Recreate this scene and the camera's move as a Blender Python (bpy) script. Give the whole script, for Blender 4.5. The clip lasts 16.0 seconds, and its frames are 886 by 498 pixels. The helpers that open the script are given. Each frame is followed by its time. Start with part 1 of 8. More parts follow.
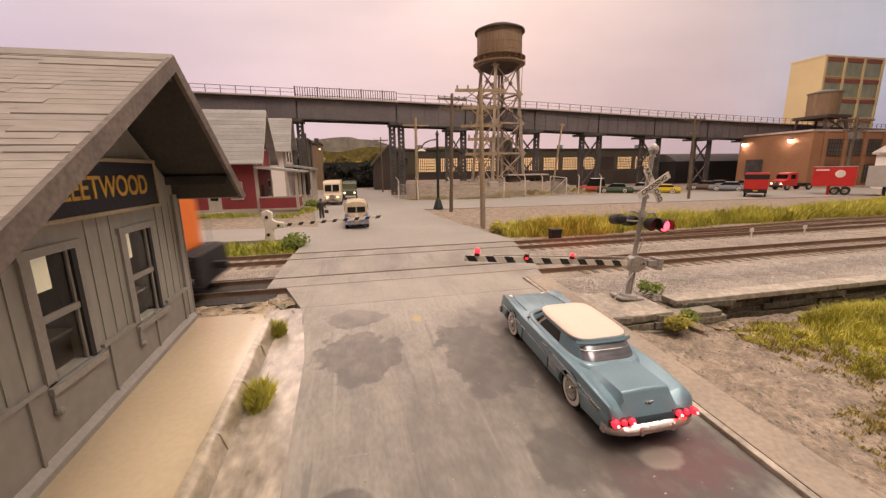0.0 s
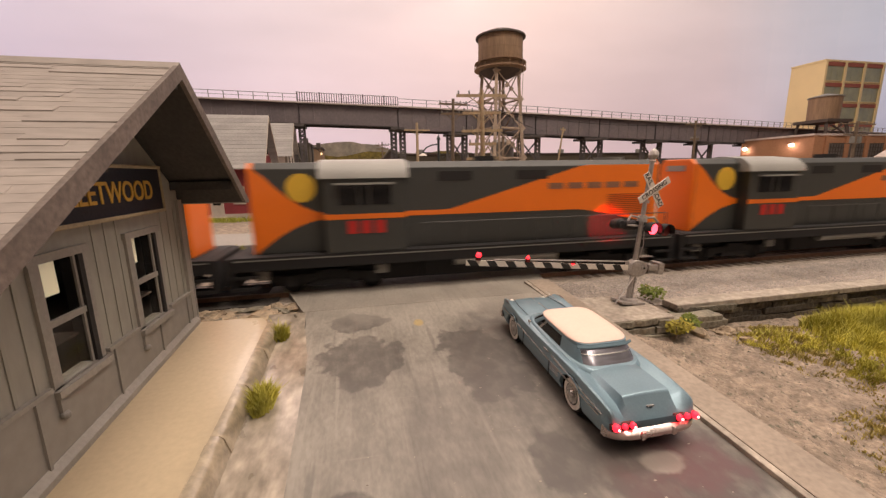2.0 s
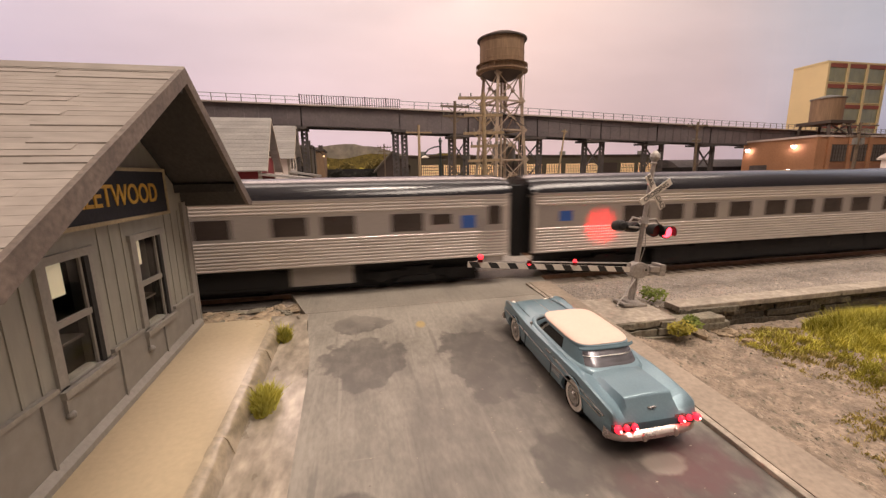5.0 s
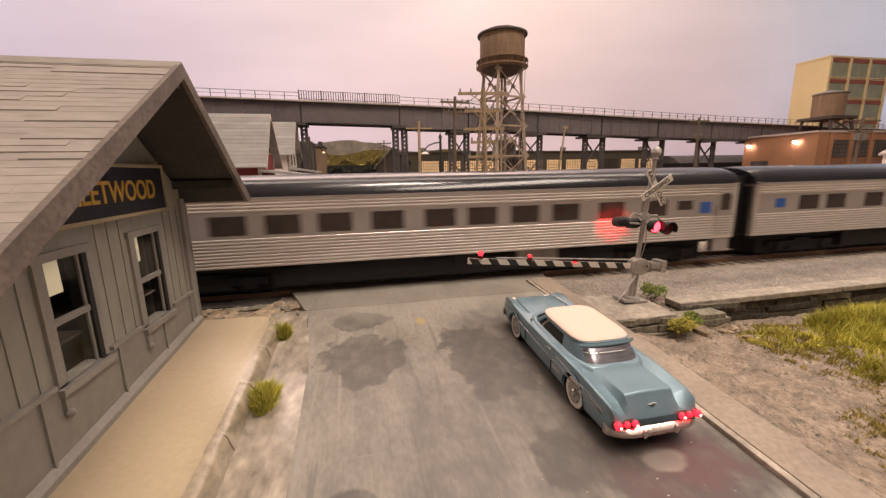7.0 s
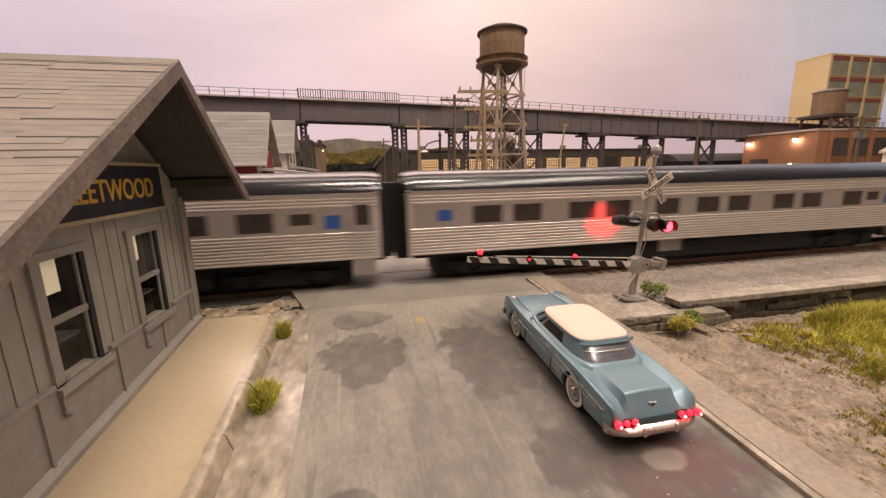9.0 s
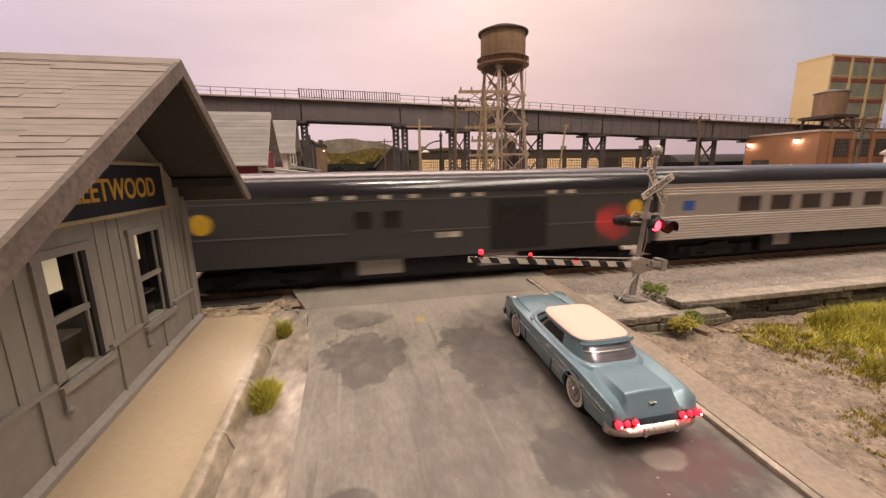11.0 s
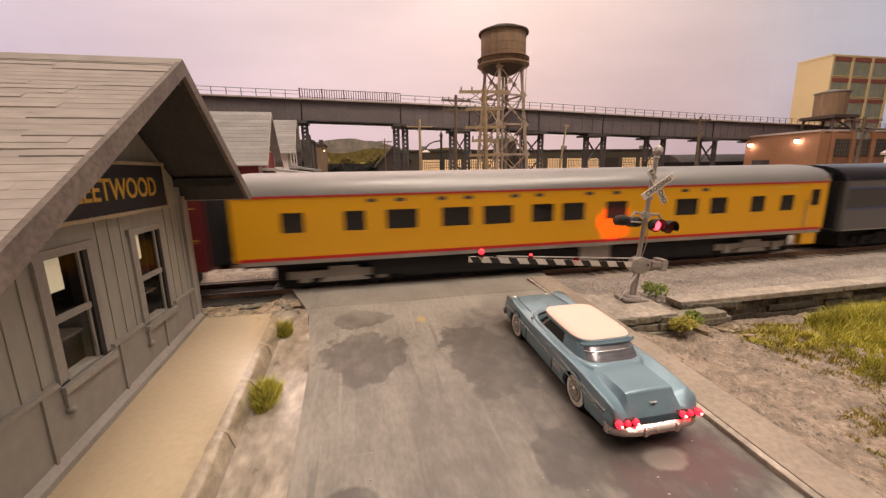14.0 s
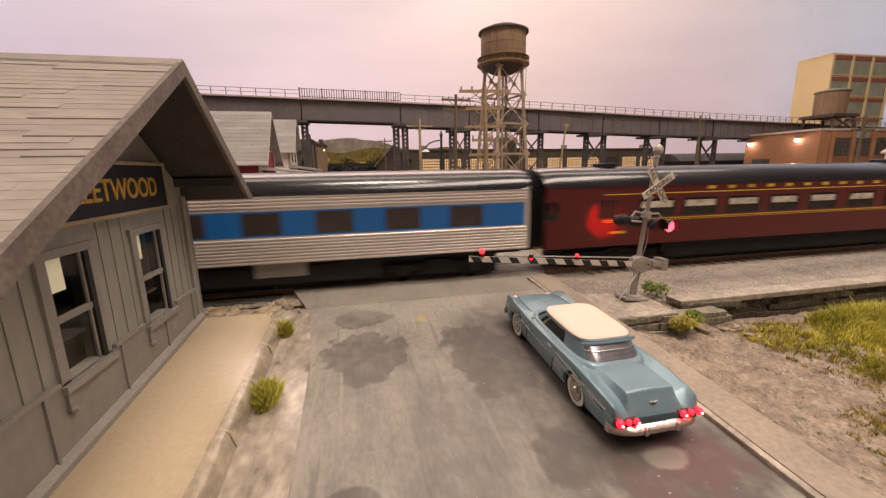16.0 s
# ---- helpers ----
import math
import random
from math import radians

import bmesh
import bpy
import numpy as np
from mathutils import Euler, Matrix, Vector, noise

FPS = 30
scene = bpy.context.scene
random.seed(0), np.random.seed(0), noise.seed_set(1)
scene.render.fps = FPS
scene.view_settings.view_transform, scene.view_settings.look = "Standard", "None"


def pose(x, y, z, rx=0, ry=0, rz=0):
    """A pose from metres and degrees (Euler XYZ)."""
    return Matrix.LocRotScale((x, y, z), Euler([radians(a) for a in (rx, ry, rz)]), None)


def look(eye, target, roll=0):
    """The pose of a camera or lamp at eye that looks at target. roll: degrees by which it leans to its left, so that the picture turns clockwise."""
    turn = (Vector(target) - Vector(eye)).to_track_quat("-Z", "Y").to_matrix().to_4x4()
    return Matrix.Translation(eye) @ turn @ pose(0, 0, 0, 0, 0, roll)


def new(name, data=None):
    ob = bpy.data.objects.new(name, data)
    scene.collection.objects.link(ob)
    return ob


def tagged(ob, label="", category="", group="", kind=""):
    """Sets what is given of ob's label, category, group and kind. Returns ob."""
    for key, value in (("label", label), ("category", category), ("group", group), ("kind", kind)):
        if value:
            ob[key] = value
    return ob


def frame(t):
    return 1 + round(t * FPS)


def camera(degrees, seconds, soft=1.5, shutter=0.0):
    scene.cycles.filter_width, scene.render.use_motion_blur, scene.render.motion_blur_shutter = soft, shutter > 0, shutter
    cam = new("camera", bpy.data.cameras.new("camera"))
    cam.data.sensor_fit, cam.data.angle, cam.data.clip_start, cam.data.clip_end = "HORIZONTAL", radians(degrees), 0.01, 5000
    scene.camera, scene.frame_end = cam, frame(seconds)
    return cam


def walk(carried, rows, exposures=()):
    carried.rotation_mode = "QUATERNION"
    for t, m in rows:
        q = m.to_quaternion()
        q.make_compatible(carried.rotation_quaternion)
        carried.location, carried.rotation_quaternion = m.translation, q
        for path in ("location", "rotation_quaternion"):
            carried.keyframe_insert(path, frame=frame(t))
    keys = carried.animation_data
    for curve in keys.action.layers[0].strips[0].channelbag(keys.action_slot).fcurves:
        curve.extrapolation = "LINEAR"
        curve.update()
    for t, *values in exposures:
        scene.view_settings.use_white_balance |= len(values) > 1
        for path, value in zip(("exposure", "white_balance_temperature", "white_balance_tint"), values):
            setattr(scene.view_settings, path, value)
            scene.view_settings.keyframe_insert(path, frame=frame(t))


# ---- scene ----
# A model railway at 1:87. Sizes below are those of the prototype; U turns them into the model's metres.
U = 1 / 87.0

cam = camera(97.97, 16.0, soft=1.35, shutter=0.45)


def cam_pose(x, y, z, pitch, yaw, roll):
    p, w = radians(pitch), radians(yaw)
    eye = Vector((x, y, z)) * U
    way = Vector((math.sin(w) * math.cos(p), math.cos(w) * math.cos(p), -math.sin(p)))
    return look(eye, eye + way, roll)


CAMERA_ROWS = [
    (0, 0.000, 0.000, 4.134, 11.66, 12.38, -0.86), (0.5, -0.009, -0.020, 4.146, 11.55, 12.33, -0.85),
    (1, -0.006, -0.022, 4.144, 11.42, 12.29, -0.86), (1.5, -0.014, -0.038, 4.149, 11.25, 12.25, -0.88),
    (2, -0.021, -0.065, 4.160, 11.05, 12.20, -0.91), (2.5, -0.022, -0.094, 4.167, 10.85, 12.12, -0.94),
    (3, -0.030, -0.105, 4.171, 10.71, 12.06, -0.96), (3.5, -0.030, -0.110, 4.172, 10.65, 12.02, -0.97),
    (4, -0.030, -0.108, 4.170, 10.64, 11.99, -0.98), (5.2, -0.034, -0.103, 4.167, 10.80, 11.93, -0.99),
    (6.5, -0.032, -0.095, 4.165, 11.13, 11.88, -1.02), (7, -0.014, -0.064, 4.162, 11.30, 11.88, -1.07),
    (7.5, 0.004, -0.032, 4.156, 11.45, 11.90, -1.11), (8, 0.003, -0.031, 4.155, 11.53, 11.93, -1.13),
    (8.5, 0.001, -0.032, 4.157, 11.54, 11.94, -1.12), (9, -0.004, -0.037, 4.159, 11.54, 11.92, -1.10),
    (10.2, -0.010, -0.045, 4.156, 11.51, 11.87, -1.03), (11.5, -0.016, -0.047, 4.151, 11.50, 11.82, -0.96),
    (12, -0.026, -0.046, 4.148, 11.55, 11.81, -0.93), (12.5, -0.029, -0.046, 4.147, 11.57, 11.81, -0.92),
    (13, -0.029, -0.046, 4.148, 11.57, 11.81, -0.92), (13.5, -0.029, -0.048, 4.149, 11.56, 11.81, -0.93),
    (14, -0.024, -0.056, 4.151, 11.50, 11.80, -0.96), (14.5, -0.030, -0.060, 4.153, 11.47, 11.79, -0.98),
    (15, -0.035, -0.060, 4.157, 11.50, 11.78, -1.01), (15.5, -0.037, -0.056, 4.160, 11.56, 11.78, -1.02),
    (16, -0.036, -0.058, 4.159, 11.59, 11.79, -1.04)]
walk(cam, [(r[0], cam_pose(*r[1:])) for r in CAMERA_ROWS])

# ---- light: the railway room's ceiling lamps, an added lamp by the backdrop, and the room's own dim air ----
scene.view_settings.exposure = 0.05
world = bpy.data.worlds.new("room_air")
world.use_nodes = True
world.node_tree.nodes["Background"].inputs[0].default_value = (1.0, 0.86, 0.78, 1)
world.node_tree.nodes["Background"].inputs[1].default_value = 0.06
scene.world = world


def area_lamp(name, x, y, z, sx, sy, watts, colour, target=None):
    d = bpy.data.lights.new(name, "AREA")
    d.shape, d.size, d.size_y, d.energy, d.color = "RECTANGLE", sx * U, sy * U, watts, colour
    ob = new(name, d)
    eye = Vector((x, y, z)) * U
    ob.matrix_world = look(eye, Vector(target) * U if target else eye - Vector((0, 1e-4, 1)))
    return ob


WARM = (1.0, 0.83, 0.71)
area_lamp("ceiling_lamp_over_street", 10, 6, 104, 26, 12, 7.0, WARM)
area_lamp("ceiling_lamp_over_yard", 25, 62, 104, 210, 16, 8.5, WARM)
# added unseen below the ceiling, tinted pink for a sheen on the platform edge
area_lamp("sheen_lamp_by_backdrop", -20, 104, 70, 240, 28, 9, (1.0, 0.72, 0.60), (0, 12, 0))
area_lamp("ceiling_lamp_in_aisle", 42, -26, 98, 90, 24, 12.5, WARM, (0, 8, 0))


# ---- mesh building ----
class G:
    """Verts and faces of one mesh, in prototype metres."""

    def __init__(self):
        self.v, self.f = [], []

    def add(self, verts, faces):
        n = len(self.v)
        self.v += [tuple(p) for p in verts]
        self.f += [tuple(i + n for i in q) for q in faces]
        return self

    def box(self, x0, x1, y0, y1, z0, z1):
        v = [(x, y, z) for z in (z0, z1) for y in (y0, y1) for x in (x0, x1)]
        return self.add(v, [(0, 2, 3, 1), (4, 5, 7, 6), (0, 1, 5, 4), (1, 3, 7, 5), (3, 2, 6, 7), (2, 0, 4, 6)])

    def beam(self, a, b, w, h=None, up=(0, 0, 1)):
        a, b, h = Vector(a), Vector(b), w if h is None else h
        d = (b - a).normalized()
        s = d.cross(Vector(up))
        s = s.normalized() if s.length > 1e-4 else Vector((1, 0, 0))
        t = s.cross(d).normalized()
        v = [p + s * (w / 2 * i) + t * (h / 2 * j) for p in (a, b) for i, j in ((-1, -1), (1, -1), (1, 1), (-1, 1))]
        return self.add(v, [(0, 1, 2, 3), (7, 6, 5, 4), (0, 4, 5, 1), (1, 5, 6, 2), (2, 6, 7, 3), (3, 7, 4, 0)])

    def cyl(self, a, b, r0, r1=None, n=12, cap=True):
        a, b, r1 = Vector(a), Vector(b), r0 if r1 is None else r1
        d = (b - a).normalized()
        s = d.cross(Vector((0, 0, 1)))
        s = s.normalized() if s.length > 1e-4 else Vector((1, 0, 0))
        t = d.cross(s)
        ring = [s * math.cos(2 * math.pi * i / n) + t * math.sin(2 * math.pi * i / n) for i in range(n)]
        f = [(i, (i + 1) % n, n + (i + 1) % n, n + i) for i in range(n)]
        if cap:
            f += [tuple(range(n - 1, -1, -1)), tuple(range(n, 2 * n))]
        return self.add([a + q * r0 for q in ring] + [b + q * r1 for q in ring], f)

    def tube(self, pts, r, n=8):
        """One round rod that bends along the points."""
        pts = [Vector(p) for p in pts]
        rings, s = [], None
        for k, p in enumerate(pts):
            d = (pts[min(k + 1, len(pts) - 1)] - pts[max(k - 1, 0)]).normalized()
            s = d.orthogonal() if s is None else s - d * s.dot(d)
            s = s.normalized() if s.length > 1e-5 else d.orthogonal().normalized()
            t = d.cross(s)
            rings.append([tuple(p + (s * math.cos(2 * math.pi * i / n) + t * math.sin(2 * math.pi * i / n)) * r) for i in range(n)])
        return self.loft(rings)

    def prism(self, pts, axis, lo, hi):
        n = len(pts)
        put = {"x": lambda p, k: (k, p[0], p[1]), "y": lambda p, k: (p[0], k, p[1]), "z": lambda p, k: (p[0], p[1], k)}[axis]
        v = [put(p, lo) for p in pts] + [put(p, hi) for p in pts]
        f = [(i, (i + 1) % n, n + (i + 1) % n, n + i) for i in range(n)]
        return self.add(v, f + [tuple(range(n - 1, -1, -1)), tuple(range(n, 2 * n))])

    def lathe(self, prof, c=(0, 0, 0), n=24):
        v, f = [], []
        for r, z in prof:
            v += [(c[0] + r * math.cos(2 * math.pi * i / n), c[1] + r * math.sin(2 * math.pi * i / n), c[2] + z) for i in range(n)]
        for k in range(len(prof) - 1):
            f += [(k * n + i, k * n + (i + 1) % n, k * n + n + (i + 1) % n, k * n + n + i) for i in range(n)]
        f += [tuple(range(n - 1, -1, -1)), tuple(range((len(prof) - 1) * n, len(prof) * n))]
        return self.add(v, f)

    def loft(self, rings, closed=True, caps=True):
        n, v, f = len(rings[0]), [], []
        for r in rings:
            v += r
        m = n if closed else n - 1
        for k in range(len(rings) - 1):
            f += [(k * n + i, k * n + (i + 1) % n, k * n + n + (i + 1) % n, k * n + n + i) for i in range(m)]
        if caps and closed:
            f += [tuple(range(n - 1, -1, -1)), tuple(range((len(rings) - 1) * n, len(rings) * n))]
        return self.add(v, f)

    def ball(self, c, r, n=8, squash=1.0):
        prof = [(max(1e-3, r * math.sin(math.pi * k / n)), -r * squash * math.cos(math.pi * k / n)) for k in range(n + 1)]
        return self.lathe(prof, c, n + 4)

    def moved(self, m):
        self.v = [tuple(m @ Vector(p)) for p in self.v]
        return self


def mesh_of(name, g, material, smooth=False, bevel=0.0, recalc=False):
    me = bpy.data.meshes.new(name)
    me.from_pydata([(x * U, y * U, z * U) for x, y, z in g.v], [], g.f)
    if bevel or recalc:
        bm = bmesh.new()
        bm.from_mesh(me)
        bmesh.ops.recalc_face_normals(bm, faces=bm.faces)
        if bevel:
            edges = [e for e in bm.edges if len(e.link_faces) == 2 and e.calc_face_angle(0) > 0.6]
            bmesh.ops.bevel(bm, geom=edges, offset=bevel * U, segments=2, profile=0.6, affect="EDGES", clamp_overlap=True)
        bm.to_mesh(me)
        bm.free()
    me.materials.append(material)
    if smooth:
        me.shade_smooth()
        me.set_sharp_from_angle(angle=radians(38))
    me.update()
    return me


def part(name, g, material, parent=None, label="", smooth=False, bevel=0.0, recalc=False, at=None):
    ob = new(name, mesh_of(name, g, material, smooth, bevel, recalc))
    if parent is not None:
        ob.parent = parent
    if at is not None:
        ob.matrix_basis = at
    return tagged(ob, label) if label else ob


def spot(x, y, z=0.0, rz=0.0, rx=0.0, ry=0.0):
    return pose(x * U, y * U, z * U, rx, ry, rz)


def thing(name, m, label, category, group="", kind=""):
    ob = new(name)
    ob.empty_display_size = 0.01
    ob.matrix_basis = m
    return tagged(ob, label, category, group, kind)


def piece(name, me, parent, m):
    ob = new(name, me)
    ob.parent, ob.matrix_basis = parent, m
    return ob


def lettering(text, size, material, parent, m, depth=0.01, name="lettering", narrow=1.0):
    cu = bpy.data.curves.new(name, "FONT")
    cu.offset = size * 0.014 * U
    cu.body, cu.size, cu.extrude, cu.align_x, cu.align_y = text, size * U, depth * U, "CENTER", "CENTER"
    tmp = bpy.data.objects.new(name, cu)
    scene.collection.objects.link(tmp)
    me = bpy.data.meshes.new_from_object(tmp.evaluated_get(bpy.context.evaluated_depsgraph_get()))
    bpy.data.objects.remove(tmp)
    me.materials.clear()
    me.materials.append(material)
    for v in me.vertices:
        v.co.x *= narrow
    ob = new(name, me)
    ob.parent, ob.matrix_basis = parent, m
    return ob


# ---- materials ----
def mat(name, colour, rough=0.7, metal=0.0, vary=0.25, size=1.2, grain=14.0, bump=0.3, second=None, spread=0.5, pieces=0.0,
        stretch=(1, 1, 1), coat=0.0, glow=0.0, relief=0.02):
    """A surface with variation at two scales: patches of about size metres and a fine grain, both of the prototype."""
    m = bpy.data.materials.new(name)
    m.use_nodes = True
    nt = m.node_tree
    N, L = nt.nodes, nt.links
    b = N["Principled BSDF"]
    co = N.new("ShaderNodeTexCoord")
    mp = N.new("ShaderNodeMapping")
    mp.inputs["Scale"].default_value = tuple(s / U for s in stretch)
    L.new(co.outputs["Object"], mp.inputs[0])
    big, fine = N.new("ShaderNodeTexNoise"), N.new("ShaderNodeTexNoise")
    big.inputs["Scale"].default_value, fine.inputs["Scale"].default_value = 1.0 / size, grain
    big.inputs["Detail"].default_value, fine.inputs["Detail"].default_value = 5, 3
    L.new(mp.outputs[0], big.inputs[0]), L.new(mp.outputs[0], fine.inputs[0])
    dark = tuple(c * (1 - vary) for c in colour)
    light = second or tuple(min(1, c * (1 + vary * 0.7)) for c in colour)
    ramp = N.new("ShaderNodeValToRGB")
    ramp.color_ramp.elements[0].position, ramp.color_ramp.elements[1].position = 0.5 - spread / 2, 0.5 + spread / 2
    ramp.color_ramp.elements[0].color, ramp.color_ramp.elements[1].color = (*dark, 1), (*light, 1)
    L.new(big.outputs["Fac"], ramp.inputs[0])
    mix = N.new("ShaderNodeMix")
    mix.data_type, mix.blend_type = "RGBA", "MULTIPLY"
    mix.inputs["Factor"].default_value = 1.0
    fr = N.new("ShaderNodeMapRange")
    fr.inputs[3].default_value, fr.inputs[4].default_value = 1 - vary * 0.8, 1 + vary * 0.8
    fr.inputs[1].default_value, fr.inputs[2].default_value = 0.25, 0.75
    L.new(fine.outputs["Fac"], fr.inputs[0])
    L.new(ramp.outputs[0], mix.inputs["A"]), L.new(fr.outputs[0], mix.inputs["B"])
    out = mix.outputs["Result"]
    if pieces:
        info, pr, mul = N.new("ShaderNodeObjectInfo"), N.new("ShaderNodeMapRange"), N.new("ShaderNodeMix")
        pr.inputs[3].default_value, pr.inputs[4].default_value = 1 - pieces, 1 + pieces
        L.new(info.outputs["Random"], pr.inputs[0])
        mul.data_type, mul.blend_type = "RGBA", "MULTIPLY"
        mul.inputs["Factor"].default_value = 1.0
        L.new(out, mul.inputs["A"]), L.new(pr.outputs[0], mul.inputs["B"])
        out = mul.outputs["Result"]
    L.new(out, b.inputs["Base Color"])
    rr = N.new("ShaderNodeMapRange")
    rr.inputs[3].default_value, rr.inputs[4].default_value = max(0.02, rough - 0.1), min(1, rough + 0.1)
    L.new(big.outputs["Fac"], rr.inputs[0]), L.new(rr.outputs[0], b.inputs["Roughness"])
    b.inputs["Metallic"].default_value, b.inputs["Coat Weight"].default_value = metal, coat
    if bump:
        bp = N.new("ShaderNodeBump")
        bp.inputs["Strength"].default_value, bp.inputs["Distance"].default_value = bump, relief * U
        L.new(fine.outputs["Fac"], bp.inputs["Height"]), L.new(bp.outputs[0], b.inputs["Normal"])
    if glow:
        L.new(out, b.inputs["Emission Color"])
        b.inputs["Emission Strength"].default_value = glow
    return m


def lamp_mat(name, colour, power):
    m = bpy.data.materials.new(name)
    m.use_nodes = True
    b = m.node_tree.nodes["Principled BSDF"]
    b.inputs["Base Color"].default_value = (*colour, 1)
    b.inputs["Emission Color"].default_value = (*colour, 1)
    b.inputs["Emission Strength"].default_value = power
    return m


# patches, stains and toned areas of the street: centre, radii, strength, softness, tone (0 tar colour, 1 maroon oil, 2
# pale, 3 yellow paint)
# the broad soft ovals only darken or lighten the road colour
STREET_MARKS = ((-0.2, 10.85, 0.8, 0.62, 0.72, 0.07, 0), (-0.2, 8.85, 0.95, 1.15, 0.72, 0.08, 0), (1.8, 4.8, 2.3, 3.2, 0.3, 0.8, 0), (2.75, 8.3, 0.95, 1.6, 0.8, 0.08, 0), (3.7, 7.0, 1.25, 3.3, 0.66, 0.4, 0), (2.0, 13.0, 5.5, 2.0, 0.5, 0.6, 2),
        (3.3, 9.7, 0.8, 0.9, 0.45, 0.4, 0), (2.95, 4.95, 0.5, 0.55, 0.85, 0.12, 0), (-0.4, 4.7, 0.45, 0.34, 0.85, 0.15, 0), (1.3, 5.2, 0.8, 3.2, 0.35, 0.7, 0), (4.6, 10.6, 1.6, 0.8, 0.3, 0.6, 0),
        # tone 2 oval at (4.55, 4.55): a pale reflection painted on the oil
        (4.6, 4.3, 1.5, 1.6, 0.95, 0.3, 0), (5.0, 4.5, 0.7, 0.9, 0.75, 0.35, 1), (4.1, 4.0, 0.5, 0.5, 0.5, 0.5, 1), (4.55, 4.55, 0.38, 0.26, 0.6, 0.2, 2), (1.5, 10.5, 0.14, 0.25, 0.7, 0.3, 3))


def road_mat(name, base, light, tar, oil):
    m = mat(name, base, 0.44, vary=0.22, size=1.5, grain=9, second=light, stretch=(1.5, 0.6, 1), bump=0.18)
    N, L = m.node_tree.nodes, m.node_tree.links
    b = N["Principled BSDF"]
    out = b.inputs["Base Color"].links[0].from_socket
    co = N.new("ShaderNodeTexCoord")

    def noise_at(scale, detail):
        mp, nz = N.new("ShaderNodeMapping"), N.new("ShaderNodeTexNoise")
        mp.inputs["Scale"].default_value = tuple(k / U for k in scale)
        nz.inputs["Scale"].default_value, nz.inputs["Detail"].default_value = 1.0, detail
        L.new(co.outputs["Object"], mp.inputs[0]), L.new(mp.outputs[0], nz.inputs[0])
        return nz.outputs["Fac"], mp

    def ranged(sock, a0, a1, b0, b1):
        r = N.new("ShaderNodeMapRange")
        r.interpolation_type = "SMOOTHSTEP"
        for k, q in enumerate((a0, a1, b0, b1)):
            r.inputs[k + 1].default_value = q
        L.new(sock, r.inputs[0])
        return r.outputs[0]

    def mixed(under, fac, colour):
        x = N.new("ShaderNodeMix")
        x.data_type = "RGBA"
        L.new(fac, x.inputs["Factor"]), L.new(under, x.inputs["A"])
        x.inputs["B"].default_value = (*colour, 1)
        return x.outputs["Result"]

    def joined(op, p, q):
        x = N.new("ShaderNodeMath")
        x.operation = op
        L.new(p, x.inputs[0])
        if hasattr(q, "node"):
            L.new(q, x.inputs[1])
        else:
            x.inputs[1].default_value = q
        return x.outputs[0]

    rag, _ = noise_at((1.7, 1.5, 1), 8)
    blot, _ = noise_at((3.2, 2.4, 1), 6)
    for scale, turn, lo, hi, k in (((7.0, 0.25, 1), 4, 0.60, 0.74, 0.45), ((0.5, 9.0, 1), 25, 0.66, 0.78, 0.4), ((6.0, 0.6, 1), -32, 0.66, 0.78, 0.35)):
        s, mp = noise_at(scale, 3)
        mp.inputs["Rotation"].default_value = (0, 0, math.radians(turn))
        out = mixed(out, ranged(s, lo, hi, 0.0, k), light)
    s, _ = noise_at((5.0, 0.35, 1), 4)
    out = mixed(out, ranged(s, 0.58, 0.72, 0.0, 0.35), tar)
    for cx, cy, rx, ry, strong, soft, tone in STREET_MARKS:
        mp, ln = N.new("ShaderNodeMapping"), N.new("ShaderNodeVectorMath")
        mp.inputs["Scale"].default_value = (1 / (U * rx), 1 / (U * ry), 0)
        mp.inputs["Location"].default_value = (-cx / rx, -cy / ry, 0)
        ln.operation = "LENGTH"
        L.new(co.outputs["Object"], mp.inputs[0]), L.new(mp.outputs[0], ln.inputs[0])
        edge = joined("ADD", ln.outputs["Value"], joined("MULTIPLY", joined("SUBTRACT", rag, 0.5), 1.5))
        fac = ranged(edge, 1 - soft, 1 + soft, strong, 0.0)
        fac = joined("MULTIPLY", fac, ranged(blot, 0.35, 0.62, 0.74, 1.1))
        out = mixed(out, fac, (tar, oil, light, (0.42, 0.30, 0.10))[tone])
    L.new(out, b.inputs["Base Color"])
    return m


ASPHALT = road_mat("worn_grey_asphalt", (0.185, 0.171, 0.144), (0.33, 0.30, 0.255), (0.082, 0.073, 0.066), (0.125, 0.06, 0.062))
GUTTER = mat("dusty_pale_gutter", (0.27, 0.235, 0.18), 0.3, vary=0.45, size=0.45, grain=6, second=(0.44, 0.375, 0.30), bump=0.25, stretch=(1, 0.5, 1), coat=0.7)
GUTTER.node_tree.nodes["Principled BSDF"].inputs["Coat Roughness"].default_value = 0.15
FAR_ROAD = mat("pale_grey_road", (0.275, 0.252, 0.225), 0.75, vary=0.15, size=5, grain=6)
CONCRETE = mat("tan_platform_concrete", (0.45, 0.365, 0.245), 0.3, vary=0.08, size=2.5, grain=10, bump=0.12)
KERB = mat("weathered_concrete_kerb", (0.37, 0.32, 0.26), 0.75, vary=0.35, size=0.7, grain=7, bump=0.5, relief=0.05)


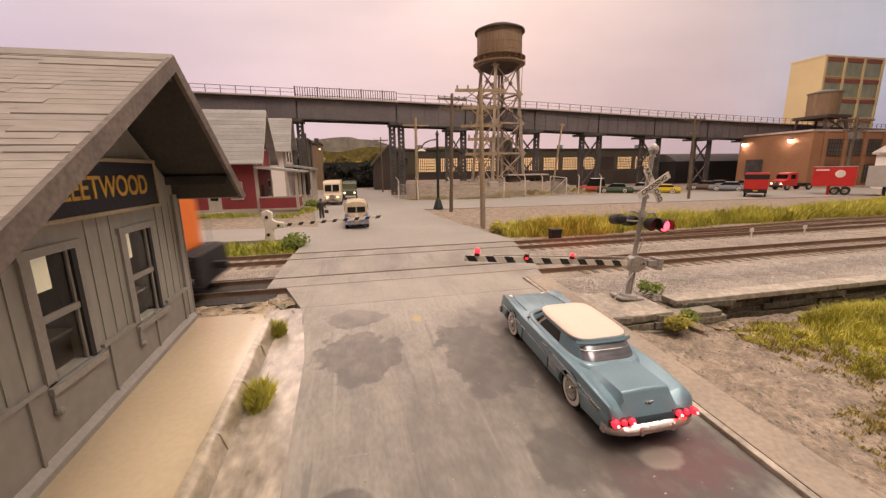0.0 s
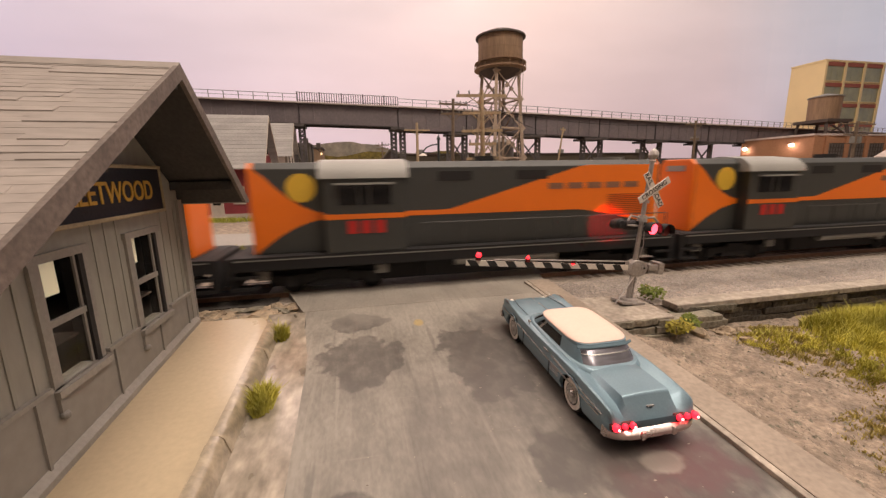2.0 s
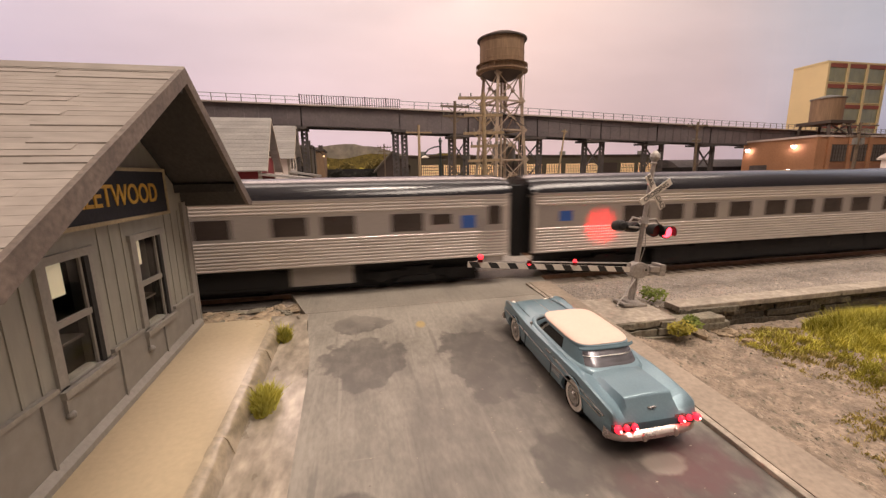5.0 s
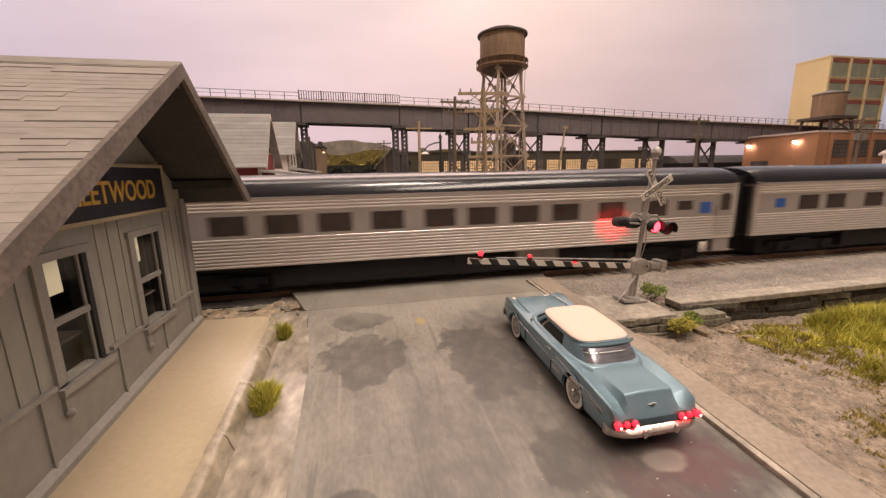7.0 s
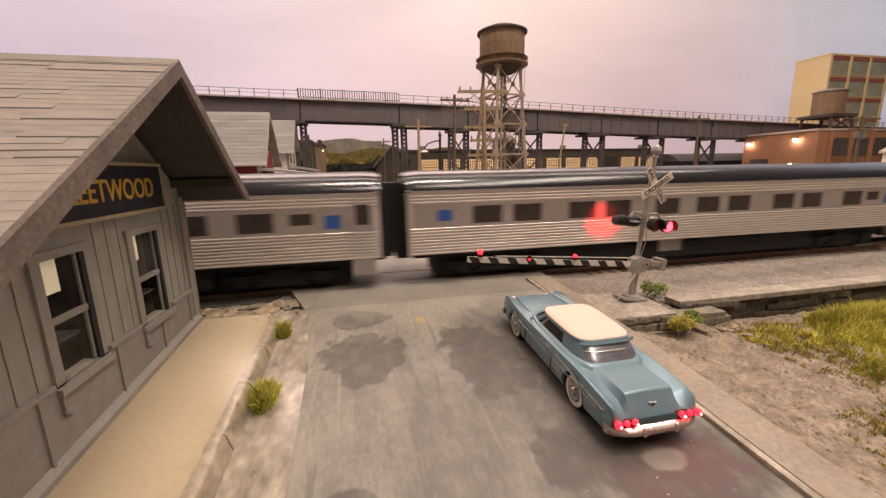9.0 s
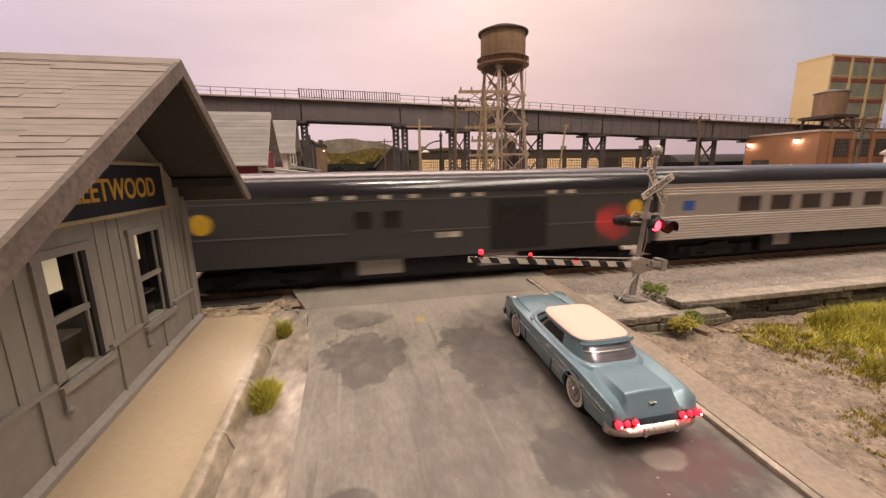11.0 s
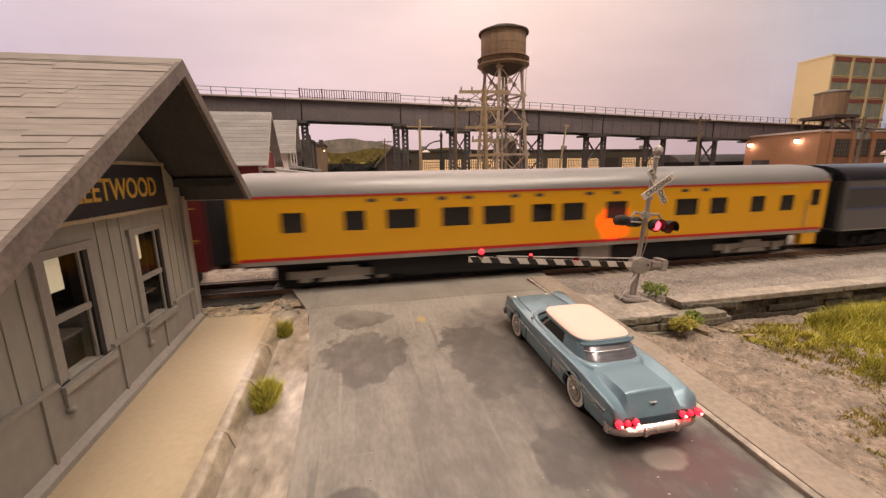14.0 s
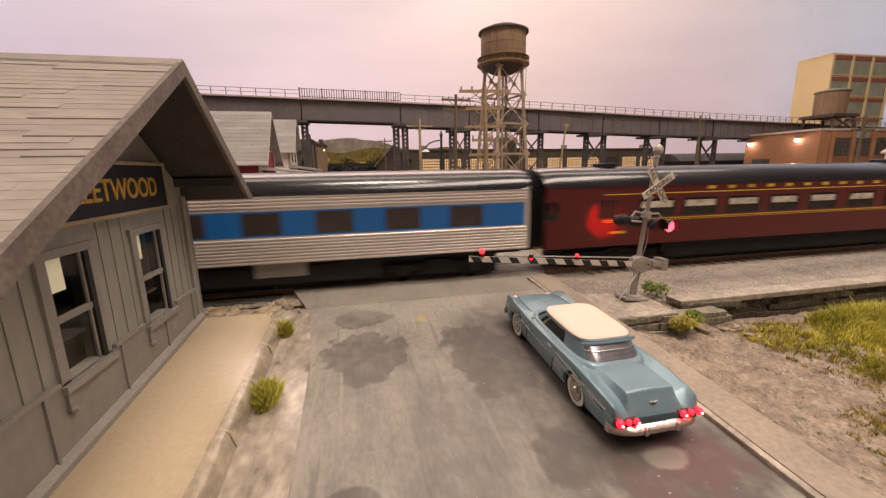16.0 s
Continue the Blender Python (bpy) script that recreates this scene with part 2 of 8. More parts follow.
def worn_polish(m, x0, x1):
    """Feet have polished the surface towards x1: a clear shine that grows from x0."""
    N, L = m.node_tree.nodes, m.node_tree.links
    b, co, sep = N["Principled BSDF"], N.new("ShaderNodeTexCoord"), N.new("ShaderNodeSeparateXYZ")
    nz, add, r = N.new("ShaderNodeTexNoise"), N.new("ShaderNodeMath"), N.new("ShaderNodeMapRange")
    nz.inputs["Scale"].default_value, nz.inputs["Detail"].default_value = 1.3 / U, 4
    L.new(co.outputs["Object"], sep.inputs[0]), L.new(co.outputs["Object"], nz.inputs[0])
    add.operation, add.inputs[1].default_value = "MULTIPLY_ADD", 0.35 * U
    L.new(nz.outputs["Fac"], add.inputs[0]), L.new(sep.outputs[0], add.inputs[2])
    r.interpolation_type = "SMOOTHSTEP"
    for k, q in enumerate((x0 * U, x1 * U, 0.0, 1.0)):
        r.inputs[k + 1].default_value = q
    L.new(add.outputs[0], r.inputs[0]), L.new(r.outputs[0], b.inputs["Coat Weight"])
    b.inputs["Coat Roughness"].default_value, b.inputs["Coat IOR"].default_value = 0.24, 1.75


worn_polish(CONCRETE, -2.75, -2.35)
KERB_TAN = mat("chipped_tan_kerb", (0.34, 0.285, 0.20), 0.42, vary=0.35, size=0.5, grain=7, bump=0.3, relief=0.04, second=(0.44, 0.36, 0.25), coat=1.0)
shiny = KERB_TAN.node_tree.nodes["Principled BSDF"]
shiny.inputs["Coat Roughness"].default_value, shiny.inputs["Coat IOR"].default_value = 0.2, 1.7
PAVE = mat("pinkish_concrete_pavement", (0.30, 0.245, 0.19), 0.7, vary=0.22, size=1.0, grain=10)
DIRT = mat("grey_brown_dirt", (0.235, 0.183, 0.138), 0.95, vary=0.45, size=0.45, grain=9, bump=0.9, relief=0.06, second=(0.36, 0.285, 0.215))
BALLAST = mat("pale_grey_ballast", (0.37, 0.33, 0.295), 0.95, vary=0.3, size=1.5, grain=8, bump=0.9, relief=0.08)
TRACK_BED = mat("grey_brown_ballast", (0.285, 0.24, 0.195), 0.95, vary=0.35, size=1.2, grain=8, bump=0.9, relief=0.08)
TIE = mat("weathered_brown_sleeper", (0.20, 0.15, 0.105), 0.9, vary=0.4, size=0.8, grain=10, pieces=0.35)
RUST = mat("rusty_rail_side", (0.20, 0.115, 0.07), 0.8, vary=0.3, size=0.6)
STEEL = mat("worn_rail_head", (0.25, 0.19, 0.15), 0.33, 0.7, vary=0.25)
STONE = mat("grey_green_retaining_stone", (0.20, 0.18, 0.135), 0.9, vary=0.4, size=0.5, grain=9, bump=0.8, relief=0.06, pieces=0.3)
SHOULDER = mat("grey_stony_shoulder", (0.29, 0.245, 0.205), 0.95, vary=0.38, size=0.9, grain=7, bump=1.0, relief=0.09, second=(0.41, 0.35, 0.295))
# near-black ballast colour that paints the shade under the train
SHADE_BALLAST = mat("shade_dark_ballast", (0.045, 0.038, 0.032), 0.9, vary=0.4, size=0.8, grain=8, bump=0.9, relief=0.08)
# darker copy of the wall stone, with the shade below the coping painted in
STONE_SHADED = mat("shade_dark_stone", (0.085, 0.07, 0.05), 0.9, vary=0.5, size=0.5, grain=9, bump=0.8, relief=0.06, pieces=0.4)
LOT_STONE = mat("grey_pink_lot_stone", (0.33, 0.27, 0.21), 0.95, vary=0.4, size=0.3, grain=8, second=(0.45, 0.37, 0.29))
STONE_TAN = mat("tan_rock", (0.34, 0.265, 0.18), 0.9, vary=0.4, size=0.4, grain=8, bump=0.8, relief=0.06, pieces=0.2)
GRASS = mat("olive_grass", (0.45, 0.42, 0.045), 0.9, vary=0.4, size=1.4, grain=3, bump=0, second=(0.68, 0.62, 0.12))
GRASS_DRY = mat("dry_yellow_grass", (0.44, 0.37, 0.10), 0.9, vary=0.4, size=0.9, grain=4, bump=0, second=(0.55, 0.45, 0.15))
GRASS_GREEN = mat("bright_green_grass", (0.36, 0.40, 0.04), 0.9, vary=0.4, size=1.0, grain=4, bump=0, second=(0.48, 0.48, 0.08))
BUSH = mat("dark_green_clump", (0.17, 0.21, 0.035), 0.9, vary=0.5, size=0.3, grain=9)
BUSH_OLIVE = mat("olive_yellow_clump", (0.42, 0.36, 0.06), 0.9, vary=0.45, size=0.3, grain=9)
SHINGLE = mat("grey_brown_shingle", (0.29, 0.255, 0.225), 0.85, vary=0.16, size=1.4, grain=7, stretch=(0.4, 1, 1), pieces=0.06)
STATION_GREY = mat("grey_painted_board", (0.315, 0.302, 0.26), 0.55, vary=0.14, size=1.4, grain=5, stretch=(1, 1, 0.3), bump=0.15)
STATION_LOW = mat("darker_grey_painted_board", (0.255, 0.238, 0.215), 0.5, vary=0.12, size=1.2, grain=5, bump=0.15)
STATION_TRIM = mat("grey_painted_trim", (0.29, 0.27, 0.24), 0.5, vary=0.12, size=0.8)
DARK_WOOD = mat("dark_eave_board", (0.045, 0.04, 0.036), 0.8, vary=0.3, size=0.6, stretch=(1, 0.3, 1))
FASCIA = mat("brown_grey_bargeboard", (0.15, 0.118, 0.098), 0.7, vary=0.35, size=0.7)
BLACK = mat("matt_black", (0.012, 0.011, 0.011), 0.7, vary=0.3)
INTERIOR = mat("dim_brown_room", (0.05, 0.04, 0.03), 0.9)
# the blind is no lamp; its emission is added to brighten it
BLIND = mat("glowing_cream_blind", (0.80, 0.70, 0.48), 0.8, vary=0.06, glow=0.3)
SIGN_BLACK = mat("black_sign_board", (0.010, 0.011, 0.018), 0.6, vary=0.2)
SIGN_GOLD = mat("gold_sign_paint", (0.62, 0.36, 0.06), 0.5, vary=0.15)
SIGN_EDGE = mat("tan_sign_border", (0.40, 0.32, 0.20), 0.6, vary=0.2)
GLASS_DARK = mat("dark_window_glass", (0.014, 0.013, 0.013), 0.12, vary=0.2, bump=0)
GLASS_BROWN = mat("brown_car_window", (0.05, 0.038, 0.033), 0.15, vary=0.3, size=0.5, bump=0)
WHITE = mat("off_white_paint", (0.70, 0.64, 0.56), 0.5, vary=0.1, size=0.6)
SILVER_POST = mat("silver_signal_paint", (0.42, 0.385, 0.355), 0.45, 0.3, vary=0.25, size=0.4)
GATE_BLACK = mat("black_gate_band", (0.02, 0.019, 0.018), 0.5)
LENS_DARK = mat("dark_red_lens", (0.10, 0.012, 0.012), 0.2, vary=0.2, bump=0)
LENS_LIT = lamp_mat("lit_red_lens", (1.0, 0.04, 0.06), 7)
LENS_GATE = lamp_mat("lit_gate_lamp", (1.0, 0.018, 0.028), 4)
LENS_BACK = lamp_mat("bright_red_lens", (1.0, 0.002, 0.008), 13000)
TAIL_LIT = lamp_mat("lit_tail_light", (1.0, 0.25, 0.22), 9)
TAIL_RED = lamp_mat("red_tail_lens", (1.0, 0.014, 0.03), 3.0)
WALL_LAMP = lamp_mat("lit_wall_lamp", (1.0, 0.74, 0.64), 60)
HEADLAMP = lamp_mat("lit_headlamp", (1.0, 0.85, 0.55), 2.5)
STREET_GLOW = lamp_mat("lit_small_lamp", (1.0, 0.72, 0.35), 2)
POLE = mat("tan_weathered_pole", (0.36, 0.27, 0.165), 0.9, vary=0.3, size=0.8, stretch=(1, 1, 0.2))
POLE_DARK = mat("brown_pole", (0.15, 0.11, 0.075), 0.9, vary=0.3, size=0.8, stretch=(1, 1, 0.2))
IRON = mat("dark_grey_steel", (0.062, 0.056, 0.056), 0.65, 0.2, vary=0.35, size=1.6, grain=5, second=(0.11, 0.095, 0.09))
IRON_BROWN = mat("brown_grey_girder", (0.135, 0.116, 0.124), 0.7, 0.1, vary=0.16, size=3, grain=3, second=(0.165, 0.14, 0.142))
DECK_EDGE = mat("grey_deck_edge", (0.48, 0.41, 0.37), 0.8, vary=0.25, size=1.5)
RAILING = mat("grey_steel_railing", (0.22, 0.195, 0.185), 0.7, 0.2, vary=0.25)
RAILING_DARK = mat("plum_dark_railing", (0.09, 0.062, 0.07), 0.7, vary=0.2)
TANK_WOOD = mat("brown_tank_staves", (0.23, 0.15, 0.09), 0.8, vary=0.25, size=1.5, grain=2.5, stretch=(3, 3, 0.25))
TANK_TOP = mat("dark_brown_tank_roof", (0.065, 0.05, 0.042), 0.8, vary=0.25)
TOWER_STEEL = mat("brown_tower_steel", (0.36, 0.28, 0.21), 0.75, vary=0.3, size=1.0)
BRICK = mat("orange_brown_brick", (0.33, 0.165, 0.085), 0.9, vary=0.18, size=4, grain=4)
BRICK_TRIM = mat("darker_brick_band", (0.24, 0.115, 0.065), 0.9, vary=0.2, size=3)
DARK_BRICK = mat("very_dark_brick", (0.055, 0.04, 0.034), 0.9, vary=0.3, size=4)
OLIVE_WALL = mat("olive_brown_wall", (0.07, 0.058, 0.04), 0.9, vary=0.2, size=4)
LIT_PANE = lamp_mat("lit_factory_pane", (1.0, 0.66, 0.34), 0.42)
CREAM = mat("cream_facade", (0.82, 0.66, 0.36), 0.85, vary=0.08, size=8)
RED_BAND = mat("brick_red_spandrel", (0.33, 0.10, 0.065), 0.85, vary=0.15, size=5)
GREEN_PANE = mat("green_grey_window", (0.27, 0.28, 0.17), 0.35, vary=0.2, size=3, second=(0.38, 0.36, 0.20))
FACTORY_PANE = mat("dull_grey_factory_pane", (0.10, 0.088, 0.078), 0.4, vary=0.3, size=1.2)
RED_SIDING = mat("dark_red_clapboard", (0.235, 0.032, 0.038), 0.6, vary=0.15, size=1.0)
HOUSE_TRIM = mat("grey_cream_trim", (0.42, 0.37, 0.31), 0.7, vary=0.15)
HOUSE_ROOF = mat("pale_grey_shingle", (0.31, 0.295, 0.28), 0.85, vary=0.2, size=1.0, stretch=(0.4, 1, 1), pieces=0.1)
PALE_SIDING = mat("pale_pink_white_siding", (0.88, 0.80, 0.76), 0.6, vary=0.05)
CHAINLINK = mat("grey_chain_link", (0.34, 0.31, 0.26), 0.8, vary=0.2)
DARK_TREES = mat("very_dark_foliage", (0.02, 0.02, 0.014), 0.95, vary=0.4, size=2)
AUTUMN = mat("autumn_foliage", (0.16, 0.125, 0.03), 0.95, vary=0.5, size=1.6, grain=2, second=(0.22, 0.17, 0.04))
# distance haze is mixed into the hill's pale colour
HILL = mat("haze_tinted_hill", (0.25, 0.23, 0.195), 1.0, vary=0.3, size=4, grain=0.8, second=(0.33, 0.29, 0.23))


def backdrop_material():
    """Painted evening sky: lavender overhead, warm pink low down, bluer towards the corner, with faint cloud."""
    m = mat("painted_sky_backdrop", (0.7, 0.6, 0.6), 0.9, vary=0.05, bump=0)
    nt = m.node_tree
    N, L = nt.nodes, nt.links
    b = N["Principled BSDF"]
    co, sep, mp = N.new("ShaderNodeTexCoord"), N.new("ShaderNodeSeparateXYZ"), N.new("ShaderNodeMapping")
    L.new(co.outputs["Object"], sep.inputs[0])
    mp.inputs["Scale"].default_value = (0.8, 0.8, 2.6)
    L.new(co.outputs["Object"], mp.inputs[0])
    no = N.new("ShaderNodeTexNoise")
    no.inputs["Scale"].default_value, no.inputs["Detail"].default_value = 1.6, 3
    L.new(mp.outputs[0], no.inputs[0])
    up, side = N.new("ShaderNodeMapRange"), N.new("ShaderNodeMapRange")
    up.inputs[1].default_value, up.inputs[2].default_value = 8 * U, 60 * U
    side.inputs[1].default_value, side.inputs[2].default_value = -110 * U, 190 * U
    L.new(sep.outputs[2], up.inputs[0]), L.new(sep.outputs[0], side.inputs[0])
    a = N.new("ShaderNodeValToRGB")
    r = a.color_ramp
    r.elements[0].color, r.elements[1].color = (0.66, 0.60, 0.72, 1), (0.52, 0.54, 0.62, 1)
    for pos, c in ((0.30, (0.65, 0.575, 0.61, 1)), (0.55, (0.66, 0.555, 0.535, 1)), (0.80, (0.62, 0.53, 0.54, 1)), (0.92, (0.55, 0.54, 0.60, 1))):
        r.elements.new(pos).color = c
    L.new(side.outputs[0], a.inputs[0])
    low = N.new("ShaderNodeMix")
    low.data_type, low.blend_type = "RGBA", "MULTIPLY"
    tone = N.new("ShaderNodeValToRGB")
    tone.color_ramp.elements[0].color, tone.color_ramp.elements[1].color = (0.83, 0.78, 0.86, 1), (1.0, 1.0, 1.0, 1)
    L.new(up.outputs[0], tone.inputs[0])
    low.inputs["Factor"].default_value = 1.0
    L.new(a.outputs[0], low.inputs["A"]), L.new(tone.outputs[0], low.inputs["B"])
    cloud, cr = N.new("ShaderNodeMix"), N.new("ShaderNodeMapRange")
    cloud.data_type, cloud.blend_type = "RGBA", "MULTIPLY"
    cloud.inputs["Factor"].default_value = 1.0
    cr.inputs[1].default_value, cr.inputs[2].default_value, cr.inputs[3].default_value, cr.inputs[4].default_value = 0.3, 0.7, 0.93, 1.06
    L.new(no.outputs["Fac"], cr.inputs[0])
    L.new(low.outputs["Result"], cloud.inputs["A"]), L.new(cr.outputs[0], cloud.inputs["B"])
    L.new(cloud.outputs["Result"], b.inputs["Base Color"]), L.new(cloud.outputs["Result"], b.inputs["Emission Color"])
    b.inputs["Emission Strength"].default_value = 0.60
    return m


SKY = backdrop_material()
ROOM_WHITE = mat("white_room_paint", (0.75, 0.70, 0.66), 0.9, vary=0.05, bump=0)


def structure(name, g, material, label, category="", **kw):
    ob = part(name, g, material, **kw)
    return tagged(ob, label, category or name, kind="structure")


def build_room():
    pts = [(-345, 125), (140, 125)] + [(140 + 90 * math.sin(a), 35 + 90 * math.cos(a)) for a in [i * math.pi / 24 for i in range(1, 13)]] + [(230, 24)]
    g = G()
    for (x0, y0), (x1, y1) in zip(pts, pts[1:]):
        g.add([(x0, y0, -1.5), (x1, y1, -1.5), (x1, y1, 112), (x0, y0, 112)], [(0, 1, 2, 3)])
    for (x0, y0), (x1, y1) in zip(pts, pts[1:]):
        g.add([(x0, y0 + 1.5, -1.5), (x1 + 1.5, y1 + 1.5, -1.5), (x1 + 1.5, y1 + 1.5, 112), (x0, y0 + 1.5, 112)], [(3, 2, 1, 0)])
    structure("backdrop", g, SKY, "painted pink and lavender evening sky on a coved wall", "backdrop", smooth=True)
    structure("wall_south", G().box(-347, 345, -162, -158, -1.5, 112), ROOM_WHITE, "plain white wall of the railway room", "wall")
    structure("wall_west", G().box(-349, -345, -158, 126, -1.5, 112), ROOM_WHITE, "plain white wall of the railway room", "wall")
    structure("wall_east", G().box(345, 349, -158, 126, -1.5, 112), ROOM_WHITE, "plain white wall of the railway room", "wall")
    structure("ceiling", G().box(-349, 349, -162, 130, 112, 115), ROOM_WHITE, "plain white ceiling over the railway", "ceiling")


def fall(y):
    """The street climbs to the crossing: the fall below rail level at y."""
    return -0.065 * (12 - y) if y < 12 else 0.0


def sloped(g):
    g.v = [(x, y, z + fall(y)) for x, y, z in g.v]
    return g


def lot_height(x, y):
    """Rough ground: level by the tracks, sunk in the weedy lot, raised under the viaduct."""
    n = noise.noise(Vector((x * 0.35, y * 0.35, 0)))
    n2 = noise.noise(Vector((x * 1.7, y * 1.7, 3)))
    if x > 6.6 and y < 9.95:
        deep = min(1.0, max(0.0, (x - 6.6) / 2.2))
        pit = 0.24 * min(1.0, max(0.0, (x - 10.2) / 1.2)) * min(1.0, max(0.0, (y - 8.5) / 0.9))
        n3 = noise.noise(Vector((x * 4.2, y * 4.2, 7)))
        return fall(y) - 0.14 - 0.42 * deep - pit + 0.10 * n + 0.08 * n2 + 0.05 * n3
    z = -0.22 + 0.03 * n2 + fall(y) - (0.3 if y < 9.5 else 0)
    if y > 26:
        z = -0.06
    if y > 54.5 and x > 8:
        t = min(1, (y - 54.5) / 4) * min(1, (x - 8) / 3)
        z += t * (2.0 if x < 33 else max(0.0, 2.0 - (x - 33) * 0.4))
    return z


def axis(pairs):
    out = []
    for lo, hi, step in pairs:
        k = lo
        while k < hi - 1e-6:
            out.append(k)
            k += step
    return out + [pairs[-1][1]]


def build_ground():
    xs = axis([(-345, -20, 25), (-20, 6, 1), (6, 16, 0.1), (16, 24, 0.25), (24, 100, 2), (100, 345, 15)])
    ys = axis([(-158, -8, 15), (-8, 0, 1), (0, 10.2, 0.1), (10.2, 30, 1), (30, 54, 3), (54, 62, 0.5), (62, 125, 7)])
    v = [(x, y, lot_height(x, y)) for y in ys for x in xs]
    n = len(xs)
    f = [(j * n + i, j * n + i + 1, j * n + n + i + 1, j * n + n + i) for j in range(len(ys) - 1) for i in range(n - 1)]
    structure("ground", G().add(v, f), DIRT, "rough grey brown dirt and gravel ground", "ground", smooth=True)


def rough_sheet(outline, z0, z1, seed=0, jag=0.0, sub=1):
    """A thin slab with an uneven outline."""
    rnd = random.Random(seed)
    pts = []
    for (x0, y0), (x1, y1) in zip(outline, outline[1:] + outline[:1]):
        for k in range(sub):
            t = k / sub
            pts.append((x0 + (x1 - x0) * t + rnd.uniform(-jag, jag), y0 + (y1 - y0) * t + rnd.uniform(-jag, jag)))
    return G().prism(pts, "z", z0, z1)


def ring(cx, cy, rx, ry, n=14, turn=0.0, seed=1, rag=0.25):
    out = []
    for i in range(n):
        a = 2 * math.pi * i / n
        p = Vector((math.cos(a), math.sin(a), seed * 7.3))
        k = 1 + rag * 1.3 * noise.noise(p * 1.6) + rag * 0.7 * noise.noise(p * 4.5) + rag * 0.3 * noise.noise(p * 12)
        x, y = rx * k * math.cos(a), ry * k * math.sin(a)
        out.append((cx + x * math.cos(turn) - y * math.sin(turn), cy + x * math.sin(turn) + y * math.cos(turn)))
    return out


NEAR_TRACK, BACK_TRACK = 15.12, 19.95


def build_roads():
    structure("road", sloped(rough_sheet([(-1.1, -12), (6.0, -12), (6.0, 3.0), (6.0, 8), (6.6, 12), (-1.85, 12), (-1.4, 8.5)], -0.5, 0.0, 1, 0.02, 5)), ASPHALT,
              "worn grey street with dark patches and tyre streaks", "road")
    structure("road_at_crossing", rough_sheet([(-1.9, 12.02), (6.6, 12.02), (7.2, 14.36), (-2.7, 14.36)], -0.35, 0.0, 2, 0.0, 1), ASPHALT, "worn grey street at the level crossing", "road")
    structure("road_between_rails", rough_sheet([(-3.4, 14.5), (7.4, 14.5), (7.6, 15.74), (-3.4, 15.74)], -0.3, -0.01), ASPHALT, "grey crossing panel between the rails", "road")
    structure("road_between_tracks", rough_sheet([(-3.4, 15.92), (7.9, 15.92), (8.3, 19.12), (-3.4, 19.12)], -0.3, -0.005), ASPHALT, "grey crossing panel between the tracks", "road")
    structure("road_in_back_track", rough_sheet([(-3.4, 19.3), (8.5, 19.3), (8.7, 20.55), (-3.4, 20.55)], -0.3, -0.01), ASPHALT, "grey crossing panel between the rails", "road")
    structure("road_beyond", G().prism([(-3.3, 20.75), (8.9, 20.75), (8.4, 24), (7.1, 33), (6.9, 40.5), (60, 38), (140, 32), (140, 48), (60, 51), (32, 54), (17, 52), (8.2, 53.2), (5.6, 57.6), (6.3, 76), (5, 98), (-9, 98), (-7.3, 66), (-3.6, 35), (-3.0, 30.5), (-40, 34), (-40, 27.5), (-3.3, 25.2)], "z", -0.3, 0.0), FAR_ROAD,
              "pale grey street and side street beyond the tracks", "road")
    structure("gutter", sloped(rough_sheet([(-2.5, -12), (-1.1, -12), (-1.4, 8.5), (-1.85, 12), (-2.9, 12), (-2.5, 8)], -0.5, 0.004, 3, 0.04, 6)), GUTTER, "dusty pale gutter beside the platform kerb", "gutter")
    g = G()
    rnd = random.Random(5)
    for _ in range(120):
        x, y, r = rnd.uniform(-1, 5.5), rnd.uniform(3, 12), rnd.choice((0.005, 0.007, 0.009, 0.014))
        a0 = rnd.uniform(0, 6)
        g.add([(x + r * 2 * math.cos(a + a0), y + r * math.sin(a + a0), 0.005) for a in (0, 1.2, 2.5, 3.6, 5)], [(0, 1, 2, 3, 4)])
    tagged(part("road_specks", sloped(g), GUTTER), "small pale specks and chips on the street", "specks", kind="stuff")
    structure("ballast_shoulder", sloped(rough_sheet([(9.75, 10.42), (30, 10.42), (70, 10.42), (70, 13.4), (30, 13.4), (7.3, 13.4), (7.0, 12.2), (7.0, 11.1), (9.2, 11.1)], -0.6, -0.19, 6, 0.03, 4)), SHOULDER, "pale grey gravel shoulder beside the near track", "gravel")
    rings = [[(-4.65, y, -0.5), (-4.65, y, 0.4), (-3.3, y, 0.402), (-3.1 + c, y, 0.402), (-2.9 + c, y, 0.40), (-2.75 + c, y, 0.396), (-2.6 + c, y, 0.386), (-2.6 + c, y, -0.5)] for y, c in [(-10 + k, 0.0) for k in range(21)] + [(10.5, 0.0), (10.75, -0.07), (10.9, -0.22), (10.95, -0.4)]]
    structure("platform", sloped(G().loft(rings)), CONCRETE, "smooth tan concrete platform beside the station", "platform", smooth=True, recalc=True)
    rnd = random.Random(4)
    prof = [(-0.16, -0.7), (-0.16, -0.004), (-0.06, -0.006), (0.0, -0.03), (0.05, -0.09), (0.08, -0.2), (0.12, -0.36), (0.17, -0.7)]
    kerb_me = []
    for k in range(4):
        rk = random.Random(40 + k)
        rings = [[(x + (rk.uniform(-0.016, 0.016) if x > -0.1 else 0), 1.472 * q / 14, z + (rk.uniform(-0.012, 0.008) if z > -0.5 and x > -0.1 else 0)) for x, z in prof] for q in range(15)]
        kerb_me.append(mesh_of("kerb_stone", G().loft(rings), KERB_TAN, recalc=True, smooth=True))
    kerb = thing("platform_kerb", spot(0, 0, 0), "chipped weathered concrete kerb along the platform", "kerb", kind="structure")
    y = -10.0
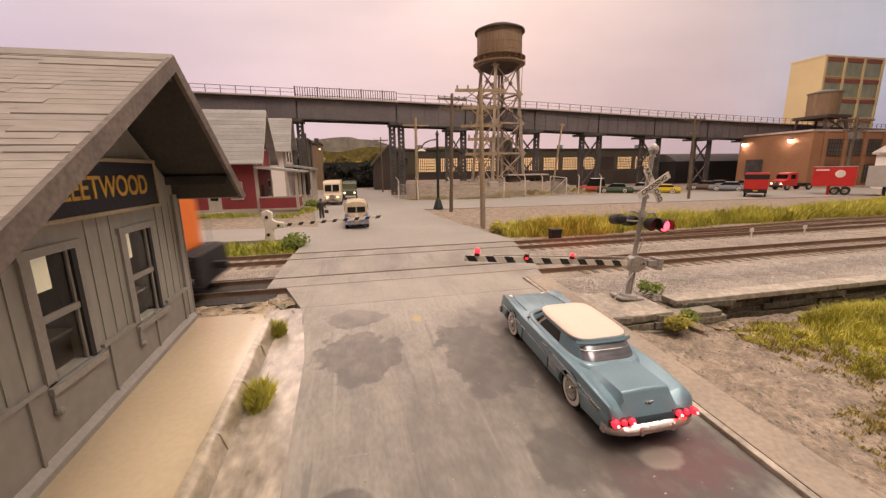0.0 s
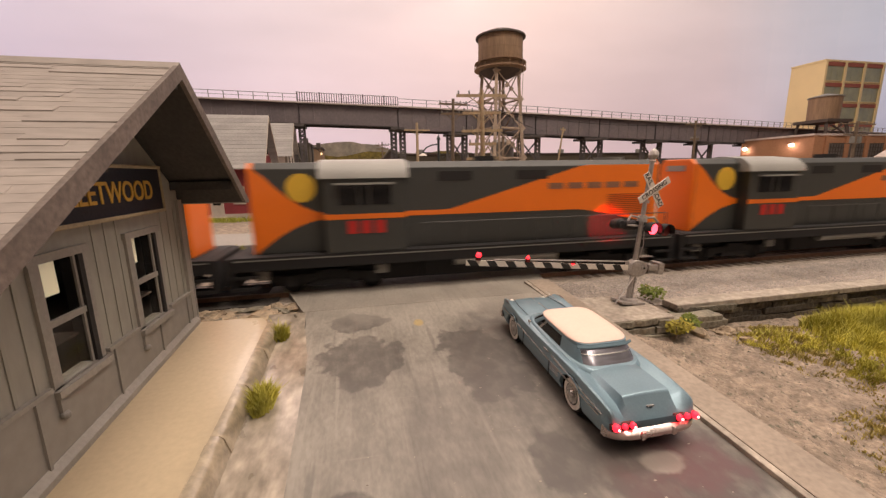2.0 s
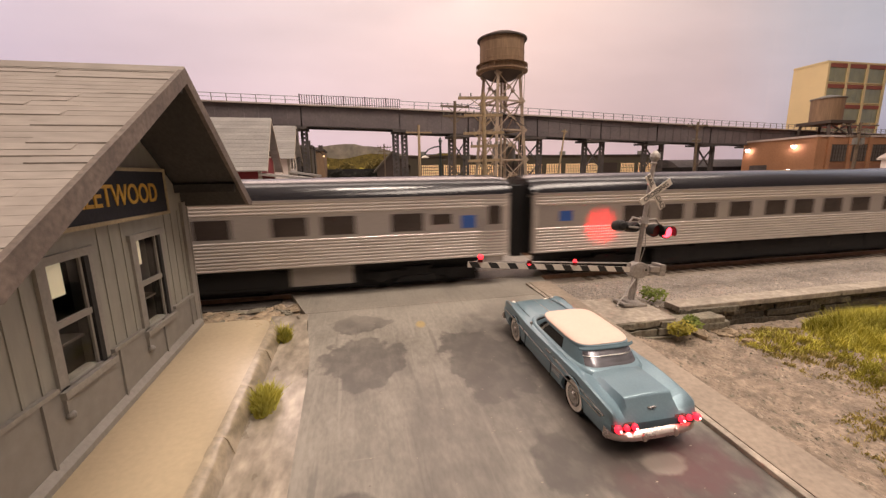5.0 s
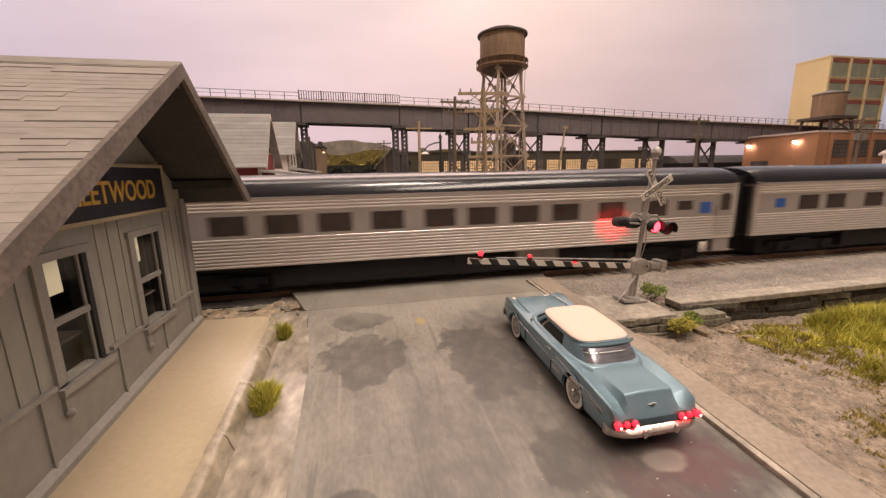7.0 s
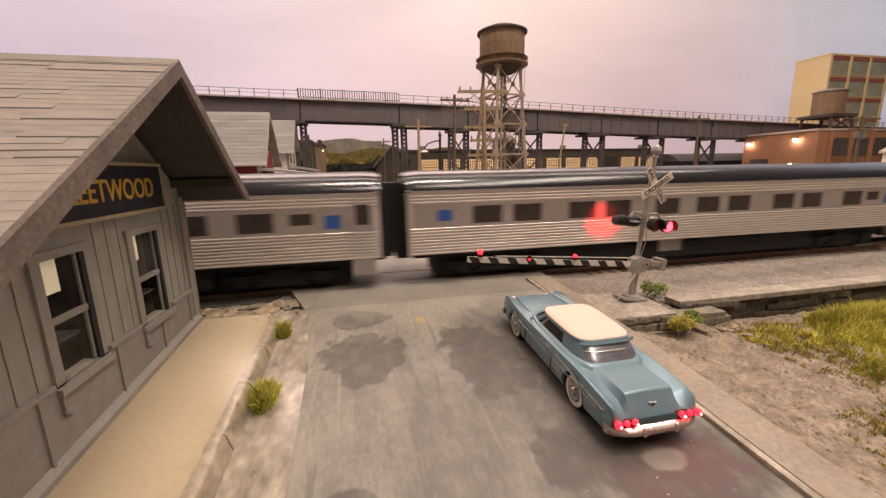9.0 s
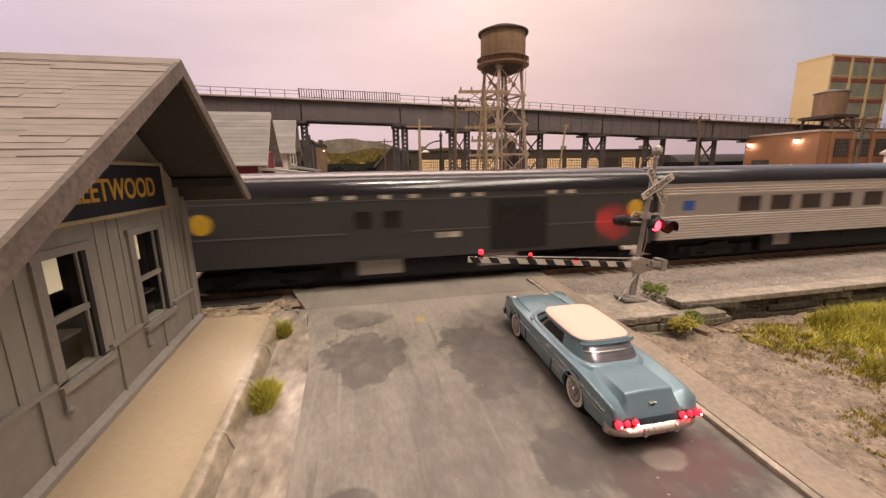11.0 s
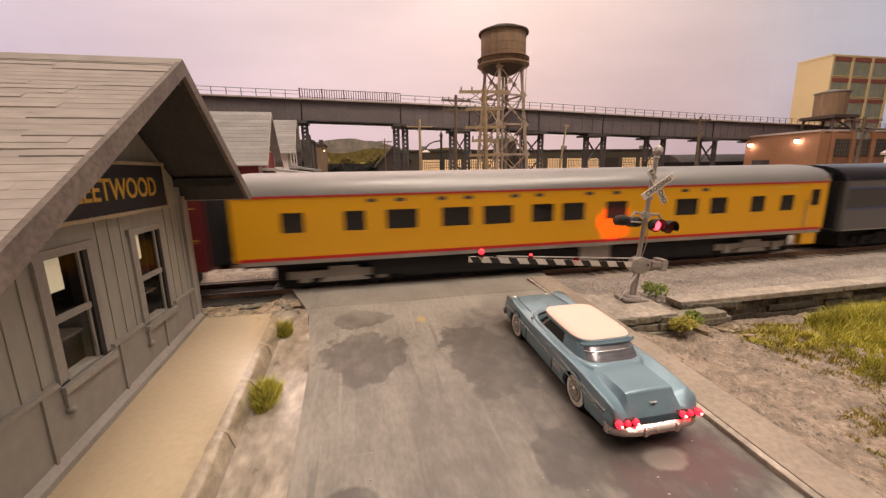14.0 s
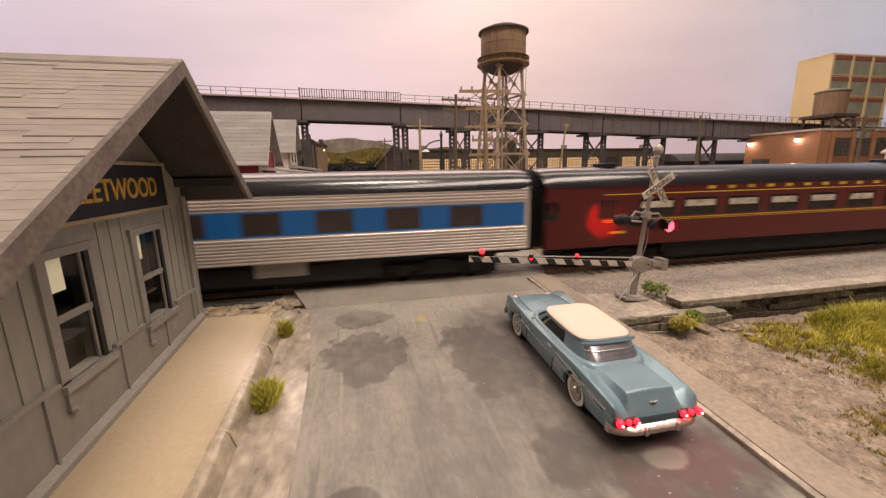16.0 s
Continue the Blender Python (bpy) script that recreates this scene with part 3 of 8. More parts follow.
    while y < 9.6:
        piece("kerb_stone", kerb_me[rnd.randrange(4)], kerb, spot(-2.45, y, 0.39 + fall(y) + rnd.uniform(-0.006, 0.003), 0.3, 3.7))
        y += 1.475
    pav = thing("pavement", spot(0, 0, 0), "pinkish concrete pavement with a dark kerb edge", "pavement", kind="structure")
    y = -10.0
    while y < 7.5:
        part("paving_slab", sloped(G().box(6.14, 6.95, y, y + 5.798, -0.5, 0.10)), PAVE, pav, bevel=0.006)
        part("kerb_stone", sloped(G().box(6.0, 6.135, y, y + 5.798, -0.5, 0.09)), KERB, pav, bevel=0.02)
        y += 5.8


def build_track(name, yc, group):
    tr = thing(name, spot(0, yc, 0), "rusty rails on brown sleepers in pale grey ballast", "railway track", group, "structure")
    prof = [(-2.6, -0.6), (-1.75, -0.20), (1.75, -0.20), (2.6, -0.6)]
    part("ballast", G().prism([(y, z) for y, z in prof], "x", -340, 340), TRACK_BED, tr, "grey brown ballast bed")
    if yc == NEAR_TRACK:
        # thin dark sheet laid where the train would shade the ballast
        part("ballast_shade_sheet", G().box(-60, -3.0, -1.6, 1.6, -0.3, -0.16), SHADE_BALLAST, tr, "dark sheet painting the shade on the ballast under the train")
    for s in (-1, 1):
        r = part("rail", G().box(-340, 340, s * 0.7175 - 0.032, s * 0.7175 + 0.032, -0.17, -0.03).box(-340, 340, s * 0.7175 - 0.065, s * 0.7175 + 0.065, -0.185, -0.165), RUST, tr)
        part("rail_head", G().box(-340, 340, s * 0.7175 - 0.042, s * 0.7175 + 0.042, -0.03, 0.0), STEEL, r, "worn bright rail head")
    me = mesh_of("sleeper", G().box(-0.12, 0.12, -1.3, 1.3, -0.34, -0.185), TIE)
    rnd = random.Random(int(yc))
    x = -34.0
    while x < 58:
        if not -3.6 < x < 8.6:
            piece("sleeper", me, tr, spot(x + rnd.uniform(-.03, .03), rnd.uniform(-.06, .06), 0, rnd.uniform(-1.5, 1.5)))
        x += 0.56
    g = G()
    for lo, hi in ((-338, -34.5), (58.2, 338)):
        x = lo
        while x < hi:
            g.box(x - 0.12, x + 0.12, -1.3, 1.3, -0.34, -0.185)
            x += 0.56
    tagged(part("far_sleepers", g, TIE, tr), kind="stuff")
    return tr


def build_siding():
    """The turnout's third pair of rails, leaving the back track towards the yard."""
    tr = thing("siding_track", spot(0, 0, 0), "rusty turnout rails curving off the back track", "railway track", "tracks", "structure")
    def path(x):
        t = max(0.0, x - 8.8)
        return BACK_TRACK + min(1.62, 0.0016 * t * t + 0.02 * t)
    for s in (-1, 1):
        pts = [(x, path(x) + s * 0.7175, -0.07) for x in [8.8 + 3 * k for k in range(48)]]
        g = G()
        for a, b in zip(pts, pts[1:]):
            g.beam(a, b, 0.08, 0.13)
        part("rail", g, RUST, tr)
    me = mesh_of("sleeper", G().box(-0.12, 0.12, -1.3, 1.6, -0.34, -0.19), TIE)
    x = 10.0
    while x < 60:
        piece("sleeper", me, tr, spot(x + 0.28, path(x) + 0.4, 0, 1))
        x += 0.56


build_room()
build_ground()
build_roads()
build_track("near_track", NEAR_TRACK, "tracks")
build_track("back_track", BACK_TRACK, "tracks")
build_siding()


# ---- the station ----
def build_station():
    st = thing("station", spot(-4.5, 8.22, 0), "grey board and batten railway station with shingled gable roof", "station")
    # local: x outwards to the street (wall face at 0), y along the wall
    y0, y1, zr, ze = -3.7, 2.72, 6.2, 3.53
    # front wall with two window openings, built from strips
    wins = [(-1.94, -1.12), (0.37, 1.24)]
    zw0, zw1 = 1.18, 3.0
    spans = [y0] + [v for w in wins for v in w] + [y1]
    for a, b in zip(spans[0::2], spans[1::2]):
        part("wall_panel", G().box(-0.2, 0, a, b, -0.6, 3.6), STATION_GREY, st)
    for a, b in wins:
        part("wall_panel", G().box(-0.2, 0, a, b, -0.6, zw0), STATION_GREY, st)
        part("wall_panel", G().box(-0.2, 0, a, b, zw1, 3.6), STATION_GREY, st)
    g = G()
    slope = 0.645
    g.prism([(y0, 3.6), (y1, 3.6), (y1, 3.85), (0.1, 5.85), (-0.1, 5.85), (y0, 3.75)], "x", -0.2, 0)
    part("gable_wall", g, STATION_GREY, st, "grey board and batten wall")
    part("side_wall", G().box(-14, -0.2, y1 - 0.2, y1, -0.6, 3.6), STATION_GREY, st)
    part("side_wall", G().box(-14, -0.2, y0, y0 + 0.2, -0.6, 3.6), STATION_GREY, st)
    part("back_wall", G().box(-14.2, -14, y0, y1, -0.6, 5.0), STATION_GREY, st)
    part("skirt_board", G().box(0.003, 0.05, y0, y1, -0.3, 1.18), STATION_LOW, st, "darker grey lower wall board")
    part("belt_rail", G().box(0.0, 0.08, y0, wins[0][0] - 0.25, 1.18, 1.25).box(0.0, 0.08, wins[0][1] + 0.25, wins[1][0] - 0.25, 1.18, 1.25).box(0, 0.08, wins[1][1] + 0.25, y1, 1.18, 1.25), STATION_TRIM, st)
    part("base_board", G().loft([[(x, y, z + fall(8.24 + y)) for x, z in ((0.0, 0.35), (0.15, 0.35), (0.15, 0.5), (0.06, 0.6), (0.0, 0.6))] for y in (y0, y1)]), STATION_TRIM, st, recalc=True)
    part("corner_board", G().box(-0.21, 0.07, y1 - 0.16, y1 + 0.05, -0.2, 3.62), STATION_TRIM, st)
    part("corner_board", G().box(-0.21, 0.07, y0 - 0.05, y0 + 0.16, -0.2, 3.62), STATION_TRIM, st)
    part("downpipe", G().cyl((0.03, y1 + 0.12, 0.1), (0.03, y1 + 0.12, 3.5), 0.05), STATION_LOW, st)
    me = mesh_of("batten", G().box(0, 0.018, -0.025, 0.025, 1.12, 3.45), STATION_GREY)
    y = y0 + 0.32
    while y < y1:
        if not any(a - 0.3 < y < b + 0.3 for a, b in wins):
            piece("batten", me, st, spot(0, y, 0))
        y += 0.34
    low = mesh_of("batten", G().box(0.05, 0.085, -0.025, 0.025, 0.1, 1.18), STATION_LOW)
    for k, y in enumerate((-2.5, -0.72, 0.9, 2.3)):
        piece("batten", low, st, spot(0, y, 0))
    for a, b in wins:
        w = part("window", G().box(0, 0.07, a - 0.22, b + 0.22, zw1, zw1 + 0.13), STATION_TRIM, st, "grey framed sash window")
        part("casing", G().box(0.0, 0.05, a - 0.18, a, zw0 - 0.06, zw1), STATION_TRIM, w)
        part("casing", G().box(0, 0.05, b, b + 0.18, zw0 - 0.06, zw1), STATION_TRIM, w)
        # black strip on the jamb paints the shade along the window's edge
        part("jamb", G().box(-0.21, 0.053, b - 0.035, b + 0.075, zw0 - 0.02, zw1), BLACK, w, "window jamb with its shade painted black")
        part("sill", G().box(-0.1, 0.13, a - 0.22, b + 0.22, zw0 - 0.14, zw0 - 0.03), STATION_TRIM, w)
        zm = (zw0 + zw1) / 2
        part("meeting_rail", G().box(-0.02, 0.035, a, b, zm - 0.05, zm + 0.05), STATION_TRIM, w)
        part("sash", G().box(-0.03, 0.01, a, a + 0.04, zw0 - 0.03, zw1), STATION_TRIM, w)
        part("sash", G().box(-0.03, 0.01, b - 0.085, b - 0.037, zw0 - 0.03, zw1), STATION_TRIM, w)
        part("pane", G().box(-0.022, -0.016, a + 0.04, b - 0.085, zw0 - 0.03, zw1), WINDOW_GLASS, w).visible_shadow = False
        part("blind", G().box(-0.05, -0.035, a + 0.04, a + (0.40 if a < 0 else 0.26), 2.48, zw1), BLIND, w, "cream half drawn blind with added glow")
        # reveal and room back are painted black for the dark inside
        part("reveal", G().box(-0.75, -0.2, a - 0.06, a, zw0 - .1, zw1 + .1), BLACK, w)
        part("sill_bracket", G().box(0.05, 0.1, a - 0.2, a - 0.1, zw0 - 0.36, zw0 - 0.14), STATION_LOW, w)
        part("bracket_knob", G().ball((0.09, a - 0.15, zw0 - 0.42), 0.07, 6), STATION_LOW, w)
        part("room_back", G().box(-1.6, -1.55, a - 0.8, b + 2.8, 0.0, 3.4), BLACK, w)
        part("window_shelf", G().box(-0.5, -0.15, a + 0.1, b, 1.66, 1.70), FASCIA, w)
    # sign
    s = part("sign", G().box(0.06, 0.12, -2.28, 1.70, 3.47, 4.36), SIGN_BLACK, st, "black station sign with gold letters and tan border")
    for g in (G().box(0.05, 0.15, -2.34, 1.76, 3.42, 3.49), G().box(0.05, 0.15, -2.34, 1.76, 4.36, 4.43), G().box(0.05, 0.148, -2.34, -2.27, 3.49, 4.36), G().box(0.05, 0.148, 1.69, 1.76, 3.49, 4.36)):
        part("border", g, SIGN_EDGE, s, bevel=0.01)
    m = Matrix.Translation((0.125 * U, -0.09 * U, 3.90 * U)) @ Euler((math.pi / 2, 0, math.pi / 2)).to_matrix().to_4x4()
    lettering("FLEETWOOD", 0.54, SIGN_GOLD, s, m, 0.012, narrow=0.865)
    # roof: courses of shingles on both slopes
    xo = 1.46
    t = 0.14
    for side, yo, slope in ((-1, 4.9, 0.603), (1, 3.5, 0.755)):
        z_e = zr - yo * slope
        sheet = G().prism([(side * 0.0, zr - 0.07), (side * yo, z_e - 0.07), (side * (yo - t / slope), z_e - 0.07), (0, zr - 0.07 - t)], "x", -14.8, xo - 0.06)
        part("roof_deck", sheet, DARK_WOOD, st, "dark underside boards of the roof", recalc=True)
        part("bargeboard", G().prism([(0, zr - 0.02), (side * (yo + .02), z_e - 0.02), (side * (yo + .02), z_e - 0.07), (side * (yo - 0.24 / slope), z_e - 0.08), (0, zr - 0.29)], "x", xo - 0.06, xo + 0.02), FASCIA, st, recalc=True)
        n = 34
        rnd = random.Random(side + 3)
        for k in range(n):
            a0, a1 = yo * k / n, yo * (k + 1) / n + 0.05
            cuts = [-15.0] + sorted(rnd.uniform(-9, xo - 0.3) for _ in range(4 if side < 0 else 1)) + [xo]
            for c0, c1 in zip(cuts, cuts[1:]):
                lift = rnd.choice((-0.022, -0.02, -0.02, -0.018, -0.018, -0.01, -0.004))
                g = G().prism([(side * a0, zr - a0 * slope - 0.055), (side * a1, zr - a1 * slope - 0.03 + lift), (side * a1, zr - a1 * slope - 0.07), (side * a0, zr - a0 * slope - 0.075)], "x", c0, c1 - 0.002)
                part("shingle_course", g, SHINGLE, st, recalc=True)
    part("ridge_cap", G().prism([(-0.16, zr - 0.13), (0, zr - 0.0), (0.16, zr - 0.13), (0, zr - 0.03)], "x", -15, xo + 0.01), SHINGLE, st, recalc=True)
    for y in (-2.5, 0, 2.5):
        zp = zr - abs(y) * (0.755 if y > 0 else 0.603) - 0.45
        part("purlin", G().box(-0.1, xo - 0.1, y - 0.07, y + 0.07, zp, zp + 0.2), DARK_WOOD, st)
    part("floor_inside", G().box(-14, -0.2, y0 + .2, y1 - .2, 0.25, 0.3), INTERIOR, st)


def glass(name):
    m = bpy.data.materials.new(name)
    m.use_nodes = True
    b = m.node_tree.nodes["Principled BSDF"]
    b.inputs["Base Color"].default_value = (0.9, 0.9, 0.88, 1)
    b.inputs["Roughness"].default_value, b.inputs["Transmission Weight"].default_value, b.inputs["IOR"].default_value = 0.03, 1.0, 1.2
    return m


WINDOW_GLASS = glass("window_glass")
build_station()


# ---- crossing signal and gates ----
BULBS = []


def lamp_head(sig, x, z, y, side, phase):
    """A black flasher lamp; side -1 faces the street, 1 faces the tracks and is turned a little along them."""
    at = spot(x, y, z, -24 if side > 0 else 0, -5 if side > 0 else 0)
    r = 0.21 if side < 0 else 0.17
    h = part("flasher_lamp", G().cyl((0, 0, 0), (0, side * 0.16, 0), r * 0.86, r, 20).cyl((0, -side * 0.08, 0), (0, 0, 0), 0.08, r * 0.86, 16), BLACK, sig, "black flasher lamp with a hood", smooth=True, at=at)
    g = G()
    deep, n = (0.34, 16) if side < 0 else (0.9, 20)
    arc = [math.pi * (k / n) * (1.3 if side < 0 else 2.0) - 0.15 * math.pi for k in range(n + 1)]
    for a0, a1 in zip(arc, arc[1:]):
        for k in (r, r * 0.93):
            g.add([(k * math.cos(t), side * w, k * math.sin(t)) for t, w in ((a0, 0.13), (a1, 0.13), (a1, deep), (a0, deep))], [(0, 1, 2, 3)])
    part("hood", g, BLACK, h)
    part("lens", G().cyl((0, side * 0.155, 0), (0, side * 0.17, 0), r * 0.88, r * 0.88, 20), LENS_DARK, h, "dark red lens")
    q = 0.175 if side < 0 else 0.055
    b = part("bulb", G().cyl((0, 0, 0), (0, side * 0.05, 0), q, q * 0.7, 18), LENS_LIT if side < 0 else LENS_BACK, h, "glowing red flasher bulb")
    BULBS.append((b, (0, side * 0.175, 0), (0, side * 0.06, 0), phase))


def build_signal():
    s = thing("crossing_signal", spot(8.38, 10.4, -0.02, 0, 0, 6.2), "silver level crossing signal with crossbuck, flashers and gate", "crossing signal")
    part("base", G().cyl((0, 0, 0), (0, 0, 0.12), 0.32, 0.28, 18).box(-0.42, 0.42, -0.3, 0.3, -0.02, 0.05), SILVER_POST, s)
    part("mast", G().cyl((0, 0, 0.1), (0, 0, 4.6), 0.074, 0.066, 14), SILVER_POST, s, smooth=True)
    part("finial", G().lathe([(0.06, 0), (0.11, 0.03), (0.07, 0.08), (0.15, 0.2), (0.14, 0.3), (0.05, 0.4), (0.01, 0.42)], (0, 0, 4.45), 16), SILVER_POST, s, smooth=True)
    part("collar", G().cyl((0, 0, 3.2), (0, 0, 3.3), 0.12, 0.12, 14).cyl((0, 0, 2.62), (0, 0, 2.82), 0.16, 0.13, 14), SILVER_POST, s)
    for k, (ang_, word) in enumerate(((38, "CROSSING"), (-52, "RAIL    ROAD"))):
        y = -0.12 - 0.03 * (1 - k)
        m = spot(0.12, y, 3.62, 0, 0, -ang_)
        bl = part("crossbuck_blade", G().box(-0.6, 0.6, -0.012, 0.012, -0.105, 0.105), WHITE, s, "weathered white crossbuck blade", at=m)
        lettering(word, 0.2, BLACK, bl, pose(0, -0.014 * U, 0, 90, 0, 0), 0.003)
    # lamp arm: two lamps towards the street, two towards the tracks
    arm = part("lamp_bracket", G().tube([(-0.5, 0, 2.62), (-0.42, 0, 2.78), (0, 0, 2.72), (0.42, 0, 2.78), (0.6, 0, 2.62)], 0.035, 8).cyl((-0.5, 0, 2.48), (0.55, 0, 2.48), 0.03, 0.03, 8), SILVER_POST, s)
    lamp_head(s, 0.2, 2.44, -0.12, -1, 0)
    lamp_head(s, 0.66, 2.42, -0.12, -1, 1)
    lamp_head(s, -0.62, 2.5, 0.12, 1, 1)
    lamp_head(s, -0.16, 2.48, 0.12, 1, 0)
    mech = part("gate_mechanism", G().prism([(-0.30, 1.0), (-0.1, 0.88), (0.18, 0.86), (0.38, 1.0), (0.42, 1.2), (0.26, 1.36), (-0.02, 1.40), (-0.22, 1.30)], "y", -0.15, 0.15), SILVER_POST, s, "silver gate mechanism box", bevel=0.045)
    part("hub", G().cyl((0.24, -0.185, 1.16), (0.24, -0.14, 1.16), 0.09, 0.08, 16), SILVER_POST, mech)
    part("bolt", G().cyl((0.24, -0.20, 1.16), (0.24, -0.185, 1.16), 0.035, 0.035, 8), BLACK, mech)
    part("cover_plate", G().box(-0.17, 0.12, -0.165, -0.145, 1.02, 1.30), SILVER_POST, mech, bevel=0.01)
    for y in (-0.2, 0.08):
        part("counterweight_arm", G().box(0.4, 0.86, y, y + 0.12, 1.10, 1.28), SILVER_POST, s, bevel=0.02)
    part("counterweight", G().box(0.74, 0.96, -0.22, 0.22, 0.98, 1.36), SILVER_POST, s, "silver gate counterweight", bevel=0.03)
    part("stay_rod", G().cyl((-0.1, -0.2, 0.85), (-0.9, -0.55, 0.06), 0.022, 0.022, 6), SILVER_POST, s)
    part("back_conduit", G().cyl((0.14, 0.02, 0.1), (0.14, 0.02, 0.9), 0.04, 0.04, 8), SILVER_POST, s)
    part("conduit", G().tube([(-0.05, -0.1, 1.0), (-0.25, -0.18, 0.6), (-0.55, -0.15, 0.02)], 0.018, 6).tube([(0.05, -0.1, 2.45), (0.1, -0.13, 1.9), (0.02, -0.1, 1.3)], 0.014, 6), SILVER_POST, s)
    gate_arm(s, (-0.29, -0.1, 1.14), (-5.57, 0.15, 1.02), True)


def gate_arm(parent, a, b, lamps):
    a, b = Vector(a), Vector(b)
    arm = part("gate_arm", G().beam(a, b, 0.035, 0.17), WHITE, parent, "white gate arm with slanted black bands")
    d = (b - a).normalized()
    up = Vector((0, 0, 1)) - d * d.z
    up.normalize()
    s = d.cross(up).normalized()
    L = (b - a).length
    n = 9
    for k in range(n):
        c0 = (k + 0.3) * L / n
        q = [c0, c0 + 0.27, c0 + 0.27 + 0.13, c0 + 0.13]
        zz = [-0.086, -0.086, 0.086, 0.086]
        g = G()
        for sg in (-1, 1):
            g.add([a + d * u + up * w + s * (sg * 0.0205) for u, w in zip(q, zz)], [(0, 1, 2, 3) if sg > 0 else (3, 2, 1, 0)])
        part("band", g, GATE_BLACK, arm)
    if lamps:
        part("support_rod", G().cyl(a + up * 0.2, a + d * (L * 0.84) + up * 0.12, 0.022, 0.02, 8).cyl(a, a + up * 0.2, .02, .02, 6), SILVER_POST, arm)
        for u, phase in ((L * 0.93, None), (L * 0.64, 0), (L * 0.36, 1)):
            p = a + d * u + up * 0.085
            l = part("gate_lamp", G().cyl(p, p + up * 0.09, 0.085, 0.07, 12), LENS_DARK, arm, "small red gate lamp")
            if phase is None:
                part("bulb", G().ball(p + up * 0.15, 0.085, 8), LENS_GATE, l, "glowing red bulb", smooth=True)
            else:
                k = part("bulb", G().ball((0, 0, 0), 0.06, 8), LENS_GATE, l, "glowing red bulb", smooth=True)
                BULBS.append((k, tuple(p + up * 0.12), tuple(p + up * 0.0), phase))


def build_far_gate():
    s = thing("far_crossing_gate", spot(-5.2, 24.7, 0.0), "white crossing gate with striped arm beyond the tracks", "crossing gate")
    part("post", G().cyl((0, 0, -0.1), (0, 0, 1.0), 0.12, 0.12, 12), WHITE, s)
    part("head", G().prism([(-0.36, 0.1), (-0.12, -0.06), (0.14, 0.06), (0.2, 0.4), (0.16, 0.72), (0.5, 0.85), (0.8, 0.85), (0.8, 1.15), (0.4, 1.2), (0.18, 1.35), (0.2, 1.75), (-0.1, 1.95), (-0.4, 1.8), (-0.42, 1.5), (-0.28, 1.0)], "y", -0.16, 0.16), WHITE, s, "white round-cornered gate mechanism", bevel=0.05)
    part("hub", G().cyl((0.5, -0.2, 0.98), (0.5, -0.16, 0.98), 0.08, 0.08, 12).cyl((-0.12, -0.19, 1.5), (-0.12, -0.16, 1.5), 0.1, 0.1, 12).cyl((-0.12, -0.19, .45), (-0.12, -0.16, .45), 0.1, 0.1, 12), BLACK, s)
    gate_arm(s, (0.7, 0, 0.98), (6.7, 0.1, 1.25), False)


build_signal()
build_far_gate()


# ---- motor cars ----
CHROME = mat("chrome", (0.50, 0.47, 0.44), 0.28, 1.0, vary=0.08, bump=0)
# bumper chrome, tinted rose for the red cast of the tail lamps
CHROME_PALE = mat("rose_tinted_chrome", (0.60, 0.52, 0.48), 0.28, 0.9, vary=0.1, size=0.3, bump=0)
TYRE = mat("black_tyre", (0.02, 0.019, 0.018), 0.8)
WHITEWALL = mat("whitewall", (0.80, 0.74, 0.66), 0.6, vary=0.1)
CAR_BLUE = mat("metallic_light_blue_paint", (0.19, 0.285, 0.335), 0.34, 0.3, vary=0.09, size=0.8, grain=30, bump=0.06, coat=0.15)
CAR_CREAM = mat("cream_white_roof_paint", (0.76, 0.555, 0.46), 0.5, vary=0.04, size=1.0, bump=0.04)
CAR_GLASS = mat("car_window_glass", (0.014, 0.014, 0.016), 0.08, vary=0.2, bump=0)
CAR_GLASS.node_tree.nodes["Principled BSDF"].inputs["Specular IOR Level"].default_value = 0.2
# pale streaky base colour paints reflections onto the rear window
REAR_GLASS = mat("painted_reflection_glass", (0.24, 0.235, 0.26), 0.22, 0.5, vary=0.45, size=0.3, grain=5, bump=0.12, stretch=(0.4, 1, 3))


def body_ring(y, w, zl, zs, zv, zd):
    """Half section from the sill over the bulged side, the shoulder and the valley beside it to the middle of the deck."""
    half = [(w * 0.80, zl), (w * 0.95, zl + 0.04), (w, zl + 0.22), (w * 0.992, zl + (zs - zl) * 0.60), (w * 0.95, zl + (zs - zl) * 0.72), (w * 0.965, zs - 0.07), (w * 0.95, zs - 0.012),
            (w * 0.91, zs + 0.004), (w * 0.85, zs * 0.68 + zv * 0.32), (w * 0.74, zs * 0.22 + zv * 0.78), (w * 0.62, zv), (w * 0.53, zd - 0.012), (w * 0.3, zd)]
    return [(x, y, z) for x, z in half] + [(0, y, zd + 0.008)] + [(-x, y, z) for x, z in reversed(half)]


def smooth_rings(rows, steps=4):
    """Catmull-Rom between the sections."""
    out = []
    for k in range(len(rows) - 1):
        p0, p1, p2, p3 = (np.array(rows[max(0, min(len(rows) - 1, k + d))], float) for d in (-1, 0, 1, 2))
        for s in range(steps):
            t = s / steps
            out.append(tuple(0.5 * (2 * p1 + (p2 - p0) * t + (2 * p0 - 5 * p1 + 4 * p2 - p3) * t * t + (3 * p1 - p0 - 3 * p2 + p3) * t ** 3)))
    return out + [tuple(rows[-1])]


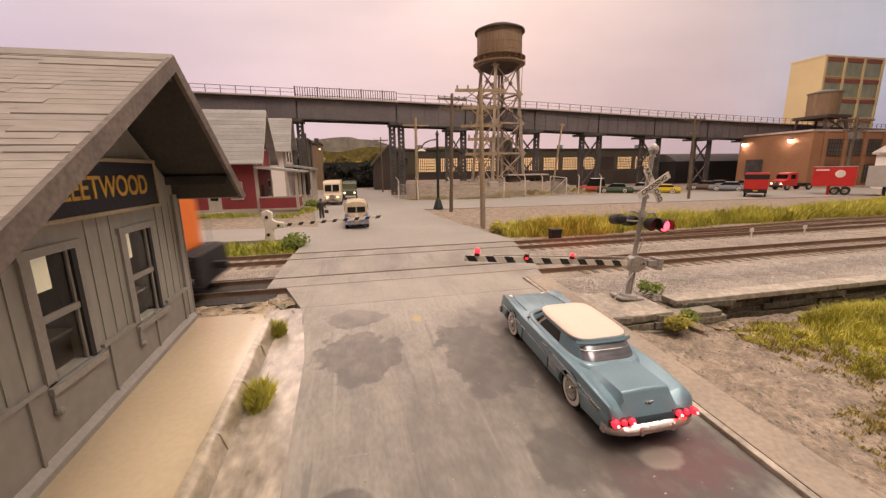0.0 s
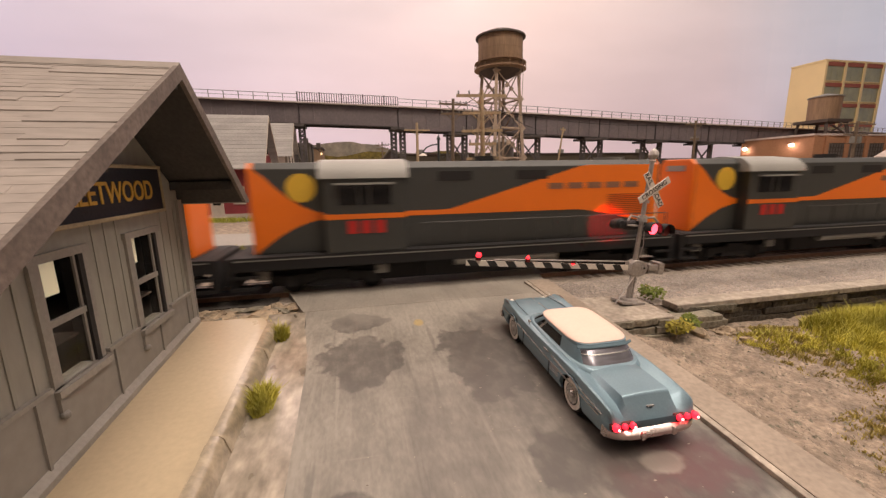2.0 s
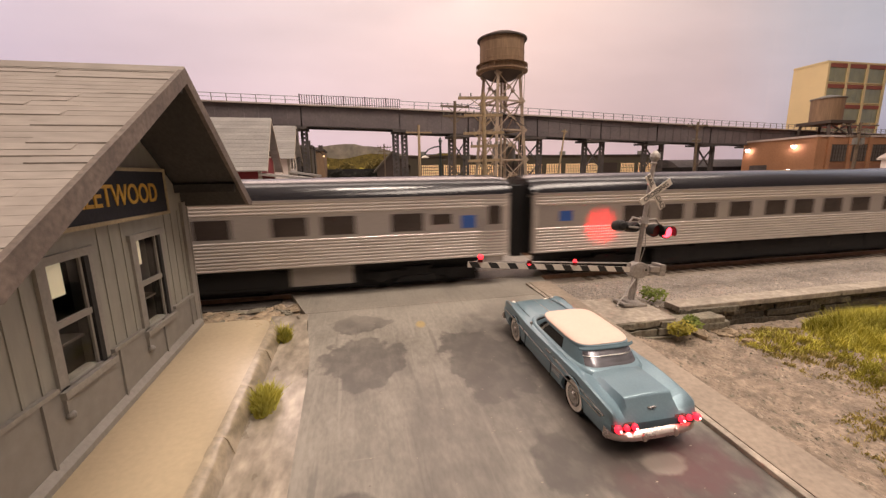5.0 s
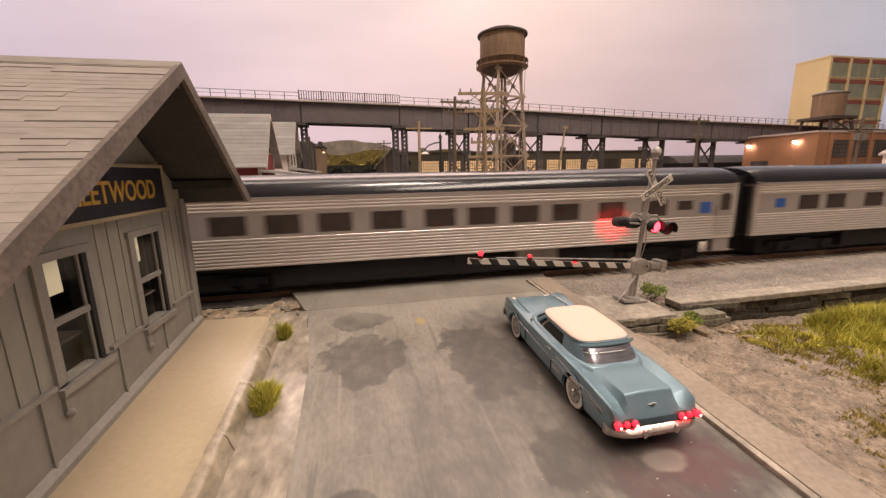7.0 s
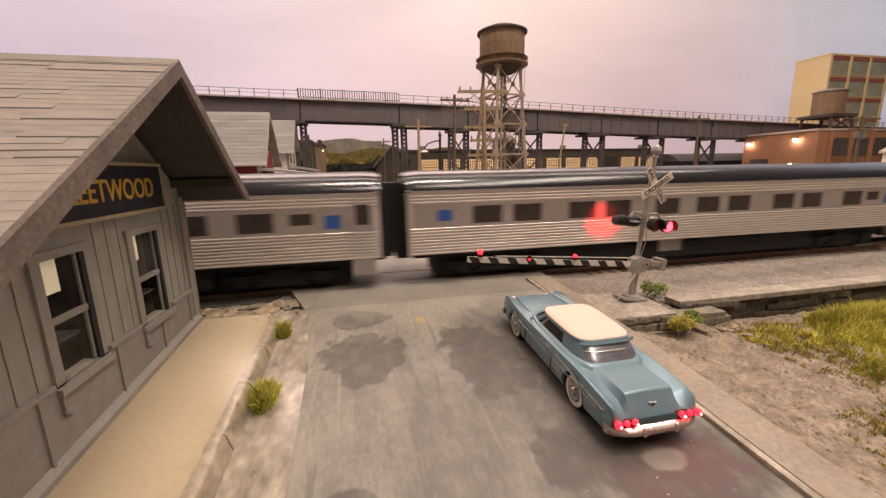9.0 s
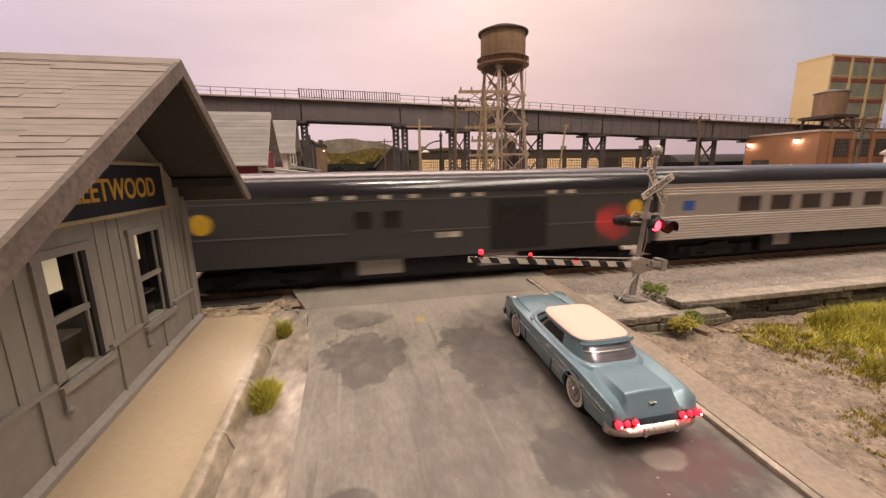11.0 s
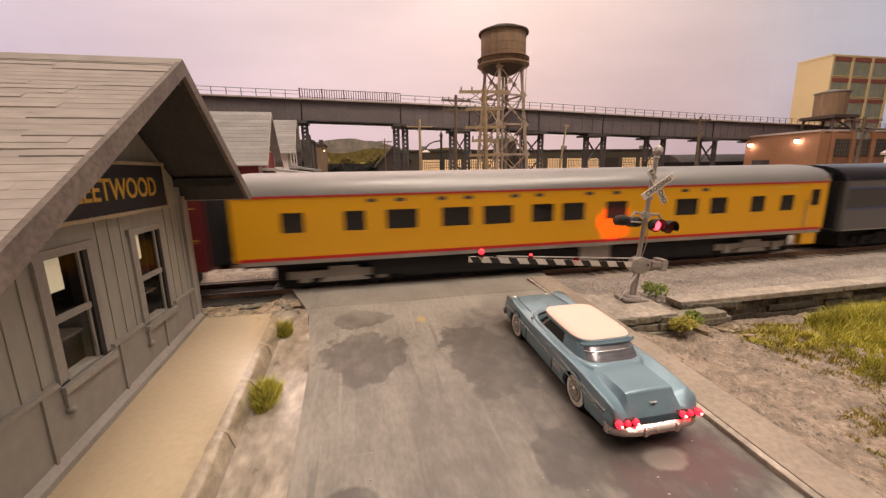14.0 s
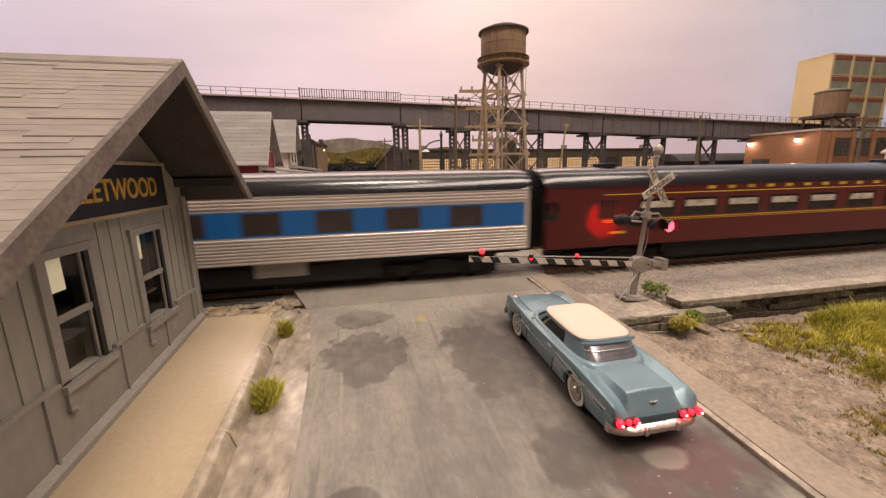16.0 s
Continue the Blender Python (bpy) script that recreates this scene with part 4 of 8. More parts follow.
def wheel(parent, x, y, r=0.325, whitewall=True, rim=None):
    s = 1 if x > 0 else -1
    w = part("wheel", G().cyl((x - s * 0.2, y, r), (x, y, r), r, r, 24), TYRE, parent, bevel=0.03)
    if whitewall:
        part("wheel_cover", G().cyl((x, y, r), (x + s * 0.009, y, r), r * 0.62, r * 0.62, 20), BLACK, w)
        part("whitewall", G().cyl((x, y, r), (x + s * 0.006, y, r), r * 0.90, r * 0.88, 24), WHITEWALL, w, "whitewall tyre band")
    part("rim", G().lathe([(r * 0.57, 0), (r * 0.57, 0.014), (r * 0.48, 0.022), (r * 0.42, 0.012), (r * 0.26, 0.014), (r * 0.2, 0.045), (r * 0.02, 0.05)], (0, 0, 0), 20).moved(Matrix.Translation((x, y, r)) @ Matrix.Rotation(s * math.pi / 2, 4, "Y")), rim or CHROME, w, "chrome wheel cover", smooth=True)


def bored(me, cutters):
    """The mesh with closed cutter shapes taken out of it."""
    tmp = bpy.data.objects.new("shape", me)
    scene.collection.objects.link(tmp)
    tools = []
    for g in cutters:
        t = bpy.data.objects.new("tool", mesh_of("tool", g, me.materials[0], recalc=True))
        scene.collection.objects.link(t)
        md = tmp.modifiers.new("bore", "BOOLEAN")
        md.operation, md.object, md.solver = "DIFFERENCE", t, "EXACT"
        tools.append(t)
    out = bpy.data.meshes.new_from_object(tmp.evaluated_get(bpy.context.evaluated_depsgraph_get()))
    for t in tools + [tmp]:
        bpy.data.objects.remove(t)
    return out


def build_coupe():
    c = thing("parked_coupe", spot(4.62, 7.50, fall(7.50), 0, 3.72), "light blue nineteen fifties coupe with cream roof and lit tail lamps", "model car")
    rows = [(-2.66, 0.74, 0.36, 0.46, 0.45, 0.44), (-2.62, 0.79, 0.29, 0.57, 0.49, 0.49), (-2.58, 0.825, 0.25, 0.68, 0.53, 0.55), (-2.52, 0.845, 0.23, 0.745, 0.58, 0.64), (-2.42, 0.86, 0.22, 0.77, 0.645, 0.78), (-2.36, 0.863, 0.22, 0.78, 0.68, 0.855),
            (-2.28, 0.866, 0.21, 0.79, 0.71, 0.868), (-1.9, 0.875, 0.20, 0.825, 0.76, 0.868), (-1.5, 0.875, 0.19, 0.845, 0.80, 0.87), (-1.0, 0.875, 0.19, 0.84, 0.835, 0.872), (0, 0.87, 0.19, 0.815, 0.84, 0.87),
            (0.8, 0.865, 0.19, 0.81, 0.835, 0.87), (1.2, 0.86, 0.20, 0.83, 0.825, 0.86), (1.8, 0.85, 0.21, 0.86, 0.79, 0.84), (2.15, 0.835, 0.23, 0.855, 0.765, 0.81), (2.34, 0.80, 0.29, 0.80, 0.71, 0.74), (2.42, 0.76, 0.36, 0.66, 0.60, 0.62)]
    me = mesh_of("body", G().loft([body_ring(*r) for r in smooth_rings(rows, 5)]), CAR_BLUE, recalc=True)
    me = bored(me, [G().cyl((s * 0.60, y, 0.33), (s * 1.1, y, 0.33), 0.385, 0.385, 32) for s in (-1, 1) for y in (-1.45, 1.45)])
    me.shade_smooth()
    me.set_sharp_from_angle(angle=radians(38))
    body = new("body", me)
    body.parent = c
    tagged(body, "metallic light blue body with open wheel arches")

    def cab(z, yf, yr, w, n=96, e=0.42, narrow=0.0):
        out, yc, a = [], (yf + yr) / 2, (yf - yr) / 2
        for k in range(n):
            t = 2 * math.pi * k / n
            cx, sy = math.cos(t), math.sin(t)
            y = yc + a * math.copysign(abs(sy) ** e, sy)
            out.append((w * (1 - narrow * (y - yc) / a) * math.copysign(abs(cx) ** e, cx), y, z))
        return out

    def greenhouse(v, out=0.0):
        """Section of the glazed cabin at height share v, pushed out by a little."""
        k = v ** 1.15
        return cab(0.83 + 0.32 * v, 1.02 - 0.52 * k + out, -1.50 + 0.36 * k - out, 0.665 - 0.065 * k + out)

    def skin(keep, v0, v1, out, steps=5):
        """The part of the cabin's surface over those columns that keep() picks, with thickness."""
        base = greenhouse(0)
        n = len(base)
        picked = [keep(*[(base[k][d] + base[(k + 1) % n][d]) / 2 for d in (0, 1)]) for k in range(n)]
        first = next(k for k in range(n) if picked[k] and not picked[k - 1])
        run = [first]
        while picked[run[-1] % n]:
            run.append(run[-1] + 1)
        rings = []
        for q in range(steps + 1):
            v = v0 + (v1 - v0) * q / steps
            o, i = greenhouse(v, out), greenhouse(v, out - 0.03)
            rings.append([o[k % n] for k in run] + [i[k % n] for k in reversed(run)])
        return G().loft(rings)

    part("cabin_glass", G().loft([greenhouse(q / 5) for q in range(6)]), CAR_GLASS, c, "dark tinted car windows", smooth=True, recalc=True)
    part("rear_window", skin(lambda x, y: y < -1.2 and abs(x) < 0.56, 0.06, 0.86, 0.006), REAR_GLASS, c, "wraparound rear window with pale reflections painted in", smooth=True, recalc=True)
    part("roof_header", G().loft([cab(1.105, 0.55, -1.16, 0.617), cab(1.15, 0.545, -1.20, 0.622), cab(1.185, 0.53, -1.19, 0.615)]), CAR_BLUE, c, "light blue band below the roof", smooth=True, recalc=True)
    part("rear_visor", G().loft([[(x, -1.13 - 0.085 * (1 - (abs(x) / 0.60) ** 4) - o, z) for o, z in ((0, 1.10), (0.02, 1.11), (0.03, 1.14), (0.0, 1.18))] for x in [q * 0.60 / 8 for q in range(-8, 9)]]), CAR_BLUE, c, "light blue lip over the rear window", smooth=True, recalc=True)
    part("roof", G().loft([cab(1.178, 0.545, -1.15, 0.622), cab(1.20, 0.545, -1.15, 0.618), cab(1.235, 0.46, -1.08, 0.575), cab(1.26, 0.30, -0.92, 0.48), cab(1.275, 0.10, -0.72, 0.34), cab(1.283, -0.20, -0.42, 0.10)]), CAR_CREAM, c, "cream white rounded roof panel", smooth=True, recalc=True)
    part("scuttle", G().loft([cab(0.80, 1.12, -1.62, 0.74), cab(0.858, 1.09, -1.58, 0.705), cab(0.875, 1.045, -1.525, 0.675)]), CAR_BLUE, c, "light blue raised rim round the cabin", smooth=True, recalc=True)
    rim = greenhouse(0.03, 0.012)
    part("rear_window_trim", G().tube([p for p in rim if p[1] < -1.2 and abs(p[0]) < 0.60][::1], 0.017, 6), CHROME, c, "chrome rear window moulding")
    hi = greenhouse(0.60, 0.014)
    part("rear_window_strip", G().tube([p for p in hi if p[1] < -1.12 and abs(p[0]) < 0.54], 0.014, 6), CHROME, c, "chrome strip across the rear window")
    part("windscreen_trim", G().tube([p for p in rim if p[1] > 0.7], 0.013, 6), CHROME, c, "chrome windscreen moulding")
    for s in (-1, 1):
        part("rear_pillar", skin(lambda x, y: x * s > 0 and y < -0.66 and not (y < -1.2 and abs(x) < 0.56), 0.0, 0.95, 0.012), CAR_BLUE, c, smooth=True, recalc=True)
        part("front_pillar", skin(lambda x, y: x * s > 0 and 0.56 < y < 0.74, 0.0, 0.95, 0.01), CAR_BLUE, c, smooth=True, recalc=True)
        part("vent_window_post", skin(lambda x, y: x * s > 0 and 0.33 < y < 0.42, 0.0, 0.9, 0.008), CHROME, c, recalc=True)
        part("quarter_trim", G().tube([p for p in greenhouse(0.07, 0.014) if p[0] * s > 0.5 and -0.7 < p[1] < 0.6], 0.012, 6), CHROME, c, "chrome window sill trim")
        x0, x1 = sorted((s * 0.868, s * 0.884))
        part("side_trim", G().beam((s * 0.845, 2.12, 0.62), (s * 0.872, 0.4, 0.60), 0.02, 0.022).beam((s * 0.872, 0.4, 0.60), (s * 0.880, -0.62, 0.575), 0.02, 0.022), CHROME, c, "chrome side strip")
        part("rear_side_trim", G().beam((s * 0.850, -0.62, 0.70), (s * 0.845, -2.40, 0.60), 0.026, 0.02).beam((s * 0.880, -0.62, 0.575), (s * 0.872, -2.36, 0.56), 0.02, 0.02), CHROME, c, "chrome rear side strips")
        for z in (0.42, 0.47, 0.52):
            part("side_scoop", G().box(*sorted((s * 0.87, s * 0.888)), -0.98, -0.66, z, z + 0.018), CHROME, c, "chrome dummy louvre")
        part("door_line", G().box(x0, x1, 0.72, 0.73, 0.24, 0.60).box(x0, x1, -0.60, -0.59, 0.24, 0.58), BLACK, c)
        part("door_handle", G().beam((s * 0.852, -0.50, 0.715), (s * 0.852, -0.30, 0.715), 0.03, 0.03), CHROME, c, "chrome door handle")
        for y in (-1.45, 1.45):
            # black disc and liner paint the shade inside the wheel arch
            part("wheel_well_shade", G().cyl((s * 0.604, y, 0.33), (s * 0.62, y, 0.33), 0.38, 0.38, 24).cyl((s * 0.62, y, 0.33), (s * 0.80, y, 0.33), 0.378, 0.378, 32, cap=False), BLACK, c)
            part("arch_lip", G().tube([(s * 0.878 if y < 0 else s * 0.864, y + 0.387 * math.cos(a), 0.33 + 0.387 * math.sin(a)) for a in [math.pi * q / 16 for q in range(17)]], 0.011, 6), CAR_BLUE, c)
            wheel(c, s * 0.815, y, 0.33)
        tl = part("tail_light_panel", G().loft([[(s * x, y, z) for y, z in ((-2.58, 0.45), (-2.675, 0.46), (-2.66, 0.535), (-2.58, 0.55))] for x in (0.40, 0.52, 0.62, 0.72, 0.82)]), LENS_DARK, c, "red tail light cluster", recalc=True)
        for x, z, r in ((0.45, 0.53, 0.055), (0.60, 0.535, 0.05), (0.755, 0.53, 0.066)):
            part("tail_lens", G().ball((s * x, -2.68, z), r, 10), TAIL_RED, tl, "round red tail lens", smooth=True)
            if x != 0.60:
                part("tail_lamp", G().ball((s * x, -2.745, z + 0.008), 0.02, 8), TAIL_LIT, tl, "lit red tail lamp", smooth=True)
        part("headlamp", G().cyl((s * 0.66, 2.30, 0.66), (s * 0.66, 2.42, 0.66), 0.075, 0.07, 16).cyl((s * 0.49, 2.30, 0.66), (s * 0.49, 2.43, 0.66), 0.075, 0.07, 16), WHITEWALL, c, "paired white headlamps")
        part("headlamp_rim", G().cyl((s * 0.66, 2.36, 0.66), (s * 0.66, 2.405, 0.66), 0.092, 0.09, 16), CHROME, c)
        part("fender_ornament", G().loft([[(s * (0.80 + dx * k), y, 0.862 + dz * k) for dx, dz in ((-0.02, 0), (0, 0.03), (0.02, 0))] for y, k in ((1.75, 0.2), (1.95, 1.0), (2.15, 0.4))]), CHROME, c, recalc=True)
    for name, y0, d, z in (("rear_bumper", -2.60, -1, 0.0), ("front_bumper", 2.36, 1, 0.05)):
        prof = ((0, 0.26), (0.12, 0.27), (0.165, 0.32), (0.16, 0.38), (0.10, 0.435), (0.0, 0.45))
        part(name, G().loft([[(x, y0 + d * (q * (1 - 0.25 * (abs(x) / 0.86) ** 4) - 0.16 * (abs(x) / 0.86) ** 5), h + z) for q, h in prof] for x in [k * 0.86 / 9 for k in range(-9, 10)]]), CHROME_PALE, c, "pale chrome " + name.split("_")[0] + " bumper", smooth=True, recalc=True)
        for s in (-1, 1):
            part("bumper_guard", G().ball((s * 0.30, y0 + d * 0.15, 0.36 + z), 0.05, 8, 1.6), CHROME_PALE, c, smooth=True)
    part("grille", G().box(-0.62, 0.62, 2.38, 2.44, 0.46, 0.58), CHROME, c, "chrome grille", bevel=0.015)
    part("emblem", G().prism([(-0.075, 0.71), (0.075, 0.71), (0, 0.655)], "y", -2.515, -2.45), CHROME, c, "small chrome emblem")
    for s in (-1, 1):
        part("hood_line", G().tube([(s * 0.60, 1.12, 0.838), (s * 0.58, 1.7, 0.818), (s * 0.50, 2.25, 0.792)], 0.006, 4), BLACK, c)
        part("wiper", G().tube([(s * 0.35, 1.03, 0.885), (s * 0.02, 0.985, 0.905)], 0.006, 4), CHROME, c)
    part("hood_crease", G().beam((0, 1.15, 0.874), (0, 2.2, 0.82), 0.02, 0.014), CHROME, c, "chrome bonnet strip")
    part("aerial", G().cyl((0.62, 1.55, 0.83), (0.36, 2.05, 1.02), 0.007, 0.005, 5), CHROME, c)
    part("side_mirror", G().ball((-0.78, 0.62, 0.90), 0.04, 6).cyl((-0.78, 0.62, 0.80), (-0.78, 0.62, 0.9), 0.012, 0.012, 6), CHROME, c)
    part("underbody", G().box(-0.55, 0.55, -2.4, 2.2, 0.15, 0.30), BLACK, c)


build_coupe()


def paint(name, c, rough=0.4):
    return mat(name, c, rough, vary=0.1, size=0.8, bump=0.05, coat=0.2)


def small_car(m, colour, label, roof=None, length=4.9, high=1.5, wagon=False, lit=False):
    c = thing("parked_car", m, label, "model car", "cars parked in the yard")
    h = length / 2
    rows = [(-h, 0.75, 0.40, 0.68, 0.66, 0), (-h + 0.12, 0.86, 0.30, 0.86, 0.84, 0), (-h * 0.5, 0.9, 0.26, 0.93, 0.92, 0), (0, 0.9, 0.25, 0.94, 0.94, 0), (h * 0.5, 0.88, 0.27, 0.92, 0.92, 0), (h - 0.15, 0.84, 0.32, 0.86, 0.84, 0), (h, 0.72, 0.42, 0.7, 0.68, 0)]
    part("body", G().loft([body_ring(*r) for r in smooth_rings(rows, 3)]), colour, c, smooth=True, recalc=True)
    yb = -h * (0.92 if wagon else 0.62)
    a = [(-0.78, yb, 0.92), (0.78, yb, 0.92), (0.78, h * 0.42, 0.92), (-0.78, h * 0.42, 0.92)]
    b = [(-0.6, yb + 0.3, high - 0.06), (0.6, yb + 0.3, high - 0.06), (0.6, h * 0.15, high - 0.06), (-0.6, h * 0.15, high - 0.06)]
    part("cabin_glass", G().loft([a, b]), CAR_GLASS, c, recalc=True)
    t = [(x * 0.7, y * 0.8, high) for x, y, z in b]
    part("roof", G().loft([[(x * 1.05, y * 1.03, z - 0.02) for x, y, z in b], b, t]), roof or colour, c, smooth=True, recalc=True)
    for s in (-1, 1):
        for y in (-h * 0.55, h * 0.57):
            # black disc paints a dark arch opening behind each wheel
            part("wheel_well_shade", G().cyl((s * 0.6, y, 0.36), (s * 0.912, y, 0.36), 0.38, 0.38, 16), BLACK, c)
            wheel(c, s * 0.92, y, 0.33)
    part("rear_bumper", G().box(-0.82, 0.82, -h - 0.06, -h + 0.06, 0.4, 0.52), CHROME, c, bevel=0.02)
    part("front_bumper", G().box(-0.82, 0.82, h - 0.06, h + 0.06, 0.4, 0.52), CHROME, c, bevel=0.02)
    return c


def build_bus():
    c = thing("microbus", spot(-0.1, 30.4, 0, 180), "cream and blue microbus waiting at the crossing gate", "model van")
    w, L = 0.86, 2.0
    CREAMV, BLUEV = paint("cream_van_paint", (0.62, 0.50, 0.34)), paint("van_blue_paint", (0.20, 0.24, 0.42))
    def r(y, k, z0, z1, top=1.0):
        return [(w * k * 0.9, y, z0), (w * k, y, z0 + 0.15), (w * k, y, z1 - 0.1), (w * k * 0.95, y, z1), (-w * k * 0.95, y, z1), (-w * k, y, z1 - 0.1), (-w * k, y, z0 + 0.15), (-w * k * 0.9, y, z0)]
    part("lower_body", G().loft([r(-L, 0.9, 0.34, 1.12), r(-L + 0.2, 1, 0.28, 1.12), r(L - 0.25, 1, 0.28, 1.12), r(L, 0.88, 0.36, 1.12)]), BLUEV, c, "blue lower body", bevel=0.04)
    part("upper_body", G().loft([[(x * k, y, z) for x, z in ((0.84, 1.12), (0.8, 1.62), (0.66, 1.86), (0.3, 1.95), (-0.3, 1.95), (-0.66, 1.86), (-0.8, 1.62), (-0.84, 1.12))] for y, k in ((-L + 0.05, 0.97), (-L + 0.3, 1.0), (L - 0.45, 1.0), (L - 0.16, 0.95))]), CREAMV, c, "cream upper body and roof", smooth=True, recalc=True)
    part("nose_panel", G().prism([(-0.68, 1.14), (0.68, 1.14), (0.3, 0.72), (0, 0.45), (-0.3, 0.72)], "y", L - 0.05, L + 0.035), CREAMV, c, "cream pointed nose panel", recalc=True, bevel=0.02)
    for s in (-1, 1):
        part("windscreen", G().box(min(s * 0.05, s * 0.62), max(s * 0.05, s * 0.62), L - 0.18, L - 0.09, 1.2, 1.58), CAR_GLASS, c, "split windscreen pane", bevel=0.02)
        part("headlamp", G().cyl((s * 0.58, L - 0.08, 0.80), (s * 0.58, L + 0.05, 0.80), 0.11, 0.10, 14), WHITEWALL, c)
        for y in (-1.2, 1.15):
            wheel(c, s * 0.86, y, 0.33)
        for k in range(3):
            part("side_window", G().box(min(s * 0.79, s * 0.85), max(s * 0.79, s * 0.85), -1.6 + k * 1.05, -0.75 + k * 1.05, 1.22, 1.58), CAR_GLASS, c)
    part("emblem", G().cyl((0, L + 0.03, 0.98), (0, L + 0.05, 0.98), 0.15, 0.15, 16), WHITE, c, "round pale emblem")
    part("bumper", G().box(-0.85, 0.85, L + 0.02, L + 0.13, 0.34, 0.48), CHROME, c, bevel=0.03)
    part("roof_rail", G().tube([(-0.6, -1.7, 1.98), (-0.6, 1.3, 1.98), (0.6, 1.3, 1.98), (0.6, -1.7, 1.98)], 0.025, 6), WHITE, c)


def build_step_van():
    c = thing("step_van", spot(-2.95, 52.0, 0, 180), "cream delivery step van with lit headlamps on the street", "model truck")
    P = paint("cream_truck_paint", (0.60, 0.47, 0.33))
    w = 1.05
    prof = [(-3.0, 0.5), (2.4, 0.5), (2.5, 1.2), (2.25, 1.45), (1.95, 2.65), (1.6, 2.95), (-2.8, 3.0), (-3.0, 2.8)]
    part("body", G().prism(prof, "x", -w, w), P, c, "rounded cream box body", bevel=0.15)
    part("windscreen", G().add([(s * x, y, z) for s in (1,) for x, y, z in ((-0.85, 2.27, 1.7), (-0.08, 2.27, 1.7), (-0.08, 2.08, 2.5), (-0.85, 2.08, 2.5))], [(0, 1, 2, 3)]), CAR_GLASS, c)
    part("windscreen", G().add([(x, y, z) for x, y, z in ((0.08, 2.27, 1.7), (0.85, 2.27, 1.7), (0.85, 2.08, 2.5), (0.08, 2.08, 2.5))], [(0, 1, 2, 3)]), CAR_GLASS, c)
    part("grille", G().prism([(-0.3, 0.75), (0.3, 0.75), (0.25, 1.3), (-0.25, 1.3)], "y", 2.45, 2.56), CHROME, c)
    for s in (-1, 1):
        part("headlamp", G().cyl((s * 0.62, 2.42, 1.0), (s * 0.62, 2.56, 1.0), 0.13, 0.12, 12), HEADLAMP, c, "lit headlamp")
        part("wing", G().prism([(0.9, 0.45), (2.55, 0.45), (2.5, 0.9), (1.9, 1.0), (1.2, 0.9)], "x", min(s * 0.9, s * 1.1), max(s * 0.9, s * 1.1)), P, c, bevel=0.08)
        for y in (-1.9, 1.7):
            wheel(c, s * 1.08, y, 0.42, False)
    part("bumper", G().box(-1.0, 1.0, 2.55, 2.68, 0.42, 0.6), CHROME, c)
    d = thing("green_truck", spot(-1.0, 60.5, 0, 180), "dark olive truck with a lit headlamp behind the van", "model truck")
    OL = paint("olive_truck_paint", (0.07, 0.075, 0.035))
    part("body", G().prism([(-3, 0.6), (2.2, 0.6), (2.3, 1.3), (1.2, 1.45), (1.0, 2.3), (-0.2, 2.4), (-0.3, 2.6), (-3, 2.6)], "x", -1.05, 1.05), OL, d, bevel=0.08)
    for s in (-1, 1):
        part("headlamp", G().cyl((s * 0.7, 2.2, 1.0), (s * 0.7, 2.36, 1.0), 0.14, 0.13, 12), HEADLAMP, d, "lit headlamp")
        for y in (-1.9, 1.5):
            wheel(d, s * 1.05, y, 0.45, False)


RED_TRUCK = paint("bright_red_truck_paint", (0.50, 0.025, 0.022))


